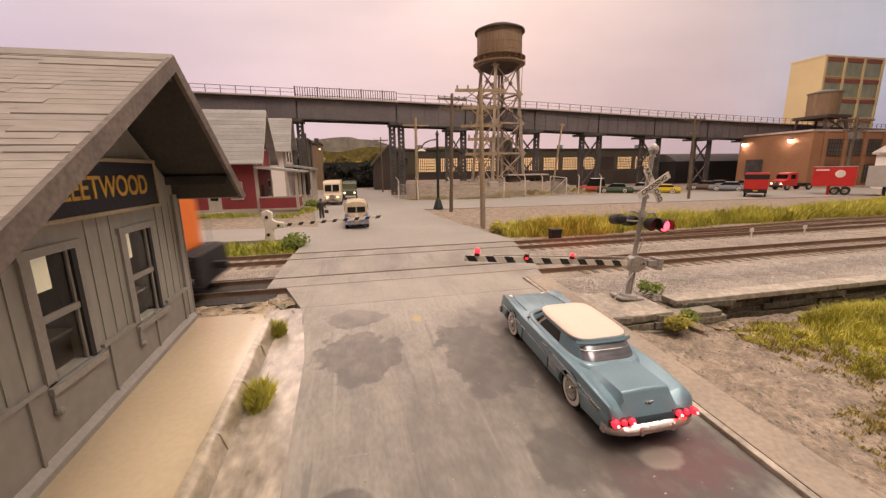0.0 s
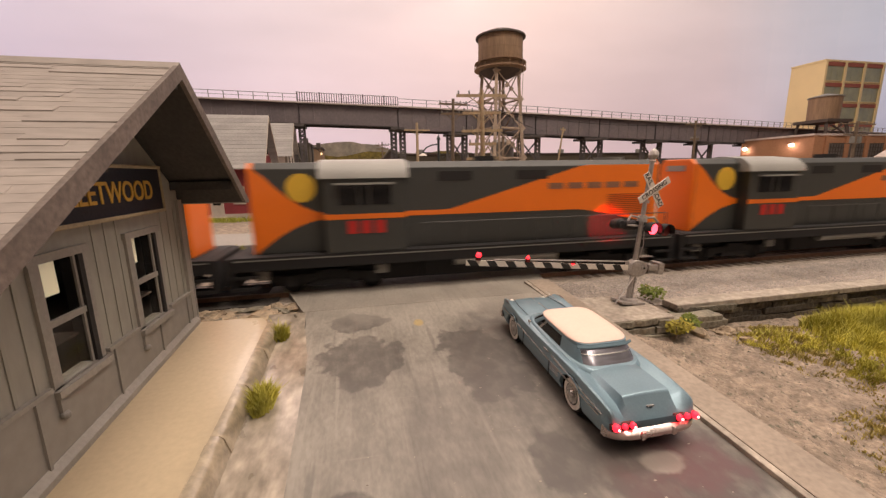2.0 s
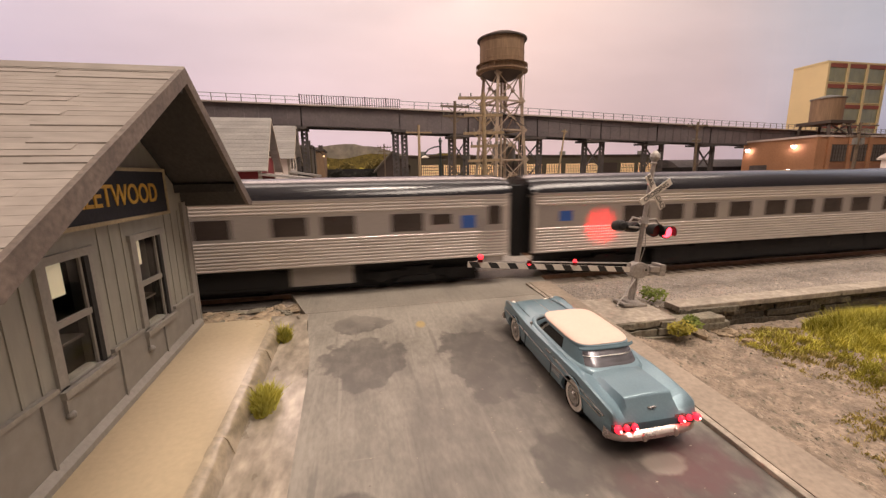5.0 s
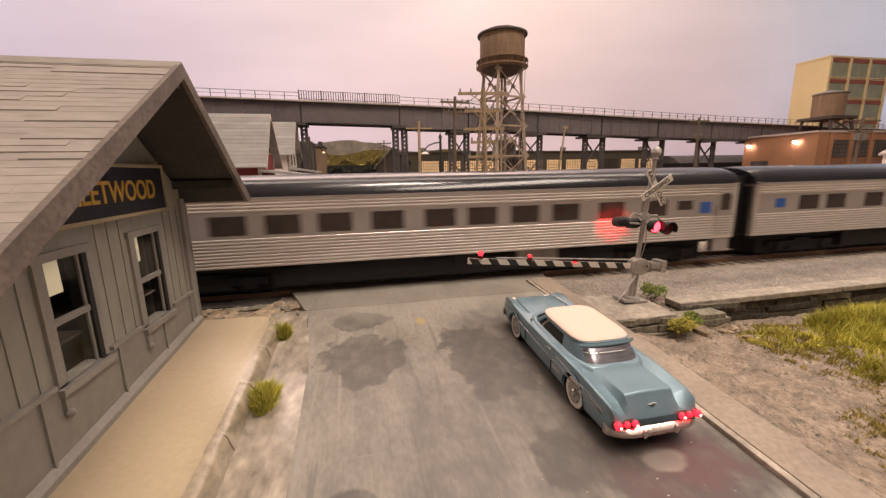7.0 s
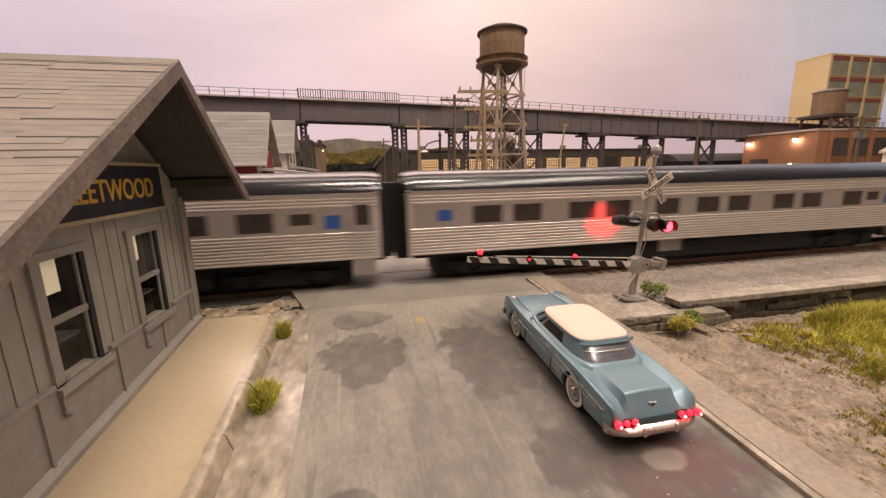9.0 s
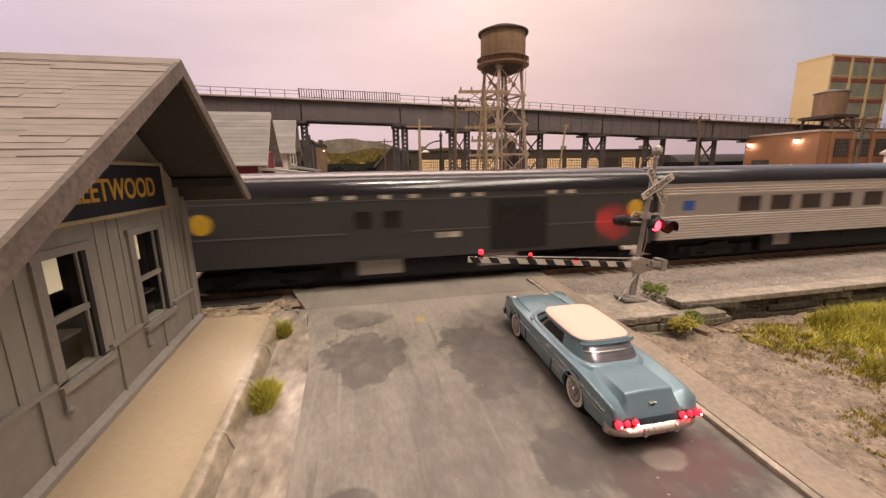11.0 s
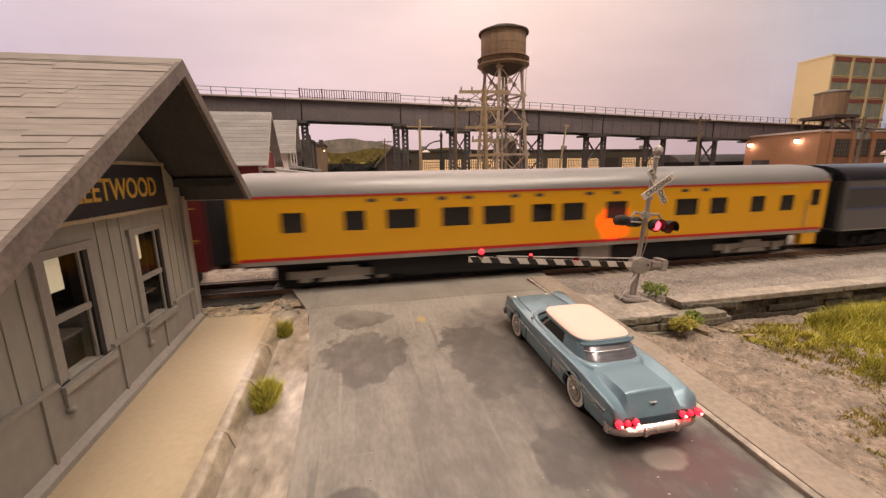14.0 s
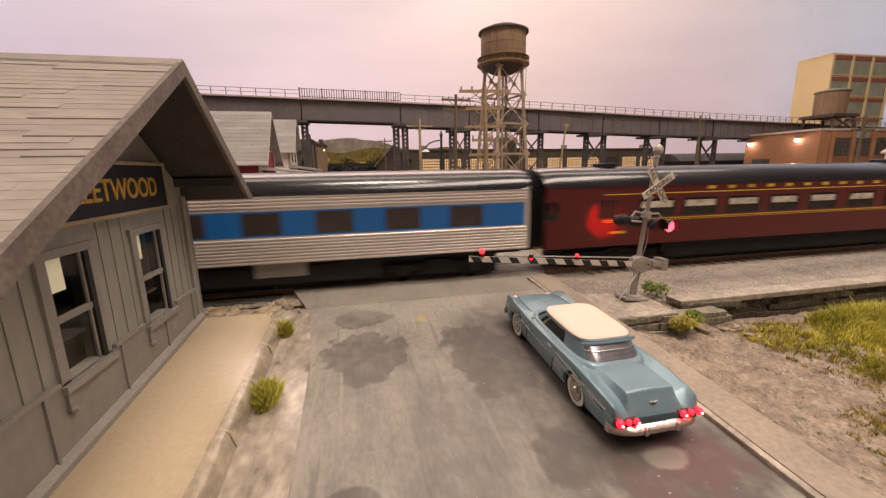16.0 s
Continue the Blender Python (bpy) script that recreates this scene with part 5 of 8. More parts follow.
def build_yard_vehicles():
    # red box truck seen from behind
    c = thing("red_box_truck", spot(52.9, 42.4, 0, 128), "red box truck with a black band parked in the yard", "model truck")
    part("box", G().box(-1.25, 1.25, -0.5, 3.2, 1.0, 3.1), RED_TRUCK, c, bevel=0.08)
    part("band", G().box(-1.27, 1.27, -0.52, 3.22, 2.3, 2.9), BLACK, c)
    part("cab", G().box(-1.1, 1.1, -2.6, -0.55, 0.7, 2.4), RED_TRUCK, c, bevel=0.15)
    part("door_panel", G().box(-1.0, 1.0, 3.2, 3.24, 1.1, 2.25), RED_TRUCK, c)
    part("bumper", G().box(-1.2, 1.2, 3.1, 3.3, 0.55, 0.95), BLACK, c)
    part("number_plate", G().box(-0.25, 0.25, 3.3, 3.32, 0.75, 0.95), SIGN_GOLD, c)
    for s in (-1, 1):
        for y in (-1.7, 2.2):
            wheel(c, s * 1.15, y, 0.5, False)
    # red tractor with lit headlamps
    c = thing("red_tractor_truck", spot(70.6, 50.4, 0, 82), "red tractor truck with lit headlamps and bare chassis", "model truck")
    part("cab", G().prism([(0.6, 0.7), (3.1, 0.7), (3.15, 1.5), (2.4, 1.7), (2.1, 2.75), (0.9, 2.85), (0.6, 2.6)], "x", -1.15, 1.15), RED_TRUCK, c, bevel=0.12)
    part("windscreen", G().box(-0.95, 0.95, 2.2, 2.36, 1.8, 2.5), CAR_GLASS, c)
    part("side_window", G().box(-1.18, 1.18, 1.1, 1.9, 1.8, 2.5), CAR_GLASS, c)
    part("chassis", G().box(-0.5, 0.5, -3.2, 0.8, 0.6, 0.9).box(-0.6, 0.6, -2.2, -1.0, 0.9, 1.1), BLACK, c)
    part("grille", G().box(-0.6, 0.6, 3.12, 3.2, 0.8, 1.35), CHROME, c)
    part("bumper", G().box(-1.15, 1.15, 3.1, 3.3, 0.45, 0.7), BLACK, c)
    for s in (-1, 1):
        part("headlamp", G().cyl((s * 0.85, 3.1, 1.05), (s * 0.85, 3.24, 1.05), 0.14, 0.13, 12), HEADLAMP, c, "lit headlamp")
        for y in (-1.6, 2.2):
            wheel(c, s * 1.12, y, 0.5, False)
    # trailers
    GREYT = paint("silver_grey_trailer_paint", (0.42, 0.39, 0.36))
    for x, y, rz, L, P, lab in ((63.85, 40.7, 30, 4.2, RED_TRUCK, "red semi trailer with a round white emblem"), (67.2, 35.1, 30, 7.0, GREYT, "silver grey semi trailer with a small shield")):
        c = thing("semi_trailer", spot(x, y, 0, rz), lab, "trailer", "parked trailers")
        part("box", G().box(-1.25, 1.25, -L / 2, L / 2, 1.15, 3.75), P, c, bevel=0.06)
        part("roof_edge", G().box(-1.27, 1.27, -L / 2 - .02, L / 2 + .02, 3.7, 3.8), GREYT, c)
        for s in (-1, 1):
            part("landing_leg", G().box(s * 0.8 - 0.1, s * 0.8 + 0.1, L / 2 - 1.9, L / 2 - 1.6, 0, 1.15).box(s * 0.8 - 0.22, s * 0.8 + 0.22, L / 2 - 1.95, L / 2 - 1.55, 0, 0.1), RED_TRUCK if P is RED_TRUCK else BLACK, c)
            for yy in (-L / 2 + 0.8, -L / 2 + 1.8):
                wheel(c, s * 1.15, yy, 0.5, False)
            part("emblem", G().cyl((s * 1.25, -0.6 if P is RED_TRUCK else 0.6, 2.8), (s * 1.275, -0.6 if P is RED_TRUCK else 0.6, 2.8), 0.5 if P is RED_TRUCK else 0.28, 0.48 if P is RED_TRUCK else 0.26, 20), WHITE if P is RED_TRUCK else RED_TRUCK, c, "round painted emblem")
            part("lettering_bar", G().box(min(s * 1.25, s * 1.27), max(s * 1.25, s * 1.27), 0.5, 1.8, 3.2, 3.4), WHITE if P is RED_TRUCK else BLACK, c)
    small_car(spot(33.4, 59.6, 0, 50), paint("silver_blue_car_paint", (0.28, 0.30, 0.33)), "silver blue parked car by the fence gate")
    small_car(spot(41.6, 56.6, 0, 53), paint("dark_green_car_paint", (0.075, 0.115, 0.075)), "dark green nineteen fifties sedan in the yard", length=5.5)
    small_car(spot(40.2, 60.8, 0, 55), paint("red_van_paint", (0.55, 0.10, 0.06)), "red and white parked bus van behind the green sedan", roof=WHITE, length=4.6, high=2.3, wagon=True)
    small_car(spot(47.0, 57.2, 0, 50), paint("pale_grey_car_paint", (0.42, 0.39, 0.36)), "pale grey parked sedan in the yard")
    small_car(spot(47.0, 52.2, 0, 48), paint("bright_yellow_car_paint", (0.68, 0.47, 0.02)), "bright yellow parked coupe in the yard", length=4.7, high=1.35)
    for k, (x, y) in enumerate(((60.2, 57.5), (65.2, 59.8), (68.2, 57.2))):
        small_car(spot(x, y, 0, 44), paint("faded_car_paint", ((0.16, 0.12, 0.10), (0.25, 0.22, 0.2), (0.13, 0.10, 0.08))[k]), "faded brown grey parked sedan under the viaduct", length=5.2)
    small_car(spot(59.8, 52.6, 0, 42), paint("grey_blue_car_paint", (0.24, 0.26, 0.29)), "grey blue parked sedan in the yard", length=5.2)
    small_car(spot(72.5, 31.0, 0, 30), paint("maroon_car_paint", (0.20, 0.04, 0.05)), "maroon parked car beside the silver trailer")


build_bus()
build_step_van()
build_yard_vehicles()

# ---- the train ----
SPEED = 18.03
TRAIN = []
FLUTED = mat("fluted_stainless_steel", (0.68, 0.625, 0.575), 0.36, 0.45, vary=0.1, size=2.5, grain=4, stretch=(0.3, 1, 1), bump=0.05)
STAINLESS = mat("smooth_stainless_band", (0.42, 0.38, 0.35), 0.4, 0.4, vary=0.1, size=2, bump=0.05)
ROOF_DARK = mat("dark_grey_car_roof", (0.016, 0.016, 0.020), 0.2, vary=0.15, size=3, coat=0.2)
ROOF_SILVER = mat("silver_car_roof", (0.23, 0.22, 0.21), 0.4, 0.3, vary=0.1, size=3)
TRUCK_BLACK = mat("grimy_black_bogie", (0.010, 0.009, 0.009), 0.8, vary=0.3)
TRUCK_SILVER = mat("silver_bogie", (0.33, 0.30, 0.27), 0.5, 0.3, vary=0.2)
GREY_DARK = mat("dark_grey_car_paint", (0.052, 0.05, 0.05), 0.5, vary=0.08, size=3, bump=0.05)
GREY_MID = mat("mid_grey_car_paint", (0.115, 0.112, 0.11), 0.5, vary=0.08, size=3, bump=0.05)
BLUE_LINE = mat("blue_line_paint", (0.05, 0.075, 0.20), 0.5, vary=0.1)
YELLOW = mat("armour_yellow_paint", (0.74, 0.37, 0.004), 0.42, vary=0.05, size=3, bump=0.03, coat=0.2)
RED_LINE = mat("red_stripe_paint", (0.50, 0.02, 0.015), 0.45, vary=0.05)
MAROON = mat("tuscan_maroon_paint", (0.10, 0.010, 0.011), 0.45, vary=0.06, size=3, bump=0.03, coat=0.06)
GOLD_LINE = mat("gold_stripe_paint", (0.68, 0.43, 0.04), 0.5, vary=0.08)
BLUE_BAND = mat("bright_blue_band", (0.01, 0.13, 0.42), 0.45, vary=0.06)
BLUE_SIGN = mat("blue_square_sign", (0.03, 0.10, 0.36), 0.5, vary=0.06)
LIT_WINDOW = mat("pale_lit_window", (0.50, 0.42, 0.33), 0.3, vary=0.5, size=0.35, bump=0, glow=0.12)
YELLOW_BLIND = mat("amber_window_blind", (0.10, 0.055, 0.014), 0.5, vary=0.15)
ORANGE = mat("bright_orange_paint", (0.85, 0.185, 0.010), 0.42, vary=0.05, size=2, bump=0.03, coat=0.15)
LOCO_GREY = mat("dark_green_grey_paint", (0.046, 0.048, 0.044), 0.5, vary=0.1, size=2, bump=0.05)
LOUVRE_RED = mat("dark_orange_louvre", (0.42, 0.085, 0.008), 0.5, vary=0.1)
LOCO_ROOF = mat("grey_cab_roof", (0.30, 0.295, 0.27), 0.55, vary=0.1, size=2)
TANK_GREY = mat("grey_green_reservoir", (0.19, 0.185, 0.165), 0.5, vary=0.12)


def rolling(name, offset, label, category, group):
    """A rail vehicle, keyed along the near track; offset is where its front end stands at the clip's start."""
    c = thing(name, spot(offset, NEAR_TRACK, 0), label, category, group)
    TRAIN.append((c, offset))
    return c


def bogie(c, x, material, wheels=2, base=2.7):
    b = part("bogie", G().box(x - base / 2 - 0.6, x + base / 2 + 0.6, -1.12, -0.98, 0.42, 0.72).box(x - base / 2 - 0.6, x + base / 2 + 0.6, 0.98, 1.12, 0.42, 0.72)
             .box(x - 0.5, x + 0.5, -1.15, 1.15, 0.35, 0.85).prism([(x - 0.9, 0.28), (x + 0.9, 0.28), (x + 0.6, 0.5), (x - 0.6, 0.5)], "y", -1.18, 1.18), material, c, bevel=0.03)
    for k in range(wheels):
        wx = x - base / 2 + base * k / (wheels - 1)
        part("wheel", G().cyl((wx, -0.80, 0.46), (wx, -0.66, 0.46), 0.46, 0.46, 18).cyl((wx, 0.66, 0.46), (wx, 0.80, 0.46), 0.46, 0.46, 18).cyl((wx, -0.8, 0.46), (wx, 0.8, 0.46), 0.1, 0.1, 8), TRUCK_BLACK, b)
        for s in (-1, 1):
            part("axle_box", G().box(wx - 0.2, wx + 0.2, s * 1.15 - 0.06, s * 1.15 + 0.06, 0.3, 0.72), material, b, bevel=0.03)
    return b


def shell(c, L, wall, roof, zb, ribs, band=None):
    """Side walls and arched roof of a passenger car; ribs: height ranges that are fluted."""
    for s in (-1, 1):
        pts, z = [], zb
        while z < 3.42:
            fl = any(a <= z < b for a, b in ribs)
            if fl:
                pts += [(1.50, z), (1.522, z + 0.02), (1.53, z + 0.05), (1.522, z + 0.08), (1.50, z + 0.10)]
                z += 0.112
            else:
                pts += [(1.505, z)]
                nxt = [a for a, b in ribs if a > z]
                z = min(nxt) if nxt else 3.42
        pts += [(1.505, 3.42)]
        outer = [(s * y, z) for y, z in pts]
        inner = [(s * 1.42, 3.42), (s * 1.42, zb)]
        part("side", G().prism(outer + inner, "x", -L + 0.25, -0.25), wall, c, recalc=True)
    for x0, x1 in ((-L + 0.12, -L + 0.25), (-0.25, -0.12)):
        part("end_wall", G().box(x0, x1, -1.48, 1.48, zb, 3.5), wall, c)
    arch = [(1.53, 3.40), (1.50, 3.52), (1.38, 3.74), (1.1, 3.96), (0.6, 4.12), (0, 4.17)]
    full = arch + [(-y, z) for y, z in reversed(arch[:-1])]
    rings = []
    for x, k in ((-L + 0.05, 0.93), (-L + 0.5, 1.0), (-0.5, 1.0), (-0.05, 0.93)):
        rings.append([(x, y * (0.5 + k / 2), 3.40 + (z - 3.40) * k) for y, z in full])
    part("roof", G().loft(rings), roof, c, smooth=True, recalc=True)
    # underframe, with solid lower boxes added to keep the track below dark
    part("underframe_shade_boxes", G().box(-L + 0.3, -0.3, -1.2, 1.2, 0.95, zb + 0.06).box(-L + 1.2, -1.2, -0.9, 0.9, 0.14, 0.96).box(-L + 5.8, -5.8, -1.28, 1.28, 0.34, 0.95), TRUCK_BLACK, c)


def ends(c, L, reach=0.06):
    for x0, x1 in ((-L - reach, -L + 0.14), (-0.14, reach)):
        part("diaphragm", G().box(x0, x1, -0.95, 0.95, 1.05, 3.75).box(max(x0, -L - 0.02) + .01, min(x1, 0.02) - .01, -1.3, 1.3, 1.15, 3.3), TRUCK_BLACK, c, "black end diaphragm")
    for x0, x1 in ((-L - 0.2, -L + 0.3), (-0.3, 0.1)):
        part("coupler", G().box(x0, x1, -0.15, 0.15, 0.75, 1.0), TRUCK_BLACK, c, bevel=0.03)


def window(c, x, w, z0, z1, glass_mat, frame=None):
    for s in (-1, 1):
        q = part("window", G().box(x - w / 2, x + w / 2, min(s * 1.49, s * 1.512), max(s * 1.49, s * 1.512), z0, z1), glass_mat, c)
        if frame:
            part("frame", G().box(x - w / 2 - 0.05, x + w / 2 + 0.05, min(s * 1.49, s * 1.516), max(s * 1.49, s * 1.516), z0 - 0.06, z0).box(x - w / 2 - 0.05, x + w / 2 + 0.05, min(s * 1.49, s * 1.516), max(s * 1.49, s * 1.516), z1, z1 + 0.05), frame, q)


def stripe(c, name, x0, x1, z0, z1, material, out=0.008):
    for s in (-1, 1):
        part(name, G().box(x0, x1, min(s * 1.5, s * (1.507 + out)), max(s * 1.5, s * (1.507 + out)), z0, z1), material, c)


def door(c, x, material, glass_mat, z0=1.25):
    for s in (-1, 1):
        d = part("vestibule_door", G().box(x - 0.42, x + 0.42, min(s * 1.5, s * 1.522), max(s * 1.5, s * 1.522), z0, 3.38), material, c)
        part("door_window", G().box(x - 0.24, x + 0.24, min(s * 1.5, s * 1.53), max(s * 1.5, s * 1.53), 2.35, 3.05), glass_mat, d)
        part("grab_rail", G().cyl((x - 0.5, s * 1.55, 1.4), (x - 0.5, s * 1.55, 2.6), 0.02, 0.02, 6), CHROME, d)
        part("step", G().box(x - 0.4, x + 0.4, min(s * 1.2, s * 1.5), max(s * 1.2, s * 1.5), 0.55, z0), material, d)


def equipment(c, L, rnd, material):
    x = -6.0
    while x > -L + 6.5:
        w = rnd.uniform(0.9, 2.2)
        h = rnd.uniform(0.4, 0.62)
        part("equipment_box", G().box(x - w, x, -1.3, 1.3, 1.0 - h, 1.1), material if rnd.random() < 0.35 else TRUCK_BLACK, c, bevel=0.03)
        x -= w + rnd.uniform(0.5, 1.6)


def build_silver(offset, seed):
    L = 24.9
    c = rolling("streamlined_coach", offset, "fluted stainless steel passenger coach with dark roof", "passenger coach", "silver coaches")
    shell(c, L, FLUTED, ROOF_DARK, 1.12, ((1.12, 2.08), (2.98, 3.4)))
    stripe(c, "window_band", -L + 0.3, -0.3, 2.1, 2.96, STAINLESS, 0.002)
    stripe(c, "roof_edge", -L + 0.2, -0.2, 3.38, 3.46, STAINLESS, 0.03)
    xs = [-4.2, -6.2, -8.2, -9.9, -11.6, -13.2, -15.1, -16.9, -18.6, -20.3] if seed % 2 else [-4.0, -6.4, -8.0, -10.4, -12.0, -14.0, -16.3, -17.9, -20.2, -21.8]
    for k, x in enumerate(xs):
        window(c, x, 1.15, 2.22, 2.86, GLASS_BROWN)
    window(c, -2.75, 0.75, 2.42, 2.8, GLASS_BROWN)
    stripe(c, "blue_square", -2.0, -1.45, 2.25, 2.72, BLUE_SIGN, 0.012)
    stripe(c, "blue_square", -L + 1.2, -L + 1.75, 2.35, 2.75, BLUE_SIGN, 0.012)
    door(c, -0.72, STAINLESS, GLASS_BROWN)
    ends(c, L, 0.34), bogie(c, -3.6, TRUCK_BLACK), bogie(c, -L + 3.6, TRUCK_BLACK), equipment(c, L, random.Random(seed), TRUCK_SILVER)
    return c


def build_blue(offset):
    L = 25.5
    c = rolling("blue_band_coach", offset, "fluted silver coach with bright blue window band and black roof", "passenger coach", "")
    shell(c, L, FLUTED, ROOF_DARK, 1.12, ((1.12, 2.0), (3.0, 3.4)))
    stripe(c, "blue_band", -L + 0.3, -0.3, 2.06, 2.92, BLUE_BAND, 0.002)
    for k in range(9):
        window(c, -2.6 - k * 2.35, 1.25, 2.12, 2.86, GLASS_BROWN)
    ends(c, L), bogie(c, -3.6, TRUCK_BLACK), bogie(c, -L + 3.6, TRUCK_BLACK), equipment(c, L, random.Random(3), TRUCK_SILVER)


def build_baggage(offset):
    L = 18.45
    c = rolling("baggage_car", offset, "dark grey heavyweight baggage car with round yellow emblems", "baggage car", "")
    shell(c, L, GREY_DARK, ROOF_DARK, 1.05, ())
    stripe(c, "belt_line", -L + 0.3, -0.3, 2.02, 2.07, GREY_MID, 0.012)
    stripe(c, "letter_line", -L + 0.3, -0.3, 3.16, 3.2, GREY_MID, 0.012)
    for x in (-6.0, -11.3):
        for s in (-1, 1):
            d = part("sliding_door", G().box(x - 1.15, x + 1.15, min(s * 1.5, s * 1.53), max(s * 1.5, s * 1.53), 1.2, 3.1), BLACK if x > -8 else GREY_DARK, c, "dark sliding baggage door")
            for k in (-0.5, 0.5):
                part("door_window", G().box(x + k - 0.3, x + k + 0.3, min(s * 1.5, s * 1.54), max(s * 1.5, s * 1.54), 2.2, 2.8), GLASS_DARK, d)
    for x in (-3.9, -4.7, -7.6, -8.4, -10.0, -11.0, -12.2, -13.2):
        window(c, x, 0.36, 3.22, 3.36, LIT_WINDOW)
    stripe(c, "name_panel", -9.2, -8.3, 1.75, 1.95, LIT_WINDOW, 0.014)
    for s in (-1, 1):
        for x in (-1.0, -L + 1.5):
            part("emblem", G().cyl((x, s * 1.5, 2.55), (x, s * 1.53, 2.55), 0.34, 0.34, 20), GOLD_LINE, c, "round yellow emblem")
    ends(c, L), bogie(c, -2.9, TRUCK_BLACK, 3, 3.2), bogie(c, -L + 2.9, TRUCK_BLACK, 3, 3.2), equipment(c, L, random.Random(9), TRUCK_SILVER)


def build_grey(offset):
    L = 25.2
    c = rolling("grey_sleeper_coach", offset, "two tone grey sleeping coach with blue and white lines", "passenger coach", "")
    shell(c, L, GREY_MID, ROOF_DARK, 1.05, ())
    stripe(c, "window_band", -L + 0.3, -0.3, 2.12, 3.0, GREY_DARK, 0.002)
    stripe(c, "blue_line", -L + 0.3, -0.3, 3.0, 3.07, BLUE_LINE, 0.01)
    stripe(c, "blue_line", -L + 0.3, -0.3, 2.06, 2.12, BLUE_LINE, 0.01)
    x, k = -3.4, 0
    while x > -L + 3:
        window(c, x, 1.0 if k % 3 else 0.7, 2.22, 2.86, YELLOW_BLIND if k in (3, 4, 5, 7) else GLASS_BROWN)
        for z in (2.42, 2.62):
            stripe(c, "white_line", x - 1.75, x - 0.62, z, z + 0.035, WHITE, 0.008)
        x -= 2.35
        k += 1
    for x in (-9, -10.2, -12.4, -13.6, -16, -17):
        window(c, x, 0.5, 3.2, 3.3, GREY_DARK)
    door(c, -0.9, GREY_MID, GLASS_DARK)
    ends(c, L), bogie(c, -3.6, TRUCK_BLACK), bogie(c, -L + 3.6, TRUCK_BLACK), equipment(c, L, random.Random(4), TRUCK_BLACK)
    for s in (-1, 1):
        part("skirt", G().box(-L + 6, -6, min(s * 1.44, s * 1.5), max(s * 1.44, s * 1.5), 0.62, 1.06), TRUCK_BLACK, c)
    stripe(c, "sill_line", -L + 0.3, -0.3, 1.06, 1.10, TRUCK_SILVER, 0.012)


def build_yellow(offset):
    L = 25.3
    c = rolling("yellow_coach", offset, "bright yellow passenger coach with red stripes and silver roof", "passenger coach", "")
    shell(c, L, YELLOW, ROOF_SILVER, 1.22, ())
    stripe(c, "red_stripe", -L + 0.25, -0.25, 1.22, 1.33, RED_LINE, 0.008)
    stripe(c, "red_stripe", -L + 0.25, -0.25, 3.34, 3.42, RED_LINE, 0.02)
    stripe(c, "sill", -L + 0.25, -0.25, 1.08, 1.215, TRUCK_SILVER, 0.004)
    for x, w in ((-2.4, 0.72), (-4.0, 0.72), (-6.05, 0.85), (-7.65, 1.1), (-10.95, 0.95), (-12.85, 0.95), (-14.15, 0.9), (-15.95, 1.15), (-17.55, 1.1), (-19.55, 1.1), (-21.2, 0.72), (-23.25, 0.72)):
        window(c, x, w, 2.16, 2.84, GLASS_DARK, YELLOW)
    for x in (-6.8, -7.8, -11, -12.2, -14.3, -15.3, -17.1, -18.1, -19.6, -20.6):
        window(c, x, 0.32, 3.12, 3.24, GREY_DARK)
    door(c, -0.85, YELLOW, GLASS_DARK, 1.35)
    stripe(c, "lettering_bar", -3.1, -1.9, 3.14, 3.24, GOLD_LINE, 0.004)
    ends(c, L), bogie(c, -3.6, TRUCK_SILVER), bogie(c, -L + 3.6, TRUCK_SILVER), equipment(c, L, random.Random(6), TRUCK_SILVER)


def build_maroon(offset):
    L = 24.35
    c = rolling("maroon_coach", offset, "dark maroon passenger coach with gold stripes and lit windows", "passenger coach", "")
    shell(c, L, MAROON, ROOF_DARK, 1.0, ())
    stripe(c, "gold_stripe", -L + 2.6, -0.4, 3.06, 3.10, GOLD_LINE, 0.006)
    stripe(c, "gold_stripe", -L + 2.6, -0.4, 2.03, 2.07, GOLD_LINE, 0.006)
    stripe(c, "gold_stripe", -L + 2.6, -0.4, 1.97, 1.99, GOLD_LINE, 0.006)
    for x, w, lit in ((-1.7, 0.55, 0), (-3.2, 0.7, 0), (-4.5, 0.6, 0), (-6.2, 1.3, 0), (-8.3, 1.6, 1), (-10.6, 1.6, 1), (-12.8, 1.6, 1), (-15.0, 1.7, 1), (-17.2, 1.7, 1), (-19.3, 1.7, 1), (-21.6, 0.8, 0), (-24.0, 0.6, 0)):
        window(c, x, w, 2.14, 2.86, GLASS_DARK, MAROON)
        if lit:
            for s in (-1, 1):
                part("lit_interior", G().box(x - w * 0.42, x + w * 0.42, min(s * 1.5, s * 1.516), max(s * 1.5, s * 1.516), 2.5, 2.76), LIT_WINDOW, c)
    for k in range(11):
        stripe(c, "lettering_bar", -16.9 + k * 1.02, -16.55 + k * 1.02, 3.2, 3.33, GOLD_LINE, 0.006)
    stripe(c, "number_bar", -21.4, -20.7, 1.5, 1.6, GOLD_LINE, 0.006)
    stripe(c, "number_bar", -4.4, -3.9, 1.5, 1.6, GOLD_LINE, 0.006)
    for x in (-3.2, -4.8, -L + 3.5):
        part("roof_vent", G().box(x - 0.35, x + 0.35, -0.4, 0.4, 4.1, 4.32), ROOF_DARK, c, bevel=0.05)
    ends(c, L), bogie(c, -3.6, TRUCK_BLACK, 3, 3.3), bogie(c, -L + 3.6, TRUCK_BLACK, 3, 3.3), equipment(c, L, random.Random(8), TRUCK_BLACK)


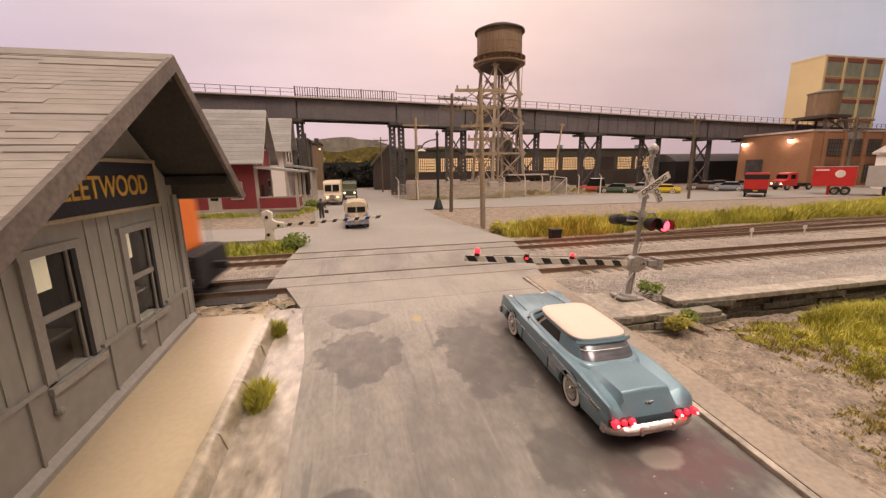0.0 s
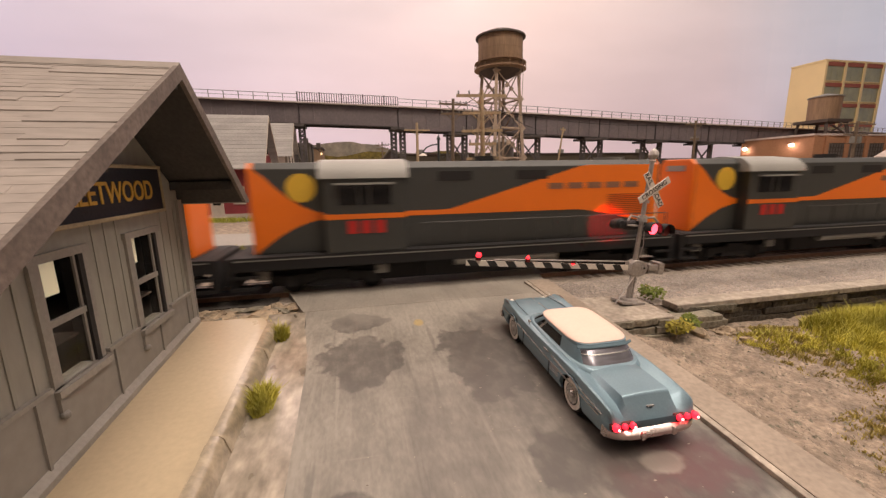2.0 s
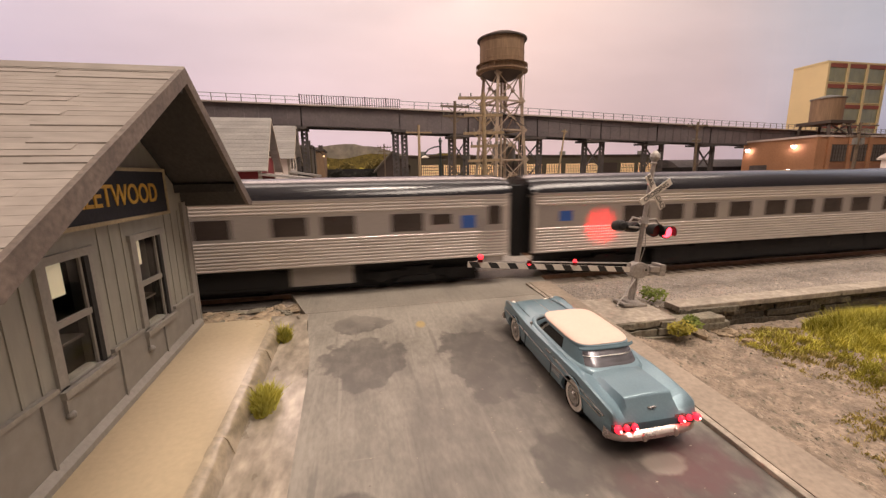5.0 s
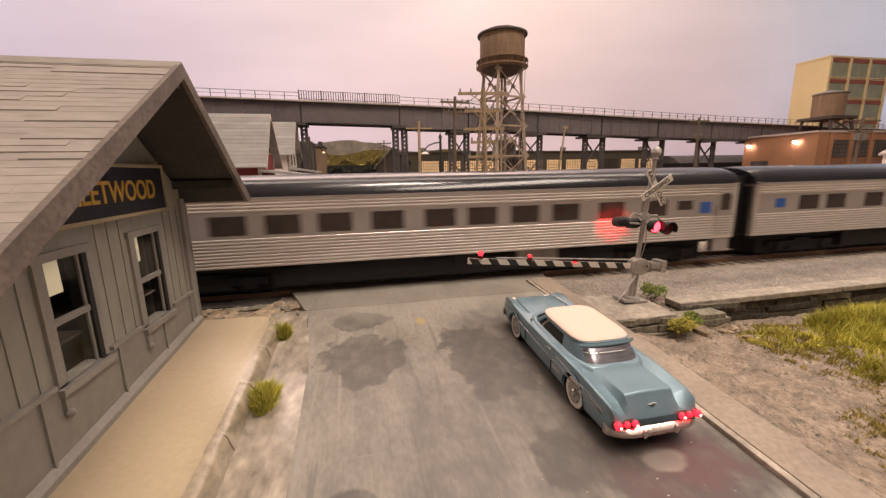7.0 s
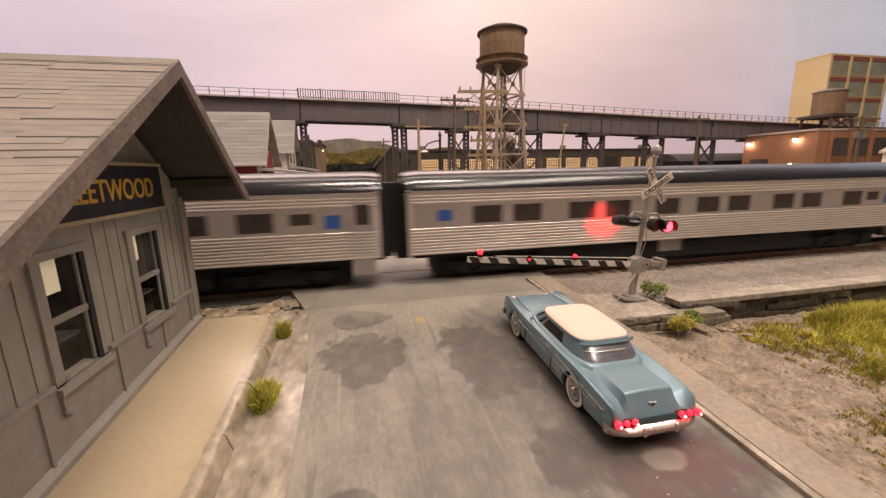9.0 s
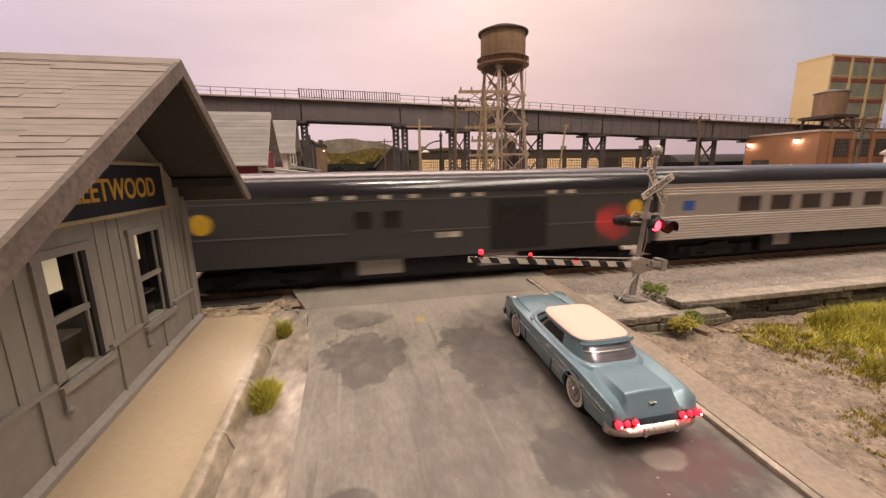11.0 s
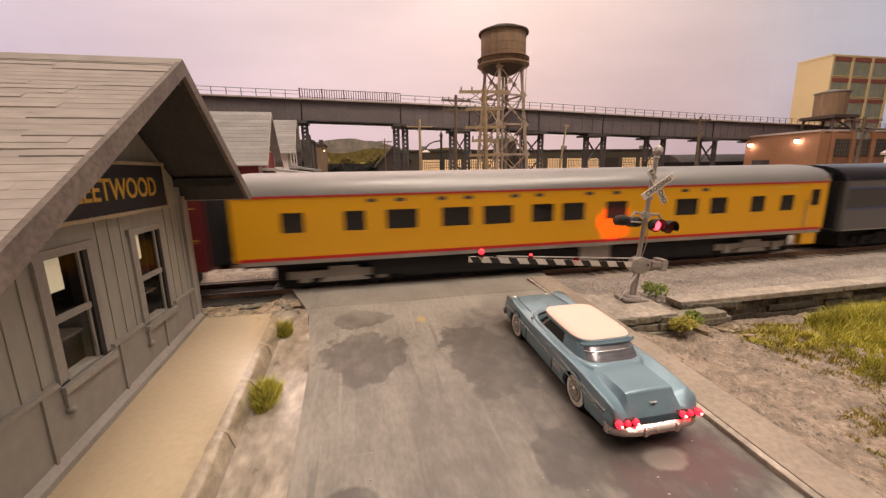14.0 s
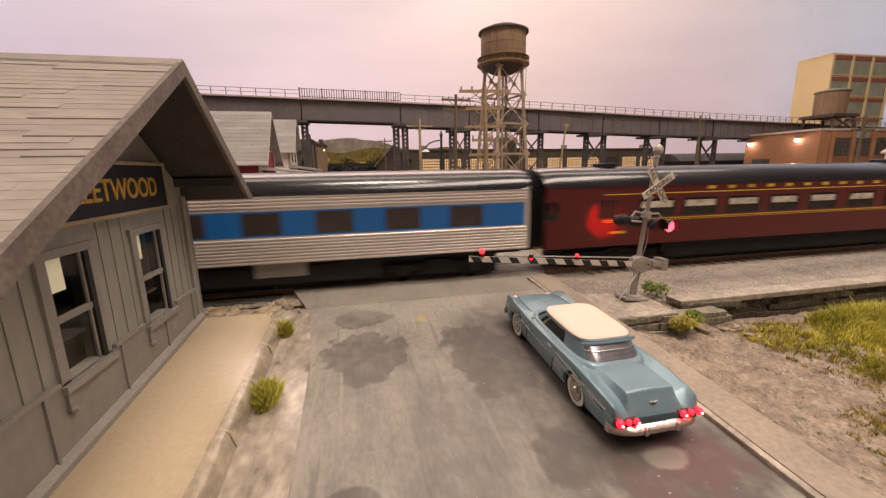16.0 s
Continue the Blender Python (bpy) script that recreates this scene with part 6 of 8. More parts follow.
def build_loco(offset, label, long_hood_first, number):
    L = 17.0
    c = thing("diesel_locomotive", spot(offset, NEAR_TRACK, 0), label, "locomotive", "locomotives")
    TRAIN.append((c, offset))
    k = 1 if long_hood_first else -1
    X = (lambda x: x) if long_hood_first else (lambda x: -L - x)

    def bx(x0, x1, *r):
        a, b = sorted((X(x0), X(x1)))
        return (a, b, *r)
    w = 0.98
    part("frame", G().box(*bx(0, -L, -1.5, 1.5, 1.02, 1.48)).box(*bx(0.25, 0.0, -1.45, 1.45, 0.35, 1.45)).box(*bx(-L - 0.25, -L, -1.45, 1.45, 0.35, 1.45)), TRUCK_BLACK, c, "black frame and walkway")
    part("sill_line", G().box(*bx(0, -L, -1.515, -1.5, 1.36, 1.40)).box(*bx(0, -L, 1.5, 1.515, 1.36, 1.40)), TANK_GREY, c)
    top = 4.62

    def hood(x0, x1, mat_, name, zt=top):
        prof = [(-w, 1.48), (-w, zt - 0.22), (-w + 0.24, zt), (w - 0.24, zt), (w, zt - 0.22), (w, 1.48)]
        a, b = sorted((X(x0), X(x1)))
        return part(name, G().prism(prof, "x", a, b), mat_, c, recalc=True, bevel=0.04)
    hood(-0.55, -11.2, LOCO_GREY, "long_hood")
    hood(-14.0, -16.3, LOCO_GREY, "short_hood")
    hood(-0.42, -0.56, ORANGE, "hood_end")
    hood(-16.29, -16.45, ORANGE, "hood_end")
    for x0, x1 in ((-0.36, -0.43), (-16.44, -16.5)):
        part("number_board", G().box(*bx(x0, x1, -0.5, 0.5, 4.1, 4.35)), LOCO_ROOF, c)
    # cab
    a, b = sorted((X(-11.2), X(-14.0)))
    part("cab", G().prism([(-1.48, 1.48), (-1.48, 4.1), (1.48, 4.1), (1.48, 1.48)], "x", a, b), LOCO_GREY, c, recalc=True, bevel=0.04)
    part("cab_roof", G().prism([(-1.56, 4.05), (-1.5, 4.3), (-1.1, 4.62), (0, 4.74), (1.1, 4.62), (1.5, 4.3), (1.56, 4.05)], "x", a - 0.12, b + 0.12), LOCO_ROOF, c, "light grey cab roof", recalc=True, smooth=True)
    for s in (-1, 1):
        part("cab_window", G().box(*bx(-11.7, -13.5, min(s * 1.47, s * 1.495), max(s * 1.47, s * 1.495), 3.15, 3.82)), GLASS_DARK, c)
        part("window_post", G().box(*bx(-12.4, -12.5, min(s * 1.47, s * 1.51), max(s * 1.47, s * 1.51), 3.15, 3.82)).box(*bx(-12.75, -12.85, min(s * 1.47, s * 1.51), max(s * 1.47, s * 1.51), 3.15, 3.82)), LOCO_GREY, c)
        part("sun_shade", G().box(*bx(-11.6, -13.6, min(s * 1.48, s * 1.75), max(s * 1.48, s * 1.75), 3.84, 3.9)), LOCO_ROOF, c)
        # orange sweep along the hoods and cab, as raised paint panels
        for x0, x1, y in ((-0.56, -11.2, w), (-11.2, -14.0, 1.48), (-14.0, -16.3, w)):
            n = max(2, int(abs(x1 - x0) / 0.35))
            lo, hi = [], []
            for q in range(n + 1):
                x = x0 + (x1 - x0) * q / n
                t = min(1.0, max(0.0, (-x - 0.5) / 6.2))
                rise = min(1.0, max(0.0, (9.5 + x) / 5.6))
                u = min(1.0, max(0.0, (16.4 + x) / 2.6))
                r2 = (1 - u) ** 1.9
                hi.append((x, min(top - 0.2, 2.84 + 1.6 * rise + 1.9 * r2)))
                lo.append((x, max(1.55, 2.66 - 0.75 * max(0, (1 - t * 1.7)) ** 1.3 - 1.2 * r2)))
            g = G()
            for q in range(n):
                v = [(X(lo[q][0]), s * (y + 0.012), lo[q][1]), (X(lo[q + 1][0]), s * (y + 0.012), lo[q + 1][1]), (X(hi[q + 1][0]), s * (y + 0.012), hi[q + 1][1]), (X(hi[q][0]), s * (y + 0.012), hi[q][1])]
                g.add(v, [(0, 1, 2, 3)])
            part("orange_sweep", g, ORANGE, c, "bright orange painted sweep")
        part("emblem", G().cyl((X(-14.75), s * w, 3.75), (X(-14.75), s * (w + 0.03), 3.75), 0.5, 0.5, 20), GOLD_LINE, c, "round yellow emblem")
        louvre = mesh_of("louvre", G().box(-1.0, 1.0, min(s * w, s * (w + 0.03)), max(s * w, s * (w + 0.03)), 0, 0.035), LOUVRE_RED)
        for q in range(11):
            piece("louvre", louvre, c, spot(X(-1.75), 0, 2.4 + q * 0.08))
        for q in range(5):
            part("lettering_bar", G().box(*bx(-1.4 - q * 0.85, -2.05 - q * 0.85, min(s * w, s * (w + 0.022)), max(s * w, s * (w + 0.022)), 3.5, 3.74)), BRICK_TRIM, c)
        for q in range(7):
            part("hood_door", G().box(*bx(-4.4 - q * 0.95, -5.25 - q * 0.95, min(s * w, s * (w + 0.01)), max(s * w, s * (w + 0.01)), 1.6, 2.5)), LOCO_GREY, c)
        for x in (-5.5, -8.6):
            part("grille", G().box(*bx(x, x - 1.3, min(s * (w - .1), s * (w + 0.015)), max(s * (w - .1), s * (w + 0.015)), 3.9, 4.25)), BLACK, c)
        rail = G()
        for x in [-0.3 - q * 1.45 for q in range(8)]:
            rail.cyl((X(x), s * 1.46, 1.48), (X(x), s * 1.46, 2.45), 0.022, 0.022, 5)
        rail.cyl((X(-0.3), s * 1.46, 2.43), (X(-10.6), s * 1.46, 2.43), 0.022, 0.022, 6)
        part("handrail", rail, LOCO_GREY, c)
        part("air_reservoir", G().cyl((X(-5.2), s * 1.28, 0.95), (X(-9.4), s * 1.28, 0.95), 0.2, 0.2, 14), TANK_GREY, c, "long grey air reservoir", bevel=0.03)
        part("air_pipe", G().cyl((X(-6.0), s * 1.34, 1.22), (X(-9.0), s * 1.34, 1.22), 0.09, 0.09, 10), TANK_GREY, c)
        for x0, x1 in ((0.2, -0.7), (-L - 0.2, -L + 0.7)):
            for z in (0.35, 0.75):
                part("step", G().box(*bx(x0, x1, min(s * 1.1, s * 1.5), max(s * 1.1, s * 1.5), z, z + 0.1)), TRUCK_BLACK, c)
        for x in (-1.0, -5.1, -11.9, -16.0):
            part("sand_box", G().box(*bx(x, x - 0.45, min(s * 1.1, s * 1.3), max(s * 1.1, s * 1.3), 0.62, 0.95)), TANK_GREY, c, "pale grey sand box", bevel=0.04)
        if number:
            lettering(number, 0.82, ORANGE, c, Matrix.Translation((X(-12.6) * U, s * 1.49 * U, 2.2 * U)) @ Euler((math.pi / 2, 0, 0 if s < 0 else math.pi)).to_matrix().to_4x4(), 0.012, "number")
        else:
            for q in range(3):
                part("number_bar", G().box(*bx(-11.95 - q * 0.48, -12.28 - q * 0.48, min(s * 1.48, s * 1.5), max(s * 1.48, s * 1.5), 2.15, 2.6)), RED_LINE, c)
    # plain black block added to shade the track under the locomotive
    part("underside_shade_block", G().box(*bx(-0.9, -16.1, -0.85, 0.85, 0.28, 1.22)), TRUCK_BLACK, c)
    part("fuel_tank", G().box(*bx(-5.6, -10.6, -1.05, 1.05, 0.3, 1.22)), TRUCK_BLACK, c, bevel=0.08)
    part("roof_fan", G().cyl((X(-2.2), 0, top), (X(-2.2), 0, top + 0.12), 0.6, 0.6, 20), TANK_GREY, c)
    part("exhaust_outlet", G().box(*bx(-7.4, -8.2, -0.25, 0.25, top, top + 0.2)), BLACK, c)
    for x0, x1 in ((0.7, 0.2), (-L - 0.2, -L - 0.7)):
        part("coupler", G().box(*bx(x0, x1, -0.15, 0.15, 0.75, 1.0)), TRUCK_BLACK, c, bevel=0.03)
    bogie(c, X(-3.1), TRUCK_BLACK, 2, 2.8)
    bogie(c, X(-13.9), TRUCK_BLACK, 2, 2.8)


build_loco(-5.45, "orange and dark grey diesel locomotive leading the train", True, "")
build_loco(-23.25, "orange and dark grey diesel locomotive running mid consist", True, "")
build_loco(-41.05, "orange and dark grey diesel locomotive numbered two hundred", False, "200")
for k in range(5):
    build_silver(-58.92 - 25.65 * k, k + 1)
build_baggage(-186.5)
build_grey(-205.5)
build_yellow(-231.5)
build_maroon(-257.35)
build_blue(-282.15)


# ---- planting and rubble ----
def grass(name, patches, count, height, material, label, seed=0, zf=lot_height, lean=0.35, width=0.035):
    rnd = random.Random(seed)
    g = G()
    total = sum(p[2] * p[3] for p in patches)
    for cx, cy, rx, ry in patches:
        n = int(count * rx * ry / total)
        tufts = [(rnd.uniform(-1, 1), rnd.uniform(-1, 1)) for _ in range(max(3, n // 26))]
        for _ in range(n):
            u, w = rnd.choice(tufts)
            u, w = u + rnd.gauss(0, 0.07), w + rnd.gauss(0, 0.07)
            if u * u + w * w > 1.1:
                continue
            x, y = cx + u * rx, cy + w * ry
            z = zf(x, y) - 0.03
            h = height * rnd.uniform(0.45, 1.15) * (1.15 - 0.6 * (u * u + w * w))
            a = rnd.uniform(0, math.pi)
            dx, dy = width * math.cos(a), width * math.sin(a)
            lx, ly = rnd.gauss(0, lean) * h, rnd.gauss(0, lean) * h
            k = len(g.v)
            g.v += [(x - dx, y - dy, z), (x + dx, y + dy, z), (x + lx * 0.4 + dx * 0.7, y + ly * 0.4 + dy * 0.7, z + h * 0.55), (x + lx * 0.4 - dx * 0.7, y + ly * 0.4 - dy * 0.7, z + h * 0.55), (x + lx, y + ly, z + h)]
            g.f += [(k, k + 1, k + 2, k + 3), (k + 3, k + 2, k + 4)]
    return tagged(part(name, g, material), label, "grass", kind="stuff")


def leaf_cloud(g, c, r, count, rnd, size=0.09, squash=0.8):
    for _ in range(count):
        d = Vector((rnd.gauss(0, 1), rnd.gauss(0, 1), rnd.gauss(0, 1))).normalized() * (rnd.random() ** 0.4)
        p = Vector(c) + Vector((d.x * r, d.y * r, d.z * r * squash))
        u = Vector((rnd.gauss(0, 1), rnd.gauss(0, 1), rnd.gauss(0, 1))).normalized()
        w = u.orthogonal().normalized()
        s = size * rnd.uniform(0.5, 1.3)
        g.add([p - u * s, p + w * s * 0.6, p + u * s, p - w * s * 0.6], [(0, 1, 2, 3)])


def bush(x, y, z, r, material, label, seed, n=420, size=0.06):
    rnd = random.Random(seed)
    g = G()
    for _ in range(5):
        leaf_cloud(g, (rnd.uniform(-.55, .55) * r, rnd.uniform(-.4, .4) * r, r * rnd.uniform(0.2, 0.6)), r * rnd.uniform(0.4, 0.6), n // 5, rnd, size)
    t = thing("bush", spot(x, y, z), label, "bush")
    part("foliage", g, material, t)
    part("stem", G().cyl((0, 0, -0.1), (0, 0, r * 0.5), 0.03, 0.015, 6), POLE_DARK, t)


def rock_mesh(seed, r, material):
    rnd = random.Random(seed)
    g = G().ball((0, 0, 0), r, 5, 0.7)
    g.v = [(x * (1 + rnd.uniform(-.3, .3)) * 1.25, y * (1 + rnd.uniform(-.3, .3)), z * (1 + rnd.uniform(-.35, .25))) for x, y, z in g.v]
    return mesh_of("rock", g, material)


def build_near_ground():
    # concrete pad and dry stone walls
    structure("signal_pad", sloped(G().prism([(6.75, 9.2), (9.05, 9.15), (9.0, 10.3), (8.9, 11.0), (6.9, 11.05)], "z", -0.10, 0.05)), KERB, "grey concrete pad under the crossing signal", "concrete pad", bevel=0.03)
    wall = thing("retaining_wall", spot(0, 0, 0), "mossy grey stone retaining wall below the track", "retaining wall", kind="structure")
    rnd = random.Random(12)
    stones = []
    for k in range(10):
        L = rnd.uniform(1.1, 3.0)
        stones.append((L, *[mesh_of("stone", rough_sheet([(0, 0), (L - 0.02, 0), (L - 0.02, 0.5), (0, 0.5)], 0.0, 0.2, k, 0.045, 6), m, bevel=0.03) for m in (STONE, STONE_SHADED)]))
    # kind 1 runs use the stone with shade in its colour
    for x0, x1, yy, z0, kind in ((9.55, 10.9, 9.78, 0.0, 0), (10.9, 24.0, 9.84, 0.0, 1), (7.0, 9.15, 9.10, -0.08, 0)):
        for course in range(6):
            x = x0 + rnd.uniform(0, 0.3)
            while x < x1:
                L, *both = stones[rnd.randrange(10)]
                me = both[kind]
                piece("stone", me, wall, spot(x, yy + rnd.uniform(-0.05, 0.08) - course * 0.015, z0 - 0.2 - course * 0.205 + fall(yy) * (1 if yy > 9.5 else 0.6) + rnd.uniform(-.02, .02), rnd.uniform(-2.5, 2.5), 0, rnd.uniform(-1.5, 1.5)))
                x += L
    part("coping", G().box(9.7, 70, 9.76, 10.4, -0.25, -0.06), KERB, wall, "pale worn coping", bevel=0.03)
    g = G()
    for course in range(4):
        x = 24.2
        while x < 90:
            L = rnd.uniform(0.4, 1.3)
            g.box(x, x + L - 0.03, 9.84 + rnd.uniform(-0.05, 0.05), 10.3, -0.33 - course * 0.205, -0.14 - course * 0.205)
            x += L
    tagged(part("far_stones", g, STONE_SHADED, wall), kind="stuff")
    # rocks at the wall's foot
    meshes = [rock_mesh(k, 0.16 + 0.03 * k, STONE_TAN) for k in range(4)] + [rock_mesh(k + 9, 0.12, STONE) for k in range(3)]
    rk = 0
    for _ in range(64):
        x = rnd.uniform(9.3, 11.6)
        y = 9.65 - abs(rnd.gauss(0, 0.35)) if x > 9.3 else rnd.uniform(8.6, 9.2)
        ob = new("rock", meshes[rnd.randrange(7)])
        ob.matrix_basis = spot(x, y, lot_height(x, y) + 0.03, rnd.uniform(0, 360), rnd.uniform(-20, 20))
        s = rnd.uniform(0.4, 1.2)
        ob.scale = (s, s, s)
        tagged(ob, "rough tan rock at the foot of the stone wall", "rock", "rocks below the wall")
    for _ in range(110):
        x, y = rnd.uniform(-5.2, -2.2), rnd.uniform(11.1, 13.2)
        ob = new("rock", meshes[(0, 1, 4, 5, 6)[rnd.randrange(5)]])
        s = rnd.uniform(0.5, 1.5)
        ob.matrix_basis = spot(x, y, lot_height(x, y) + 0.07, rnd.uniform(0, 360))
        ob.scale = (s * 1.6, s, s * 0.8)
        tagged(ob, "flat grey rubble stone beside the track", "rock", "rubble at the platform end")
    part_g = G()
    for k_ in range(16000):
        x, y = rnd.uniform(7.0, 22), rnd.uniform(1.5, 9.7)
        if y < 4 and x > 14:
            continue
        r = rnd.choice((0.015, 0.02, 0.02, 0.03, 0.03, 0.045, 0.07)) * rnd.uniform(0.7, 1.2)
        z = lot_height(x, y)
        a = rnd.uniform(0, 3)
        c, s = math.cos(a) * r, math.sin(a) * r
        part_g.add([(x + c, y + s, z - 0.02), (x - s, y + c, z - 0.02), (x - c, y - s, z - 0.02), (x + s, y - c, z - 0.02), (x + c * .2, y + s * .3, z + r * 0.5)], [(0, 1, 4), (1, 2, 4), (2, 3, 4), (3, 0, 4)])
        if k_ == 12000:
            tagged(part("lot_pebbles", part_g, LOT_STONE), "loose tan stones on the dirt lot", "pebbles", kind="stuff")
            part_g = G()
    tagged(part("dark_lot_pebbles", part_g, STONE), "loose dark grey stones on the dirt lot", "pebbles", kind="stuff")
    g = G()
    for _ in range(15000):
        x, y = rnd.uniform(-6, 30), rnd.choice((rnd.uniform(12.0, 13.4), rnd.uniform(17.0, 18.2), rnd.uniform(10.5, 12.9), rnd.uniform(10.5, 12.6)))
        if -2.8 < x < 7.2 or (x < 9 and y < 11.2):
            continue
        r = rnd.uniform(0.025, 0.06)
        z = -0.22 if y > 13.3 else -0.195 + fall(y) if x > 7 and 10.5 < y else lot_height(x, y) - 0.005 if y < 12.5 else -0.42 + (y - 12.5) * 0.25
        g.add([(x + r, y, z), (x, y + r, z), (x - r, y, z), (x, y - r, z), (x + r * .2, y, z + r * 0.9)], [(0, 1, 4), (1, 2, 4), (2, 3, 4), (3, 0, 4)])
    tagged(part("ballast_stones", g, BALLAST), "loose pale ballast stones beside the rails", "ballast stones", kind="stuff")
    grass("lot_grass", [(16.4, 8.0, 3.5, 1.3), (19.5, 7.4, 5.5, 1.9), (15.2, 8.3, 1.9, 0.8), (16.8, 7.2, 3.4, 1.1), (20.5, 5.9, 4.8, 1.5)], 64000, 0.62, GRASS, "long olive green grass in the lot", 1, width=0.022)
    grass("lot_dry_grass", [(12.0, 8.4, 1.5, 1.0), (11.6, 7.2, 1.2, 0.9), (13.5, 5.6, 2.6, 1.1), (10.5, 4.6, 1.6, 0.8), (16, 5.6, 3, 1.2), (9.6, 3.6, 1.2, .8), (12, 3.8, 2, 1), (12.2, 8.9, 1.2, .6)], 24000, 0.15, GRASS_DRY, "short dry yellow grass on the lot", 2, width=0.02)
    grass("lot_short_grass", [(11.9, 8.2, 1.2, 0.8), (13.6, 7.2, 1.6, 0.8), (12.6, 6.2, 1.0, 0.6)], 6000, 0.22, GRASS, "short olive grass on the lot", 9, width=0.02)
    grass("kerb_tufts", [(-2.27, 10.35, 0.2, 0.25), (-2.12, 7.5, 0.24, 0.4)], 2600, 0.42, GRASS, "small green weed tuft at the kerb", 3, zf=lambda x, y: fall(y), width=0.016)
    grass("crossing_grass", [(-6.2, 23.2, 3.0, 1.9), (-4.6, 22.4, 1.2, 1.2), (-9.5, 23, 2.5, 2)], 5200, 0.55, GRASS_GREEN, "bright green grass by the far gate", 4)
    grass("track_grass", [(14, 23.6, 4.6, 1.5), (22, 24.2, 5.5, 1.4), (31, 24.6, 6, 1.4), (42, 25.2, 8, 1.6), (11.2, 23.7, 1.4, 1.2), (55, 27, 9, 2), (12.6, 23.9, 1.6, 1.2), (18, 24.4, 4, 1.2)], 46000, 1.15, GRASS, "olive green grass strip beyond the tracks", 5)
    grass("fence_grass", [(10, 54.6, 3.2, 0.8), (18, 53.4, 5, 0.6), (25, 55.4, 5, 0.7), (34, 55.8, 2.5, .7)], 2600, 0.5, GRASS_DRY, "dry grass along the chain link fence", 6)
    grass("house_grass", [(-13, 40.6, 4.5, 1.2), (-6.4, 38.6, 1.2, 1.4), (-5.5, 47, 1.5, 6)], 3600, 0.5, GRASS_GREEN, "green grass in front of the red house", 7)
    bush(9.65, 10.75, -0.1, 0.5, BUSH, "small dark green bush behind the stone wall", 1)
    bush(8.75, 8.75, -0.55, 0.52, BUSH_OLIVE, "olive yellow bush at the foot of the wall", 2)
    bush(9.5, 9.05, -0.38, 0.40, BUSH, "dark green bush at the foot of the wall", 3)
    bush(-3.6, 22.6, -0.1, 0.95, BUSH, "dark green bush by the far gate", 4, 700, 0.09)
    bush(-5.2, 46, -0.1, 1.2, BUSH, "green bush beside the porch", 5, 500, 0.12)
    bush(68.5, 35.0, -0.2, 2.0, BUSH_OLIVE, "large olive yellow bush by the trailers", 6, 1200, 0.15)
    bush(71.5, 34.2, -0.2, 1.6, BUSH_OLIVE, "large olive yellow bush by the trailers", 7, 900, 0.15)
    bush(9.8, 24.8, -0.2, 1.1, BUSH_OLIVE, "olive bush at the end of the grass strip", 8, 800, 0.1)
    t = thing("relay_box", spot(11.7, 21.25, -0.2), "small black relay box beside the track", "relay box")
    part("cabinet", G().box(-0.32, 0.32, -0.25, 0.25, 0, 0.62), BLACK, t, bevel=0.03)
    part("lid", G().box(-0.36, 0.36, -0.29, 0.29, 0.62, 0.68), BLACK, t)
    for x in (23.0, 27.1):
        t = thing("switch_stand", spot(x, 18.3, -0.2), "small white switch stand beside the rails", "switch stand")
        part("post", G().cyl((0, 0, 0), (0, 0, 0.55), 0.05, 0.04, 8), WHITE, t)
        part("target", G().box(-0.14, 0.14, -0.02, 0.02, 0.4, 0.62), WHITE, t)
    t = thing("marker_post", spot(8.75, 26.2, -0.1), "short pale orange marker post", "post")
    part("post", G().box(-0.1, 0.1, -0.1, 0.1, 0, 2.6), PAVE, t, bevel=0.02)


# ---- poles ----
def utility_pole(x, y, h, label, arms=((0.6, 2.6),), lean=0.0, r=0.17, material=None, transformer=False):
    t = thing("utility_pole", spot(x, y, -0.1, 0, 0, lean), label, "utility pole", "utility poles")
    m = material or POLE
    part("pole", G().cyl((0, 0, 0), (0, 0, h), r, r * 0.7, 10), m, t, smooth=True)
    for down, w in arms:
        a = part("crossarm", G().box(-w / 2, w / 2, -0.08, 0.08, h - down - 0.09, h - down + 0.09), m, t)
        for s in (-0.46, -0.25, 0.25, 0.46):
            part("insulator", G().cyl((s * w, 0, h - down + 0.09), (s * w, 0, h - down + 0.32), 0.06, 0.05, 8), TANK_GREY, a)
        part("arm_brace", G().beam((-w * 0.3, -0.1, h - down), (0, -0.1, h - down - 0.7), 0.05).beam((w * 0.3, -0.1, h - down), (0, -0.1, h - down - 0.7), 0.05), m, t)
    if transformer:
        for s in (-1, 1):
            part("transformer", G().cyl((s * 0.75, -0.1, h - 3.3), (s * 0.75, -0.1, h - 2.3), 0.3, 0.3, 12), TANK_GREY, t, bevel=0.03)
            part("platform_beam", G().beam((s * 0.2, -0.5, h - 3.4), (s * 1.2, 0.6, h - 3.3), 0.12), m, t)
        part("cutout", G().beam((-1.1, -0.4, h - 1.6), (1.3, 0.4, h - 1.0), 0.14).beam((-0.9, 0.4, h - 2.2), (1.0, -0.4, h - 2.1), 0.12).tube([(-1.0, 0, h - 1), (-0.6, -0.2, h - 2.2), (-0.75, -0.1, h - 2.4)], 0.025, 5).tube([(1.0, 0, h - 1), (0.9, -0.2, h - 1.9), (0.75, -0.1, h - 2.4)], 0.025, 5), m, t)
    return t


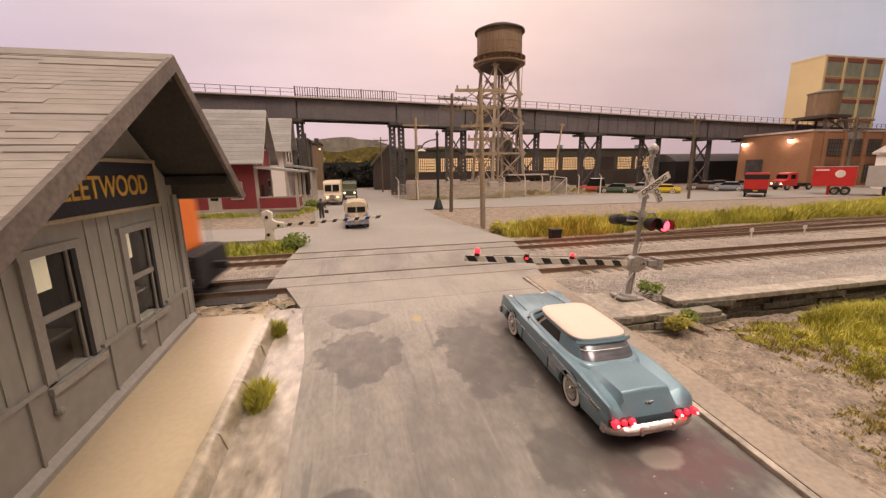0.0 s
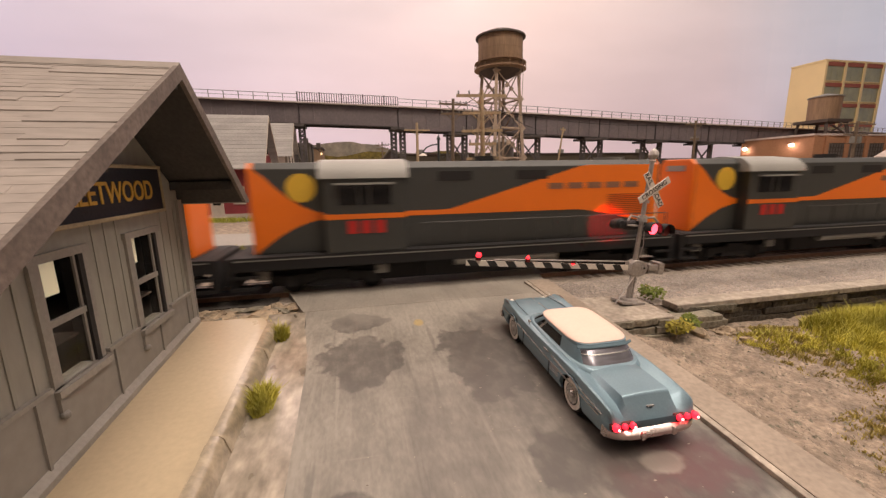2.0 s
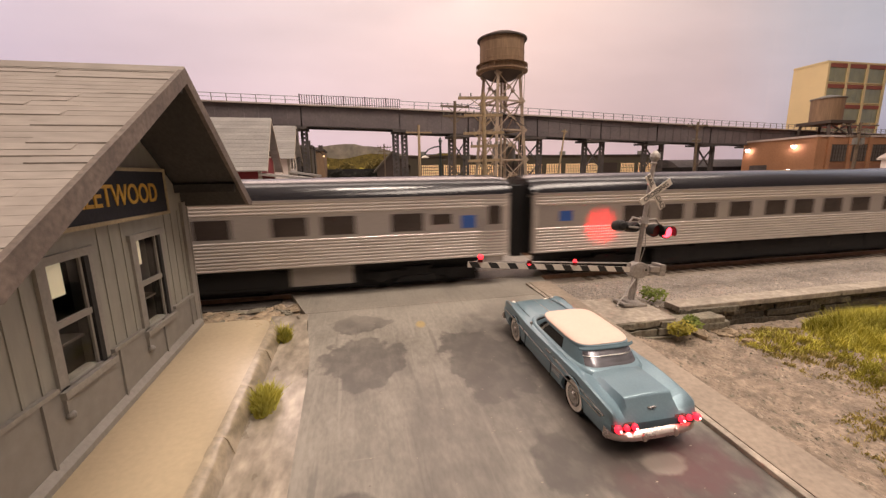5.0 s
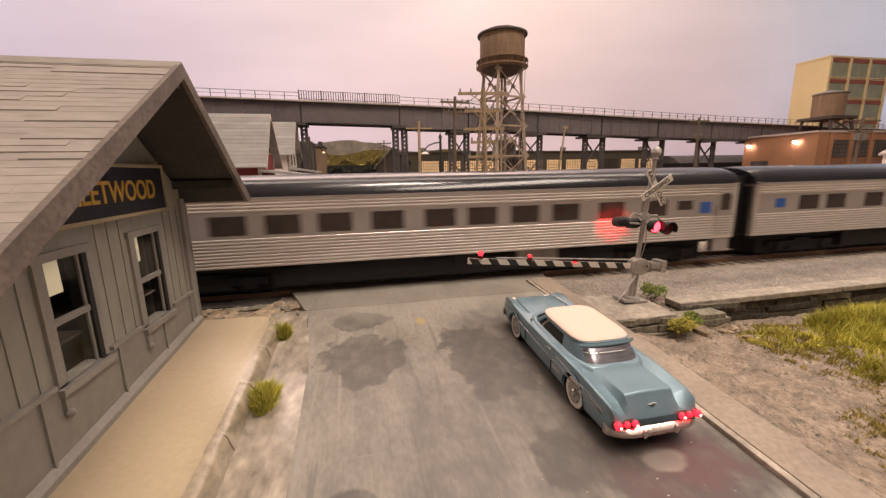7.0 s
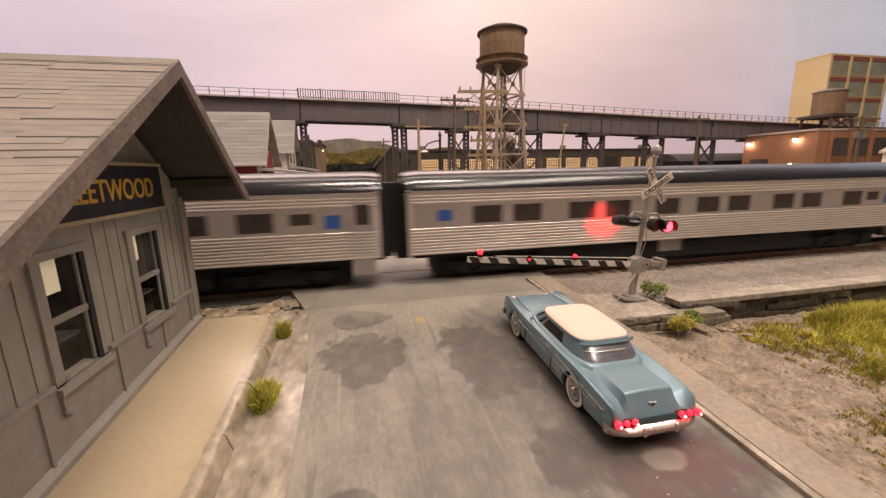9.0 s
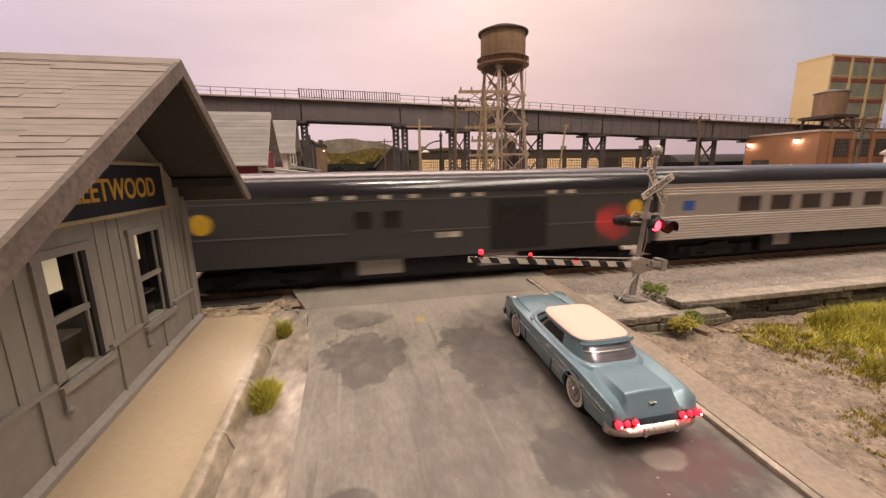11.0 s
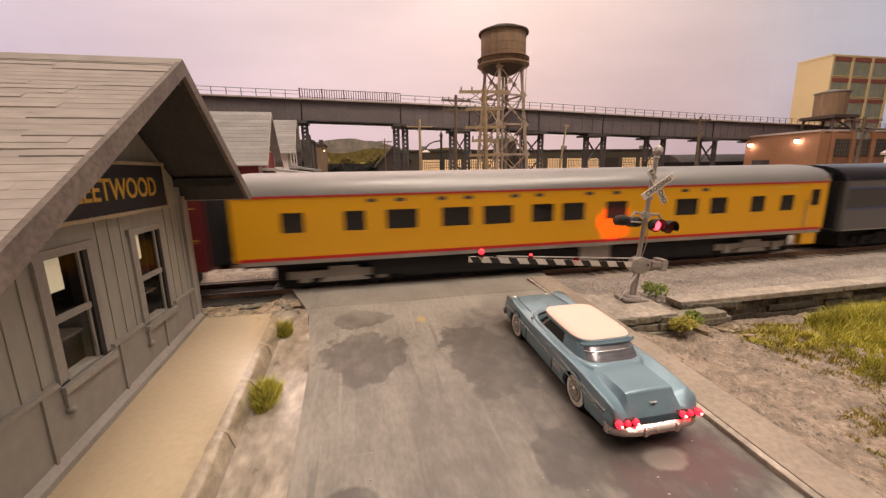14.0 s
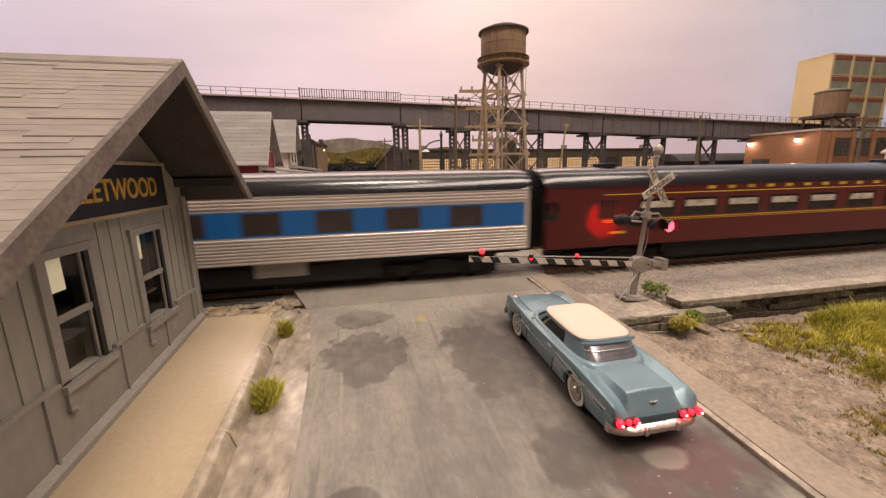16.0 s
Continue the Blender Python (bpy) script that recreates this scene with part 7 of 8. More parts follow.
def wire(a, b, sag, label="thin dark wire between poles"):
    pts = []
    for k in range(13):
        u = k / 12
        pts.append((a[0] + (b[0] - a[0]) * u, a[1] + (b[1] - a[1]) * u, a[2] + (b[2] - a[2]) * u - sag * 4 * u * (1 - u)))
    tagged(part("wire", G().tube(pts, 0.025, 4), BLACK), label, "wire", "wires")


def build_poles():
    utility_pole(9.0, 27.0, 9.9, "tan wooden utility pole with many cluttered crossarms", ((0.35, 3.6), (1.5, 2.8), (2.7, 3.0), (3.6, 2.0), (4.6, 2.4)), -1.5, 0.21, POLE)
    utility_pole(9.2, 37.8, 11.3, "brown wooden utility pole with crossarms", ((0.5, 2.8), (1.4, 2.4)), 1, 0.2, POLE_DARK)
    utility_pole(8.4, 54.6, 11.2, "tan wooden utility pole beside the fence", ((1.0, 3.6),), 0, 0.24, POLE)
    utility_pole(41.5, 41.7, 10.2, "brown wooden utility pole in the yard", ((0.4, 3.0), (2.2, 1.2)), -2, 0.17, POLE_DARK)
    utility_pole(29.9, 56.0, 11.0, "leaning tan wooden utility pole", ((0.3, 0.9),), 7, 0.17, POLE)
    utility_pole(5.0, 76.6, 10.4, "distant dark utility pole on the street", ((0.6, 2.6), (1.3, 2.2)), 0, 0.16, POLE_DARK)
    utility_pole(77.0, 47.5, 11.3, "weathered pole with transformers by the brick factory", ((0.4, 7.5), (2.0, 5.0)), 0, 0.3, POLE_DARK, True)
    wire((8.6, 27, 9.6), (9.6, 37.8, 10.9), 0.4), wire((10.0, 27, 9.6), (10.4, 37.8, 10.9), 0.5)
    wire((5.0, 76.6, 9.9), (7.3, 54.6, 10.3), 0.9), wire((9.4, 37.8, 10.9), (41.5, 41.7, 9.8), 1.0)
    wire((10, 27, 8.6), (30.5, 56, 10.6), 0.8), wire((41, 41.7, 9.7), (77, 47.5, 10.6), 1.0)
    t = thing("street_lamp", spot(8.45, 40.5, 0), "dark green iron street lamp with a curved arm", "street lamp")
    IRON_GREEN = mat("dark_green_iron", (0.02, 0.03, 0.028), 0.5, vary=0.2)
    part("post", G().cyl((0, 0, 0), (0, 0, 7.7), 0.15, 0.12, 12), IRON_GREEN, t, smooth=True)
    part("base", G().lathe([(0.55, 0), (0.52, 0.2), (0.3, 0.9), (0.16, 1.2)], (0, 0, 0), 10), IRON_GREEN, t)
    part("finial", G().lathe([(0.14, 0), (0.22, 0.1), (0.12, 0.3), (0.01, 0.6)], (0, 0, 7.6), 10), IRON_GREEN, t)
    part("arm", G().tube([(0, 0, 7.2), (-0.7, 0, 7.1), (-1.3, 0, 6.85), (-1.6, 0, 6.5), (-1.65, 0, 6.25)], 0.07, 8).tube([(0, 0, 6.3), (-1.55, 0, 6.35)], 0.045, 6), IRON_GREEN, t)
    part("shade", G().lathe([(0.45, 0), (0.4, 0.08), (0.1, 0.25)], (-1.65, 0, 6.02), 14), WHITE, t, "white enamel lamp shade")
    part("guy_loop", G().tube([(0.2, 0, 6.1), (0.5, 0, 6.3), (0.6, 0, 6.0), (0.3, 0, 5.7)], 0.03, 5), IRON_GREEN, t)
    t = thing("building_lamp", spot(-7.6, 74, 0), "glowing lamp on a gooseneck arm", "lamp")
    part("post", G().cyl((0, 0, -0.1), (0, 0, 9.6), 0.1, 0.1, 8).tube([(0, 0, 9.2), (0.9, 0, 8.8), (1.6, 0, 8.2)], 0.06, 6), BLACK, t)
    part("bulb", G().ball((1.6, 0, 8.0), 0.16, 6), STREET_GLOW, t, "glowing bulb")


# ---- the viaduct ----
NODES = [(-62, 73, 18.6), (-40, 68.2, 16.5), (-22, 65.9, 15.45), (-7.9, 64.6, 14.9), (6.7, 64.2, 14.5), (30.8, 66.3, 14.15), (64, 69.3, 13.35), (100, 74, 13.05), (160, 82, 12.6)]


def on_viaduct(x):
    for a, b in zip(NODES, NODES[1:]):
        if a[0] <= x <= b[0]:
            u = (x - a[0]) / (b[0] - a[0])
            return Vector([a[i] + (b[i] - a[i]) * u for i in range(3)])


def build_viaduct():
    v = thing("viaduct", spot(0, 0, 0), "dark steel girder railway viaduct on lattice bents", "viaduct", kind="structure")
    cuts = [-62, -40, -22, -7.9, 6.7, 18, 30.8, 44, 57, 71, 86, 100, 130, 160]
    for x0, x1 in zip(cuts, cuts[1:]):
        a, b = on_viaduct(x0), on_viaduct(x1)
        d = (b - a).normalized()
        big = x0 == -7.9
        depth = 2.8 if x0 < 6 else 3.25
        for side in (-1.6, 1.6):
            off = Vector((0, side, 0))
            g = G().beam(a + off + Vector((0.06, 0, -depth / 2 - 0.3)), b + off + Vector((-0.06, 0, -depth / 2 - 0.3)), 0.12, depth)
            gd = part("girder", g, IRON_BROWN, v, "grey brown plate girder")
            fl = G()
            for dz in (-0.32, -depth - 0.28):
                fl.beam(a + off + Vector((0.06, 0, dz)), b + off + Vector((-0.06, 0, dz)), 0.55, 0.12)
            part("flange", fl, IRON, gd)
            n = max(3, int((b - a).length / 1.9))
            if side < 0:
                for k in range(n + 1):
                    p = a + (b - a) * (k / n) + off
                    part("stiffener", G().box(p.x - 0.06, p.x + 0.06, p.y - 0.16, p.y - 0.04, p.z - depth - 0.25, p.z - 0.35), IRON_BROWN, gd)
        part("deck", G().beam(a + Vector((0, 0, -0.12)), b + Vector((0, 0, -0.12)), 4.6, 0.2), DECK_EDGE, v, "pale grey deck edge")
        r = part("railing", G().beam(a + Vector((0, -2.2, 1.0 if not big else 1.25)), b + Vector((0, -2.2, 1.0 if not big else 1.25)), 0.07), RAILING_DARK if big else RAILING, v, "plum dark picket railing" if big else "thin grey pipe railing")
        if not big:
            part("middle_rail", G().beam(a + Vector((0, -2.2, 0.5)), b + Vector((0, -2.2, 0.5)), 0.05), RAILING, r)
        else:
            part("lower_rail", G().beam(a + Vector((0, -2.2, 0.15)), b + Vector((0, -2.2, 0.15)), 0.07), RAILING_DARK, r)
        n = max(3, int((b - a).length / (0.34 if big else 1.9)))
        me = mesh_of("picket", G().box(-0.05, 0.05, -0.05, 0.05, 0, 1.25 if big else 1.0), RAILING_DARK if big else RAILING)
        fat = mesh_of("picket", G().box(-0.09, 0.09, -0.09, 0.09, 0, 1.4), RAILING_DARK)
        for k in range(n + 1):
            p = a + (b - a) * (k / n) + Vector((0, -2.2, -0.05))
            piece("picket" if big else "railing_post", fat if big and k % 9 == 0 else me, r, spot(p.x, p.y, p.z))
    for x, gap in ((-40, 2), (-8.5, 1.4), (6.7, 1.4), (16.6, 2.6), (30, 3.4), (43.2, 3.6), (57.2, 3.8), (71, 3.8), (86, 3.8), (104, 3.8), (130, 3.8)):
        c = on_viaduct(x)
        zb, zt = lot_height(x, c.y) - 0.1, c.z - (3.2 if x < 7 else 3.7)
        bt = part("bent", G().box(x - gap / 2 - 0.5, x + gap / 2 + 0.5, c.y - 2.0, c.y + 2.0, zt - 0.3, zt + 0.05), IRON, v, "dark lattice steel bent")
        for sy in (-0.6,):
            for sx in (-1, 1):
                lx = x + sx * gap / 2
                for e in (-0.36, 0.36):
                    part("leg_angle", G().beam((lx + e, c.y + sy, zb), (lx + e, c.y + sy, zt - 0.2), 0.32, 0.32), IRON, bt)
                g = G()
                n = max(4, int((zt - zb) / 0.62))
                for k in range(n):
                    z0, z1 = zb + (zt - zb) * k / n, zb + (zt - zb) * (k + 1) / n
                    s = 1 if k % 2 else -1
                    g.beam((lx - 0.3 * s, c.y + sy - 0.08, z0), (lx + 0.3 * s, c.y + sy - 0.08, z1), 0.06, 0.2)
                    g.beam((lx + 0.3 * s, c.y + sy - 0.14, z0), (lx - 0.3 * s, c.y + sy - 0.14, z1), 0.05, 0.2)
                tagged(part("leg_lacing", g, IRON, bt), kind="stuff")
                part("footing", G().box(lx - 0.6, lx + 0.6, c.y + sy - 0.6, c.y + sy + 0.6, zb - 0.5, zb + 0.35), DECK_EDGE, bt)
            if gap > 2:
                n = 2
                for k in range(n):
                    z0, z1 = zb + 0.4 + (zt - zb - 1) * k / n, zb + 0.4 + (zt - zb - 1) * (k + 1) / n
                    part("brace", G().beam((x - gap / 2, c.y + sy, z0), (x + gap / 2, c.y + sy, z1), 0.32, 0.18), IRON, bt)
                    part("brace", G().beam((x + gap / 2, c.y + sy, z0), (x - gap / 2, c.y + sy, z1), 0.32, 0.18), IRON, bt)


def build_water_tower():
    t = thing("water_tower", spot(23.0, 61.6, 1.9), "tall brown water tower on a braced steel frame", "water tower")
    zt = 18.2
    tank = part("tank", G().lathe([(3.3, zt - 0.3), (3.45, zt + 0.1), (3.45, zt + 4.6)], (0, 0, 0), 36), TANK_WOOD, t, "brown vertical stave tank", smooth=True)
    for z in (zt + 0.6, zt + 1.6, zt + 2.7, zt + 3.9):
        part("hoop", G().lathe([(3.455, z - 0.04), (3.49, z), (3.455, z + 0.04)], (0, 0, 0), 36), TANK_WOOD, tank)
    part("roof", G().lathe([(3.85, zt + 4.5), (3.85, zt + 4.72), (2.4, zt + 5.35), (0.6, zt + 5.75), (0.1, zt + 5.8)], (0, 0, 0), 36), TANK_TOP, t, "dark shallow conical roof", smooth=True)
    part("hemispherical_bottom", G().lathe([(0.5, zt - 1.5), (1.8, zt - 1.2), (2.9, zt - 0.6), (3.35, zt - 0.2)], (0, 0, 0), 28), TANK_TOP, t, smooth=True)
    part("walkway", G().lathe([(3.3, zt - 0.1), (4.05, zt - 0.1), (4.05, zt + 0.05), (3.3, zt + 0.05)], (0, 0, 0), 36), TANK_WOOD, t)
    rl = part("walkway_railing", G().lathe([(4.0, zt + 0.85), (4.04, zt + 0.88), (4.0, zt + 0.91)], (0, 0, 0), 36), TANK_WOOD, t)
    me = mesh_of("railing_post", G().box(-0.03, 0.03, -0.03, 0.03, 0, 0.85), TANK_WOOD)
    for k in range(20):
        a = 2 * math.pi * k / 20
        piece("railing_post", me, rl, spot(4.0 * math.cos(a), 4.0 * math.sin(a), zt + 0.05))
    corner = lambda k, z: Vector(((4.3 - 1.5 * z / zt) * math.cos(math.pi / 4 + k * math.pi / 2 + 0.25) * 1.0, (4.3 - 1.5 * z / zt) * math.sin(math.pi / 4 + k * math.pi / 2 + 0.25), z))
    levels = [0, 4.6, 9.2, 13.6, zt - 0.6]
    for k in range(4):
        part("leg", G().beam(corner(k, -0.3), corner(k, zt - 0.2), 0.42, 0.42), TOWER_STEEL, t)
        part("footing", G().box(corner(k, 0).x - 0.7, corner(k, 0).x + 0.7, corner(k, 0).y - 0.7, corner(k, 0).y + 0.7, -0.6, 0.3), DECK_EDGE, t)
        for z0, z1 in zip(levels, levels[1:]):
            part("brace", G().beam(corner(k, z0), corner(k + 1, z1), 0.13), TOWER_STEEL, t)
            part("brace", G().beam(corner(k + 1, z0), corner(k, z1), 0.13), TOWER_STEEL, t)
            part("strut", G().beam(corner(k, z1), corner(k + 1, z1), 0.24), TOWER_STEEL, t)
            mid = (corner(k, z0) + corner(k + 1, z1)) / 2
            part("gusset", G().cyl(mid - Vector((0, 0.05, 0)), mid + Vector((0, 0.05, 0)), 0.42, 0.42, 4), TOWER_STEEL, t)
            part("corner_gusset", G().cyl(corner(k, z1) - Vector((0, 0.25, 0)), corner(k, z1) + Vector((0, 0.25, 0)), 0.62, 0.62, 4), TOWER_STEEL, t)
    part("riser_pipe", G().cyl((0, 0, -0.3), (0, 0, zt - 1.3), 0.2, 0.2, 12), TOWER_STEEL, t, smooth=True)
    part("ladder", G().beam((2.2, -2.0, 0), (2.4, -2.6, zt), 0.06).beam((2.6, -2.0, 0), (2.8, -2.6, zt), 0.06), TOWER_STEEL, t)
    s = thing("small_water_tank", spot(27.5, 72, 1.6), "small grey steel tank on short legs", "water tank")
    part("tank", G().lathe([(2.2, 5.2), (2.2, 8.2), (0.2, 9.2)], (0, 0, 0), 24), TANK_GREY, s, smooth=True)
    for k in range(4):
        a = math.pi / 4 + k * math.pi / 2
        part("leg", G().beam((1.9 * math.cos(a), 1.9 * math.sin(a), -0.2), (1.9 * math.cos(a), 1.9 * math.sin(a), 5.3), 0.3), IRON, s)


def build_fence():
    f = thing("chain_link_fence", spot(0, 0, 0), "sagging chain link fence with pale posts", "fence")
    pts = [(6.0, 57.4), (8.3, 53.4), (12.6, 52.6), (17, 52.4), (21, 53.6), (25, 55), (28.4, 56.2)]
    rnd = random.Random(2)
    for (x0, y0), (x1, y1) in zip(pts, pts[1:]):
        part("rail", G().cyl((x0, y0, 2.1), (x1, y1, 2.1 + rnd.uniform(-.1, .1)), 0.05, 0.05, 6), CHAINLINK, f)
        n = int(math.hypot(x1 - x0, y1 - y0) / 0.3)
        g = G()
        for k in range(n):
            for s in (0, 1):
                u0, u1 = k / n, min(1, max(0, (k + (7 if s else -7)) / n))
                g.beam((x0 + (x1 - x0) * u0, y0 + (y1 - y0) * u0, 0), (x0 + (x1 - x0) * u1, y0 + (y1 - y0) * u1, 2.1 * min(1, abs(u1 - u0) * n / 7)), 0.03)
        tagged(part("wire_mesh", g, CHAINLINK, f), kind="stuff")
    for x, y in pts + [(34, 55), (37.5, 54.6)]:
        part("post", G().cyl((x, y, -0.1), (x + rnd.uniform(-.15, .15), y, 2.75), 0.09, 0.08, 8).cyl((x, y, 2.7), (x - 0.35, y - 0.1, 3.1), 0.05, 0.05, 6), WHITE, f)
    g = thing("fence_gate", spot(29.6, 56.0, 0, -50), "open white framed chain link gate", "gate")
    part("gate_frame", G().tube([(0, 0, 0.1), (0, 0, 2.9), (2.6, 0, 2.6), (2.6, 0, 0.1), (0, 0, 0.1), (2.6, 0, 2.6)], 0.07, 6), WHITE, g)
    m = G()
    for k in range(26):
        m.beam((k * 0.1, 0, 0.1), (min(2.6, k * 0.1 + 1.3), 0, 2.4), 0.03).beam((k * 0.1, 0, 0.1), (max(0, k * 0.1 - 1.3), 0, 2.4), 0.03)
    tagged(part("wire_mesh", m, CHAINLINK, g), kind="stuff")
    h = thing("yard_shed", spot(27.5, 60.5, 0.6, -10), "low grey yard shed with small windows", "shed")
    part("wall", G().box(-3, 3, -1.5, 1.5, -0.8, 2.4), OLIVE_WALL, h)
    part("roof", G().box(-3.3, 3.3, -1.9, 1.8, 2.4, 2.6), DECK_EDGE, h)
    for x in (0.6, 1.7):
        part("window", G().box(x - 0.4, x + 0.4, -1.54, -1.48, 1.0, 1.9), GLASS_DARK, h)


# ---- houses ----
def clapboard(parent, x0, x1, y, z0, z1, material, axis_="x", step=0.26):
    me = None
    z = z0
    L = x1 - x0
    prof = [(0, 0), (-0.06, 0.0), (-0.015, step), (0, step)]
    g = G().prism(prof, "x", 0, L) if axis_ == "x" else G().prism([(-p[0], p[1]) for p in prof], "y", 0, L)
    me = mesh_of("clapboard", g, material, recalc=True)
    while z < z1 - 0.1:
        piece("clapboard", me, parent, spot(x0, y, z) if axis_ == "x" else spot(y, x0, z))
        z += step


def house(name, m, L, W, he, hr, siding, label, roofm=None, step=0.26):
    """Ridge along x; local origin at the street-side front corner, x negative into the block."""
    h = thing(name, m, label, "house")
    part("body", G().box(-L, 0, 0, W, -0.2, he).prism([(0, he), (W, he), (W / 2, hr)], "x", -L, 0), siding, h, recalc=True)
    clapboard(h, -L, 0, -0.002, 0.5, he, siding, "x", step)
    clapboard(h, 0, W, 0.002, 0.5, he, siding, "y", step)
    part("foundation", G().box(-L - 0.05, 0.07, -0.07, W + 0.05, -0.3, 0.5), HOUSE_TRIM, h)
    for x, y in ((0, 0), (0, W), (-L, 0)):
        part("corner_board", G().box(x - 0.22, x + 0.09, y - 0.09, y + 0.22, 0.45, he), HOUSE_TRIM, h)
    rr = roofm or HOUSE_ROOF
    ov = 0.9
    k = (hr - he) / (W / 2)
    for side in (0, 1):
        n = 14
        for q in range(n):
            a0, a1 = (W / 2 + ov) * q / n, (W / 2 + ov) * (q + 1) / n + 0.05
            y0, y1 = W / 2 + (-a0 if side == 0 else a0), W / 2 + (-a1 if side == 0 else a1)
            part("shingle_course", G().prism([(y0, hr + 0.16 - a0 * k), (y1, hr + 0.2 - a1 * k), (y1, hr + 0.08 - a1 * k), (y0, hr + 0.06 - a0 * k)], "x", -L - 0.6, 0.85), rr, h, recalc=True)
        ye = W / 2 + (-(W / 2 + ov) if side == 0 else W / 2 + ov)
        part("bargeboard", G().prism([(W / 2, hr + 0.1), (ye, hr + 0.1 - (W / 2 + ov) * k), (ye, hr - 0.15 - (W / 2 + ov) * k), (W / 2, hr - 0.15)], "x", 0.8, 0.9), HOUSE_TRIM, h, recalc=True)
    return h


def house_window(h, x, y, z0, z1, w, axis_="x"):
    if axis_ == "x":
        f = part("window", G().box(x - w / 2 - 0.14, x + w / 2 + 0.14, y - 0.14, y, z0 - 0.15, z1 + 0.15), HOUSE_TRIM, h)
        part("pane", G().box(x - w / 2, x + w / 2, y - 0.155, y - 0.13, z0, (z0 + z1) / 2 - 0.04), GLASS_DARK, f)
        part("pane", G().box(x - w / 2, x + w / 2, y - 0.155, y - 0.13, (z0 + z1) / 2 + 0.04, z1), GLASS_DARK, f)
    else:
        f = part("window", G().box(x, x + 0.14, y - w / 2 - 0.14, y + w / 2 + 0.14, z0 - 0.15, z1 + 0.15), HOUSE_TRIM, h)
        part("pane", G().box(x + 0.13, x + 0.155, y - w / 2, y + w / 2, z0, (z0 + z1) / 2 - 0.04), GLASS_DARK, f)
        part("pane", G().box(x + 0.13, x + 0.155, y - w / 2, y + w / 2, (z0 + z1) / 2 + 0.04, z1), GLASS_DARK, f)


def build_houses():
    h = house("red_house", spot(-9.75, 42.7, 0), 13.5, 6.4, 6.1, 10.4, RED_SIDING, "dark red clapboard house with grey shingled roof")
    house_window(h, -2.0, 0, 1.6, 3.1, 0.9), house_window(h, -7.5, 0, 1.6, 3.1, 0.9)
    house_window(h, 0, 2.0, 6.6, 8.0, 0.8, "y"), house_window(h, 0, 4.4, 6.6, 8.0, 0.8, "y"), house_window(h, 0, 4.8, 1.5, 3.2, 0.9, "y")
    part("side_door", G().box(-4.7, -3.5, -0.12, 0, 0.2, 2.9), HOUSE_TRIM, h, "pale side door")
    part("door_pane", G().box(-4.45, -3.75, -0.14, -0.1, 1.4, 2.6), GLASS_DARK, h)
    part("door_step", G().box(-4.9, -3.3, -1.0, 0, -0.1, 0.25), DECK_EDGE, h)
    part("front_door", G().box(0, 0.1, 1.2, 2.2, 0.5, 2.8), DARK_WOOD, h)
    p = part("porch_floor", G().box(0.1, 3.9, -0.4, 6.0, 0.3, 0.5).box(0.2, 3.8, -0.3, 5.9, -0.2, 0.3), HOUSE_TRIM, h, "grey porch floor")
    part("porch_roof", G().prism([(0.0, 4.75), (4.3, 4.25), (4.3, 4.05), (0.0, 4.5)], "y", -0.8, 6.5), HOUSE_ROOF, h, "grey porch roof", recalc=True)
    part("porch_wall", G().box(0.1, 3.85, -0.35, -0.2, 0.5, 1.55), RED_SIDING, h)
    part("porch_wall", G().box(3.7, 3.85, -0.2, 2.2, 0.5, 1.55), RED_SIDING, h)
    clapboard(h, 0.1, 3.85, -0.352, 0.5, 1.5, RED_SIDING)
    part("porch_rail", G().box(0.05, 3.95, -0.42, -0.15, 1.55, 1.68).box(3.65, 3.92, -0.2, 2.2, 1.55, 1.68), HOUSE_TRIM, h)
    for x, y in ((3.75, -0.28), (3.75, 2.3), (3.75, 5.8)):
        part("porch_post", G().box(x - 0.13, x + 0.13, y - 0.13, y + 0.13, 0.3, 4.2), HOUSE_TRIM, h)
    part("porch_steps", G().box(3.9, 4.6, 2.4, 4.0, -0.1, 0.3).box(4.6, 5.2, 2.4, 4.0, -0.1, 0.12), HOUSE_TRIM, h)
    t = thing("porch_chair", spot(-8.6, 43.6, 0.5), "small brown porch chair", "chair")
    part("seat", G().box(-0.3, 0.3, -0.3, 0.3, 0.4, 0.46), POLE_DARK, t)
    part("backrest", G().box(-0.3, -0.24, -0.3, 0.3, 0.46, 1.1), POLE_DARK, t)
    for x in (-0.26, 0.26):
        for y in (-0.26, 0.26):
            part("leg", G().box(x - 0.03, x + 0.03, y - 0.03, y + 0.03, 0, 0.4), POLE_DARK, t)
    w = house("white_house", spot(-9.3, 57.5, 0), 9, 6.0, 7.8, 11.4, PALE_SIDING, "pale white clapboard house with grey roof", step=0.4)
    house_window(w, 0, 1.6, 5.6, 7.2, 0.9, "y"), house_window(w, 0, 4.0, 5.6, 7.2, 0.9, "y"), house_window(w, -2.5, 0, 5.2, 6.8, 0.9), house_window(w, -2.5, 0, 1.6, 3.2, .9)
    part("porch_roof", G().prism([(0.0, 5.2), (3.6, 4.6), (3.6, 4.35), (0.0, 4.9)], "y", -0.6, 6.2), HOUSE_ROOF, w, recalc=True)
    part("porch_floor", G().box(0.1, 3.3, -0.3, 5.9, -0.2, 0.6), HOUSE_TRIM, w)
    for y in (-0.2, 1.8, 3.8, 5.7):
        part("porch_post", G().box(3.1, 3.35, y - 0.12, y + 0.12, 0.6, 4.5), HOUSE_TRIM, w)
    part("porch_screen", G().box(2.9, 3.0, 0, 5.6, 0.6, 1.6), HOUSE_TRIM, w)
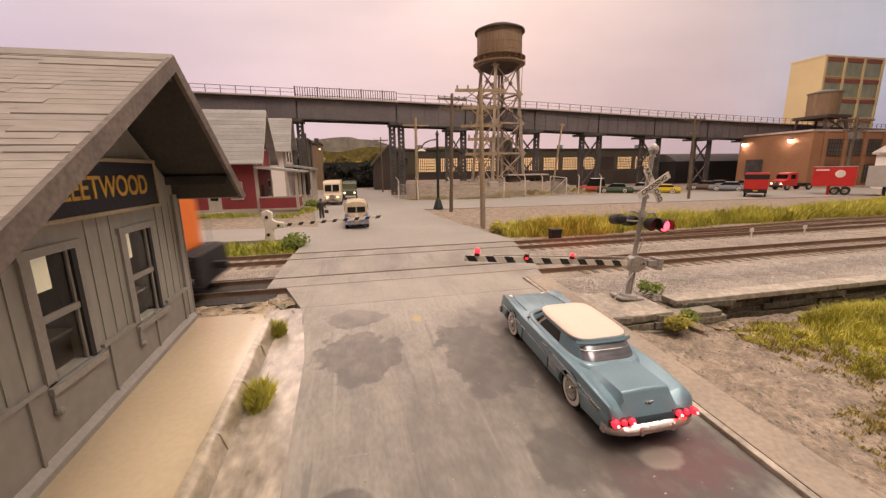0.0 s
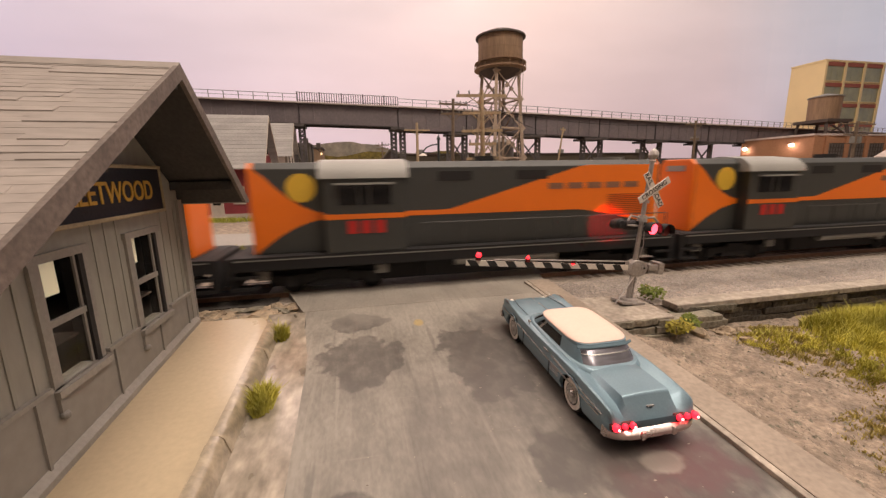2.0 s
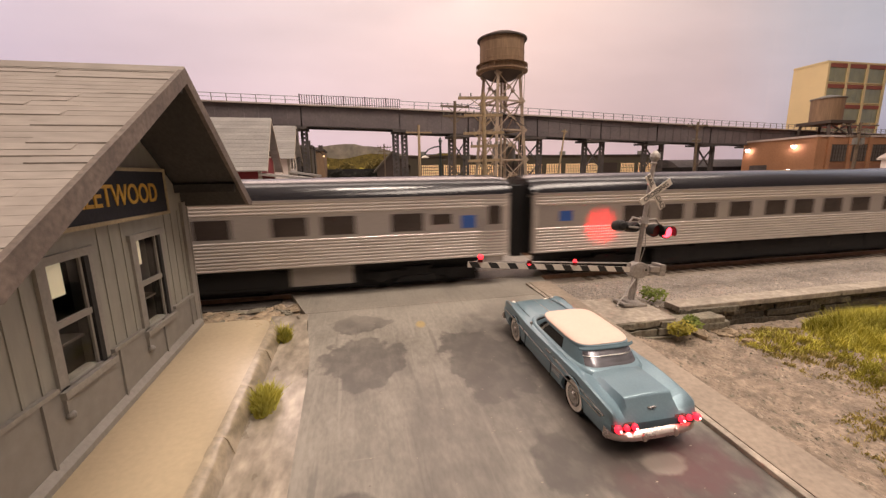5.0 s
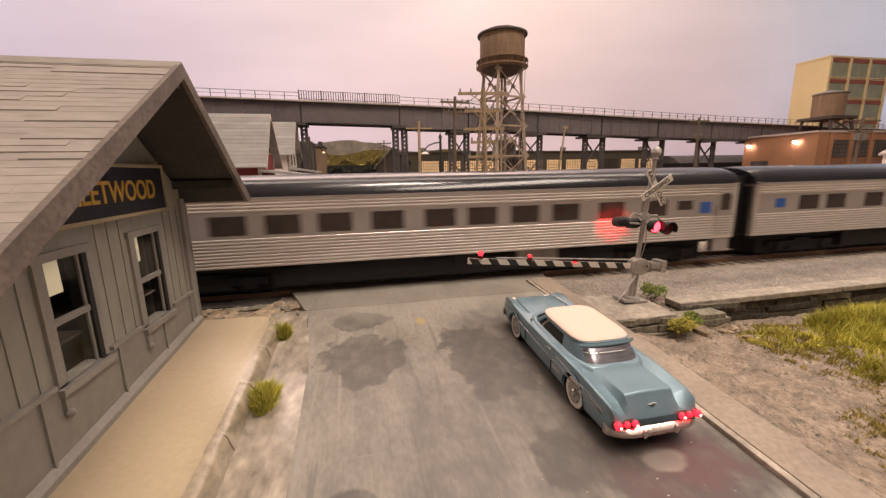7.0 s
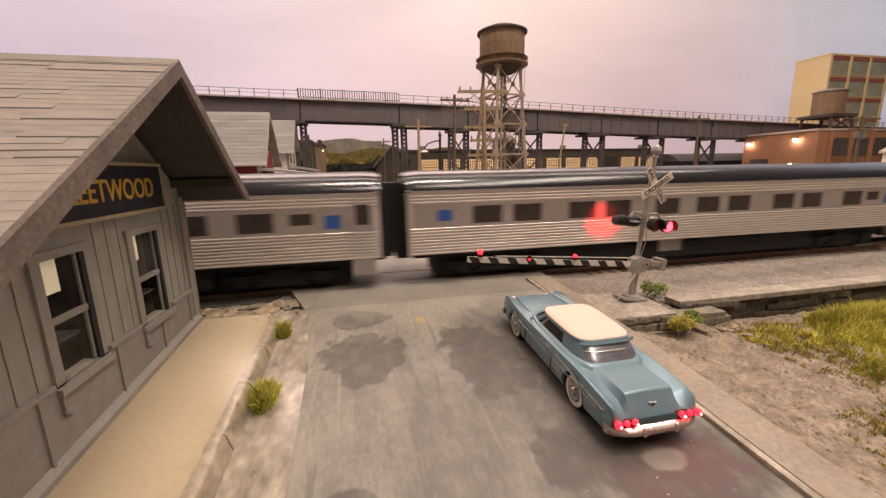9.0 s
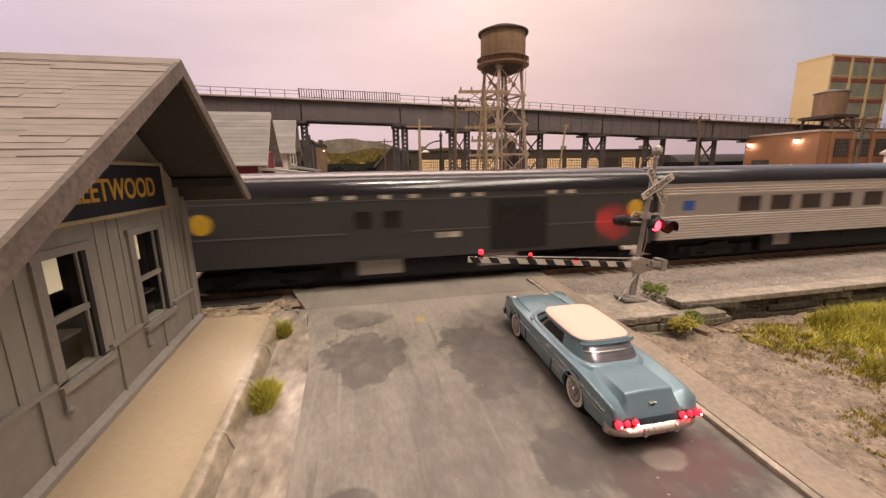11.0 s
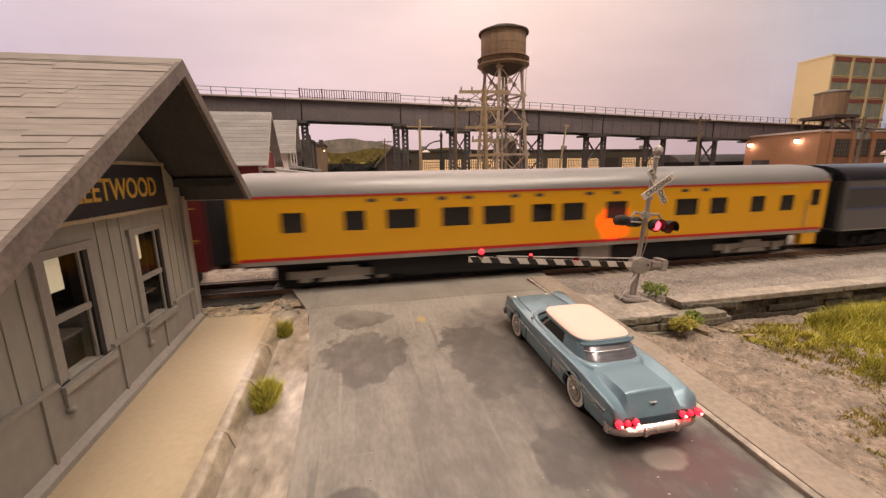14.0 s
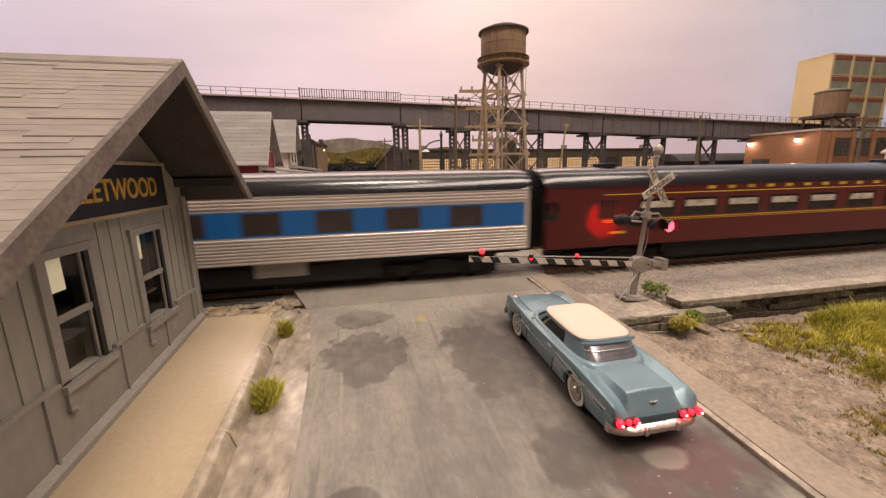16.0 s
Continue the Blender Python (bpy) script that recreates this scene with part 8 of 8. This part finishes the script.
    for x0, y, L, W, z, mm, lab in ((-8.6, 79, 8, 8, 9.9, OLIVE_WALL, "dark olive building at the street's end"), (-7.4, 92, 9, 8, 10.0, TANK_WOOD, "tan brown distant building block")):
        b = thing("town_building", spot(x0, y, 0), lab, "building", "town buildings")
        part("wall", G().box(-L, 0, 0, W, -0.2, z), mm, b)
        part("cornice", G().box(-L - 0.2, 0.25, -0.25, W + 0.2, z, z + 0.4), TANK_TOP, b)
        part("chimney", G().box(-1.2, -0.3, 1.5, 2.4, z, z + 1.4), TANK_TOP, b)
        for k in range(3):
            for q in range(2):
                part("window", G().box(-L + 1.2 + k * 2.3, -L + 2.2 + k * 2.3, -0.06, 0.02, 4.6 + q * 3, 6.4 + q * 3), GLASS_DARK, b)
    # small standing figure by the kerb, one plain mesh
    g = G()
    g.cyl((-0.12, 0, 0), (-0.1, 0, 0.85), 0.085, 0.11, 8).cyl((0.14, 0.05, 0), (0.1, 0, 0.85), 0.085, 0.11, 8)
    g.lathe([(0.2, 0.8), (0.25, 1.1), (0.27, 1.35), (0.16, 1.5), (0.08, 1.54)], (0, 0, 0), 12)
    g.cyl((-0.26, 0, 1.4), (-0.33, 0.05, 0.85), 0.08, 0.06, 8).cyl((0.26, 0, 1.4), (0.36, -0.05, 0.85), 0.08, 0.06, 8).ball((0, 0.02, 1.64), 0.12, 8).box(0.27, 0.6, -0.12, 0.06, 0.42, 0.72)
    tagged(part("figurine", g, mat("dark_figurine_paint", (0.05, 0.04, 0.035), 0.7), smooth=True, at=spot(-3.2, 36.3, 0)), "small dark painted figurine with a bag by the kerb", "figurine")


# ---- factories and distance ----
def build_factories():
    b = thing("brick_factory", spot(82.2, 57.0, 0), "orange brown brick factory with two lit wall lamps", "factory")
    L, W, H = 46, 13.7, 10.0
    part("wall", G().box(0, L, 0, W, -0.3, H), BRICK, b)
    part("parapet", G().box(-0.2, L, -0.2, 0.3, H, H + 0.35).box(-0.2, 0.3, 0.3, W, H, H + 0.35), DECK_EDGE, b)
    for x in (0.4, 3.2, 8.2, 13.2, 18.2, 23.2):
        part("pilaster", G().box(x - 0.45, x + 0.45, -0.3, 0.0, -0.2, H), BRICK, b)
    for k in range(5):
        x = 3.65 + k * 5.0
        for z0, z1 in ((5.6, 8.6), (0.5, 3.8)):
            w = part("window", G().box(x, x + 4.0, -0.1, -0.02, z0, z1), FACTORY_PANE, b, "dull factory window")
            g = G()
            for q in range(1, 6):
                g.box(x + q * 4 / 6 - 0.05, x + q * 4 / 6 + 0.05, -0.16, -0.1, z0, z1)
            for q in range(0, 5):
                g.box(x, x + 4, -0.16, -0.1, z0 + q * (z1 - z0) / 4 - 0.05, z0 + q * (z1 - z0) / 4 + 0.05)
            part("mullions", g, TANK_TOP, w)
        part("spandrel", G().box(x, x + 4.0, -0.12, 0, 4.1, 5.2), BRICK_TRIM, b)
    part("loading_door", G().box(-0.12, 0, 8.2, 11.8, 1.8, 5.2), IRON, b, "grey roller door")
    for y, z in ((12.3, 8.4), (3.2, 8.6)):
        l = part("wall_lamp", G().cyl((-0.05, y, z + 0.3), (-0.55, y, z + 0.4), 0.06, 0.06, 6).cyl((-0.55, y, z + 0.1), (-0.55, y, z + 0.45), 0.4, 0.12, 12), IRON, b, "wall lamp with shade")
        part("bulb", G().ball((-0.55, y, z), 0.36, 8), WALL_LAMP, l, "bright glowing bulb", smooth=True)
    s = thing("roof_tank", spot(100.5, 68.5, H + 0.7), "dark brown water tank on a low roof frame", "water tank")
    part("tank", G().lathe([(2.7, 3.6), (2.8, 8.4)], (0, 0, 0), 28), TANK_WOOD, s, smooth=True)
    part("roof", G().lathe([(3.0, 8.3), (3.0, 8.5), (0.2, 9.2)], (0, 0, 0), 28), TANK_GREY, s, smooth=True)
    part("platform", G().box(-3.4, 3.4, -3.4, 3.4, 3.0, 3.6), TANK_TOP, s)
    for sx in (-1, 1):
        for sy in (-1, 1):
            part("leg", G().beam((sx * 3.3, sy * 3.3, -0.8), (sx * 2.7, sy * 2.7, 3.1), 0.5), TANK_TOP, s)
        part("brace", G().beam((sx * 3.2, -3.2, 0.2), (-sx * 2.7, -2.7, 3.0), 0.25), TANK_TOP, s)
    t = thing("cream_tower_block", spot(141.8, 98.5, 0), "tall cream office block with red spandrels and green windows", "office building")
    Wd, Dp, Ht = 24.5, 9.5, 36.2
    part("wall", G().box(0, Wd, 0, Dp, -0.3, Ht), CREAM, t)
    part("parapet", G().box(-0.2, Wd + .2, -0.2, Dp, Ht, Ht + 0.5), CREAM, t)
    for q in range(6):
        zt = Ht - 1.2 - q * 6.0
        for k in range(3):
            x = 0.9 + k * 7.9
            part("spandrel", G().box(x, x + 7.0, -0.25, 0.0, zt - 0.1, zt + 1.0), RED_BAND, t)
            w = part("window", G().box(x, x + 7.0, -0.12, 0.0, zt - 4.3, zt - 0.2), GREEN_PANE, t)
            part("sill", G().box(x, x + 7.0, -0.3, 0.0, zt - 4.5, zt - 4.3), CREAM, w)
            for u in (1, 2):
                part("mullion", G().box(x + u * 7 / 3 - 0.05, x + u * 7 / 3 + 0.05, -0.16, -0.1, zt - 4.3, zt - 0.2), GREEN_PANE, w)
    for k in range(4):
        part("pier", G().box(k * 7.9, k * 7.9 + 0.8, -0.45, 0.0, -0.2, Ht), CREAM, t)
    u = thing("white_shed", spot(84.5, 42.5, 0, 0), "white gabled shed behind the trailers", "shed")
    part("wall", G().prism([(0, -0.2), (16, -0.2), (16, 8), (8, 9.2), (0, 5.6)], "y", 0, 6), PALE_SIDING, u, recalc=True)
    part("roof", G().prism([(-0.4, 5.5), (8, 9.3), (16.4, 8.0), (16.4, 8.3), (8, 9.6), (-0.4, 5.85)], "y", -0.4, 6.4), DECK_EDGE, u, recalc=True)
    part("door", G().box(3, 8, -0.08, 0, 0, 4.4), GLASS_DARK, u)
    w = thing("warehouse", spot(8.5, 86.5, 0), "long dark brick warehouse with lit window bands", "warehouse")
    L = 66
    part("wall", G().box(0, L, 0, 8, -0.3, 8.3), OLIVE_WALL, w)
    part("base_wall", G().box(0, L, -0.3, 0.0, -0.3, 3.2), DARK_BRICK, w, "very dark lower wall")
    part("parapet", G().box(-0.2, L + .2, -0.3, 0.4, 8.3, 8.6), DARK_BRICK, w)
    for k in range(12):
        x = 5.2 + k * 5.0
        win = part("window", G().box(x, x + 3.9, -0.12, 0.0, 3.6, 6.6), LIT_PANE if k % 5 != 4 else DARK_BRICK, w, "amber lit window")
        g = G()
        for q in range(0, 10):
            g.box(x + q * 3.9 / 9 - 0.06, x + q * 3.9 / 9 + 0.06, -0.2, -0.1, 3.6, 6.6)
        for q in range(0, 6):
            g.box(x, x + 3.9, -0.2, -0.1, 3.6 + q * 0.6 - 0.06, 3.6 + q * 0.6 + 0.06)
        part("mullions", g, DARK_BRICK, win)
    for x in (6, 41, 63):
        part("roof_vent", G().cyl((x, 3, 8.3), (x, 3, 9.6), 0.7, 0.7, 12), TANK_GREY, w)
    e = thing("dark_shed", spot(75, 80, 0), "dark curved roof shed behind the viaduct", "shed")
    part("wall", G().box(0, 22, 0, 9, -0.3, 5.2), BLACK, e)
    part("roof", G().prism([(9 * k / 10 - 0.0, 5.2 + 1.9 * math.sin(math.pi * k / 10)) for k in range(11)], "x", -0.3, 22.3), IRON, e, smooth=True, recalc=True)
    d = thing("street_end_shed", spot(3.9, 86, 0), "small dark gabled shed at the street's end", "shed")
    part("wall", G().prism([(0, -0.2), (7, -0.2), (7, 6.5), (3.5, 9.2), (0, 5.5)], "y", 0, 6), DARK_BRICK, d, recalc=True)
    part("roof", G().prism([(-0.5, 5.0), (3.5, 9.2), (7.4, 6.3), (7.4, 6.7), (3.5, 9.7), (-0.5, 5.5)], "y", -0.5, 6.3), OLIVE_WALL, d, recalc=True)
    # hills and trees before the sky
    rnd = random.Random(3)
    def ridge(x0, x1, y, top, material, name, label, rough, n=60):
        pts = [(x0, -1.0)]
        for k in range(n + 1):
            x = x0 + (x1 - x0) * k / n
            pts.append((x, top(x) + noise.noise(Vector((x * rough, y, 0))) * 0.5 + noise.noise(Vector((x * rough * 4, y, 5))) * 0.25))
        pts.append((x1, -1.0))
        g = G().prism(pts, "y", y, y + 1.2)
        structure(name, g, material, label, "hill", recalc=True)
    ridge(-80, 60, 121, lambda x: 13.8 - 0.012 * (x + 3) ** 2 if -18 < x < 14 else 10.5, HILL, "far_hill", "wooded hill on the horizon with haze in its colour", 0.25)
    ridge(-80, 60, 118.5, lambda x: 10.3 + 0.6 * math.sin(x * 0.3), AUTUMN, "near_hill", "autumn coloured wooded slope", 0.5)
    for k in range(9):
        x = -8 + k * 2.6 + rnd.uniform(-.6, .6)
        t = thing("tree", spot(x, 111 + rnd.uniform(-2, 2), 0), "round olive and amber autumn tree", "tree", "trees below the hill")
        h = rnd.uniform(7.5, 10.2)
        part("trunk", G().cyl((0, 0, -0.2), (0.1, 0, h * 0.6), 0.3, 0.12, 8).cyl((0, 0, h * 0.35), (0.9, 0.3, h * 0.65), 0.12, 0.05, 6).cyl((0, 0, h * 0.4), (-0.8, -0.3, h * 0.7), 0.12, 0.05, 6), POLE_DARK, t)
        g = G()
        for _ in range(7):
            leaf_cloud(g, (rnd.uniform(-1.2, 1.2), rnd.uniform(-.8, .8), h * rnd.uniform(0.5, 0.88)), rnd.uniform(0.9, 1.5), 110, rnd, 0.28)
        part("crown", g, AUTUMN if k % 3 else BUSH_OLIVE, t)
    for k in range(12):
        x = -9.5 + k * 1.55
        t = thing("hedge_tree", spot(x, 99 + rnd.uniform(-1, 1.5), 0), "very dark dense tree closing the street", "tree", "dark trees at the street's end")
        h = rnd.uniform(5.5, 7.4)
        part("trunk", G().cyl((0, 0, -0.2), (0, 0, h * 0.6), 0.25, 0.1, 8), POLE_DARK, t)
        g = G()
        for _ in range(8):
            leaf_cloud(g, (rnd.uniform(-1, 1), rnd.uniform(-.6, .6), h * rnd.uniform(0.12, 0.85)), rnd.uniform(0.9, 1.3), 110, rnd, 0.3)
        part("crown", g, DARK_TREES, t)
    structure("street_end_wall", G().box(-14, 8, 101.5, 102.5, -0.3, 6.2), BLACK, "dark wall behind the trees at the street's end", "wall")


build_near_ground()
build_poles()
build_viaduct()
build_water_tower()
build_fence()
build_houses()
build_factories()


# ---- what moves ----
def motions():
    for c, offset in TRAIN:
        walk(c, [(t, spot(offset + SPEED * t, NEAR_TRACK, 0)) for t in range(0, 17)])
    for b, on, off, phase in BULBS:
        rows = [(0.0, spot(*(on if phase else off)))]
        t, lit = 0.15, not phase
        while t < 15.95:
            p_old, p_new = (off, on) if lit else (on, off)
            rows += [(t - 0.04, spot(*p_old)), (t + 0.04, spot(*p_new))]
            t, lit = t + 0.66, not lit
        rows.append((16.0, spot(*(off if lit else on))))
        walk(b, rows)


motions()
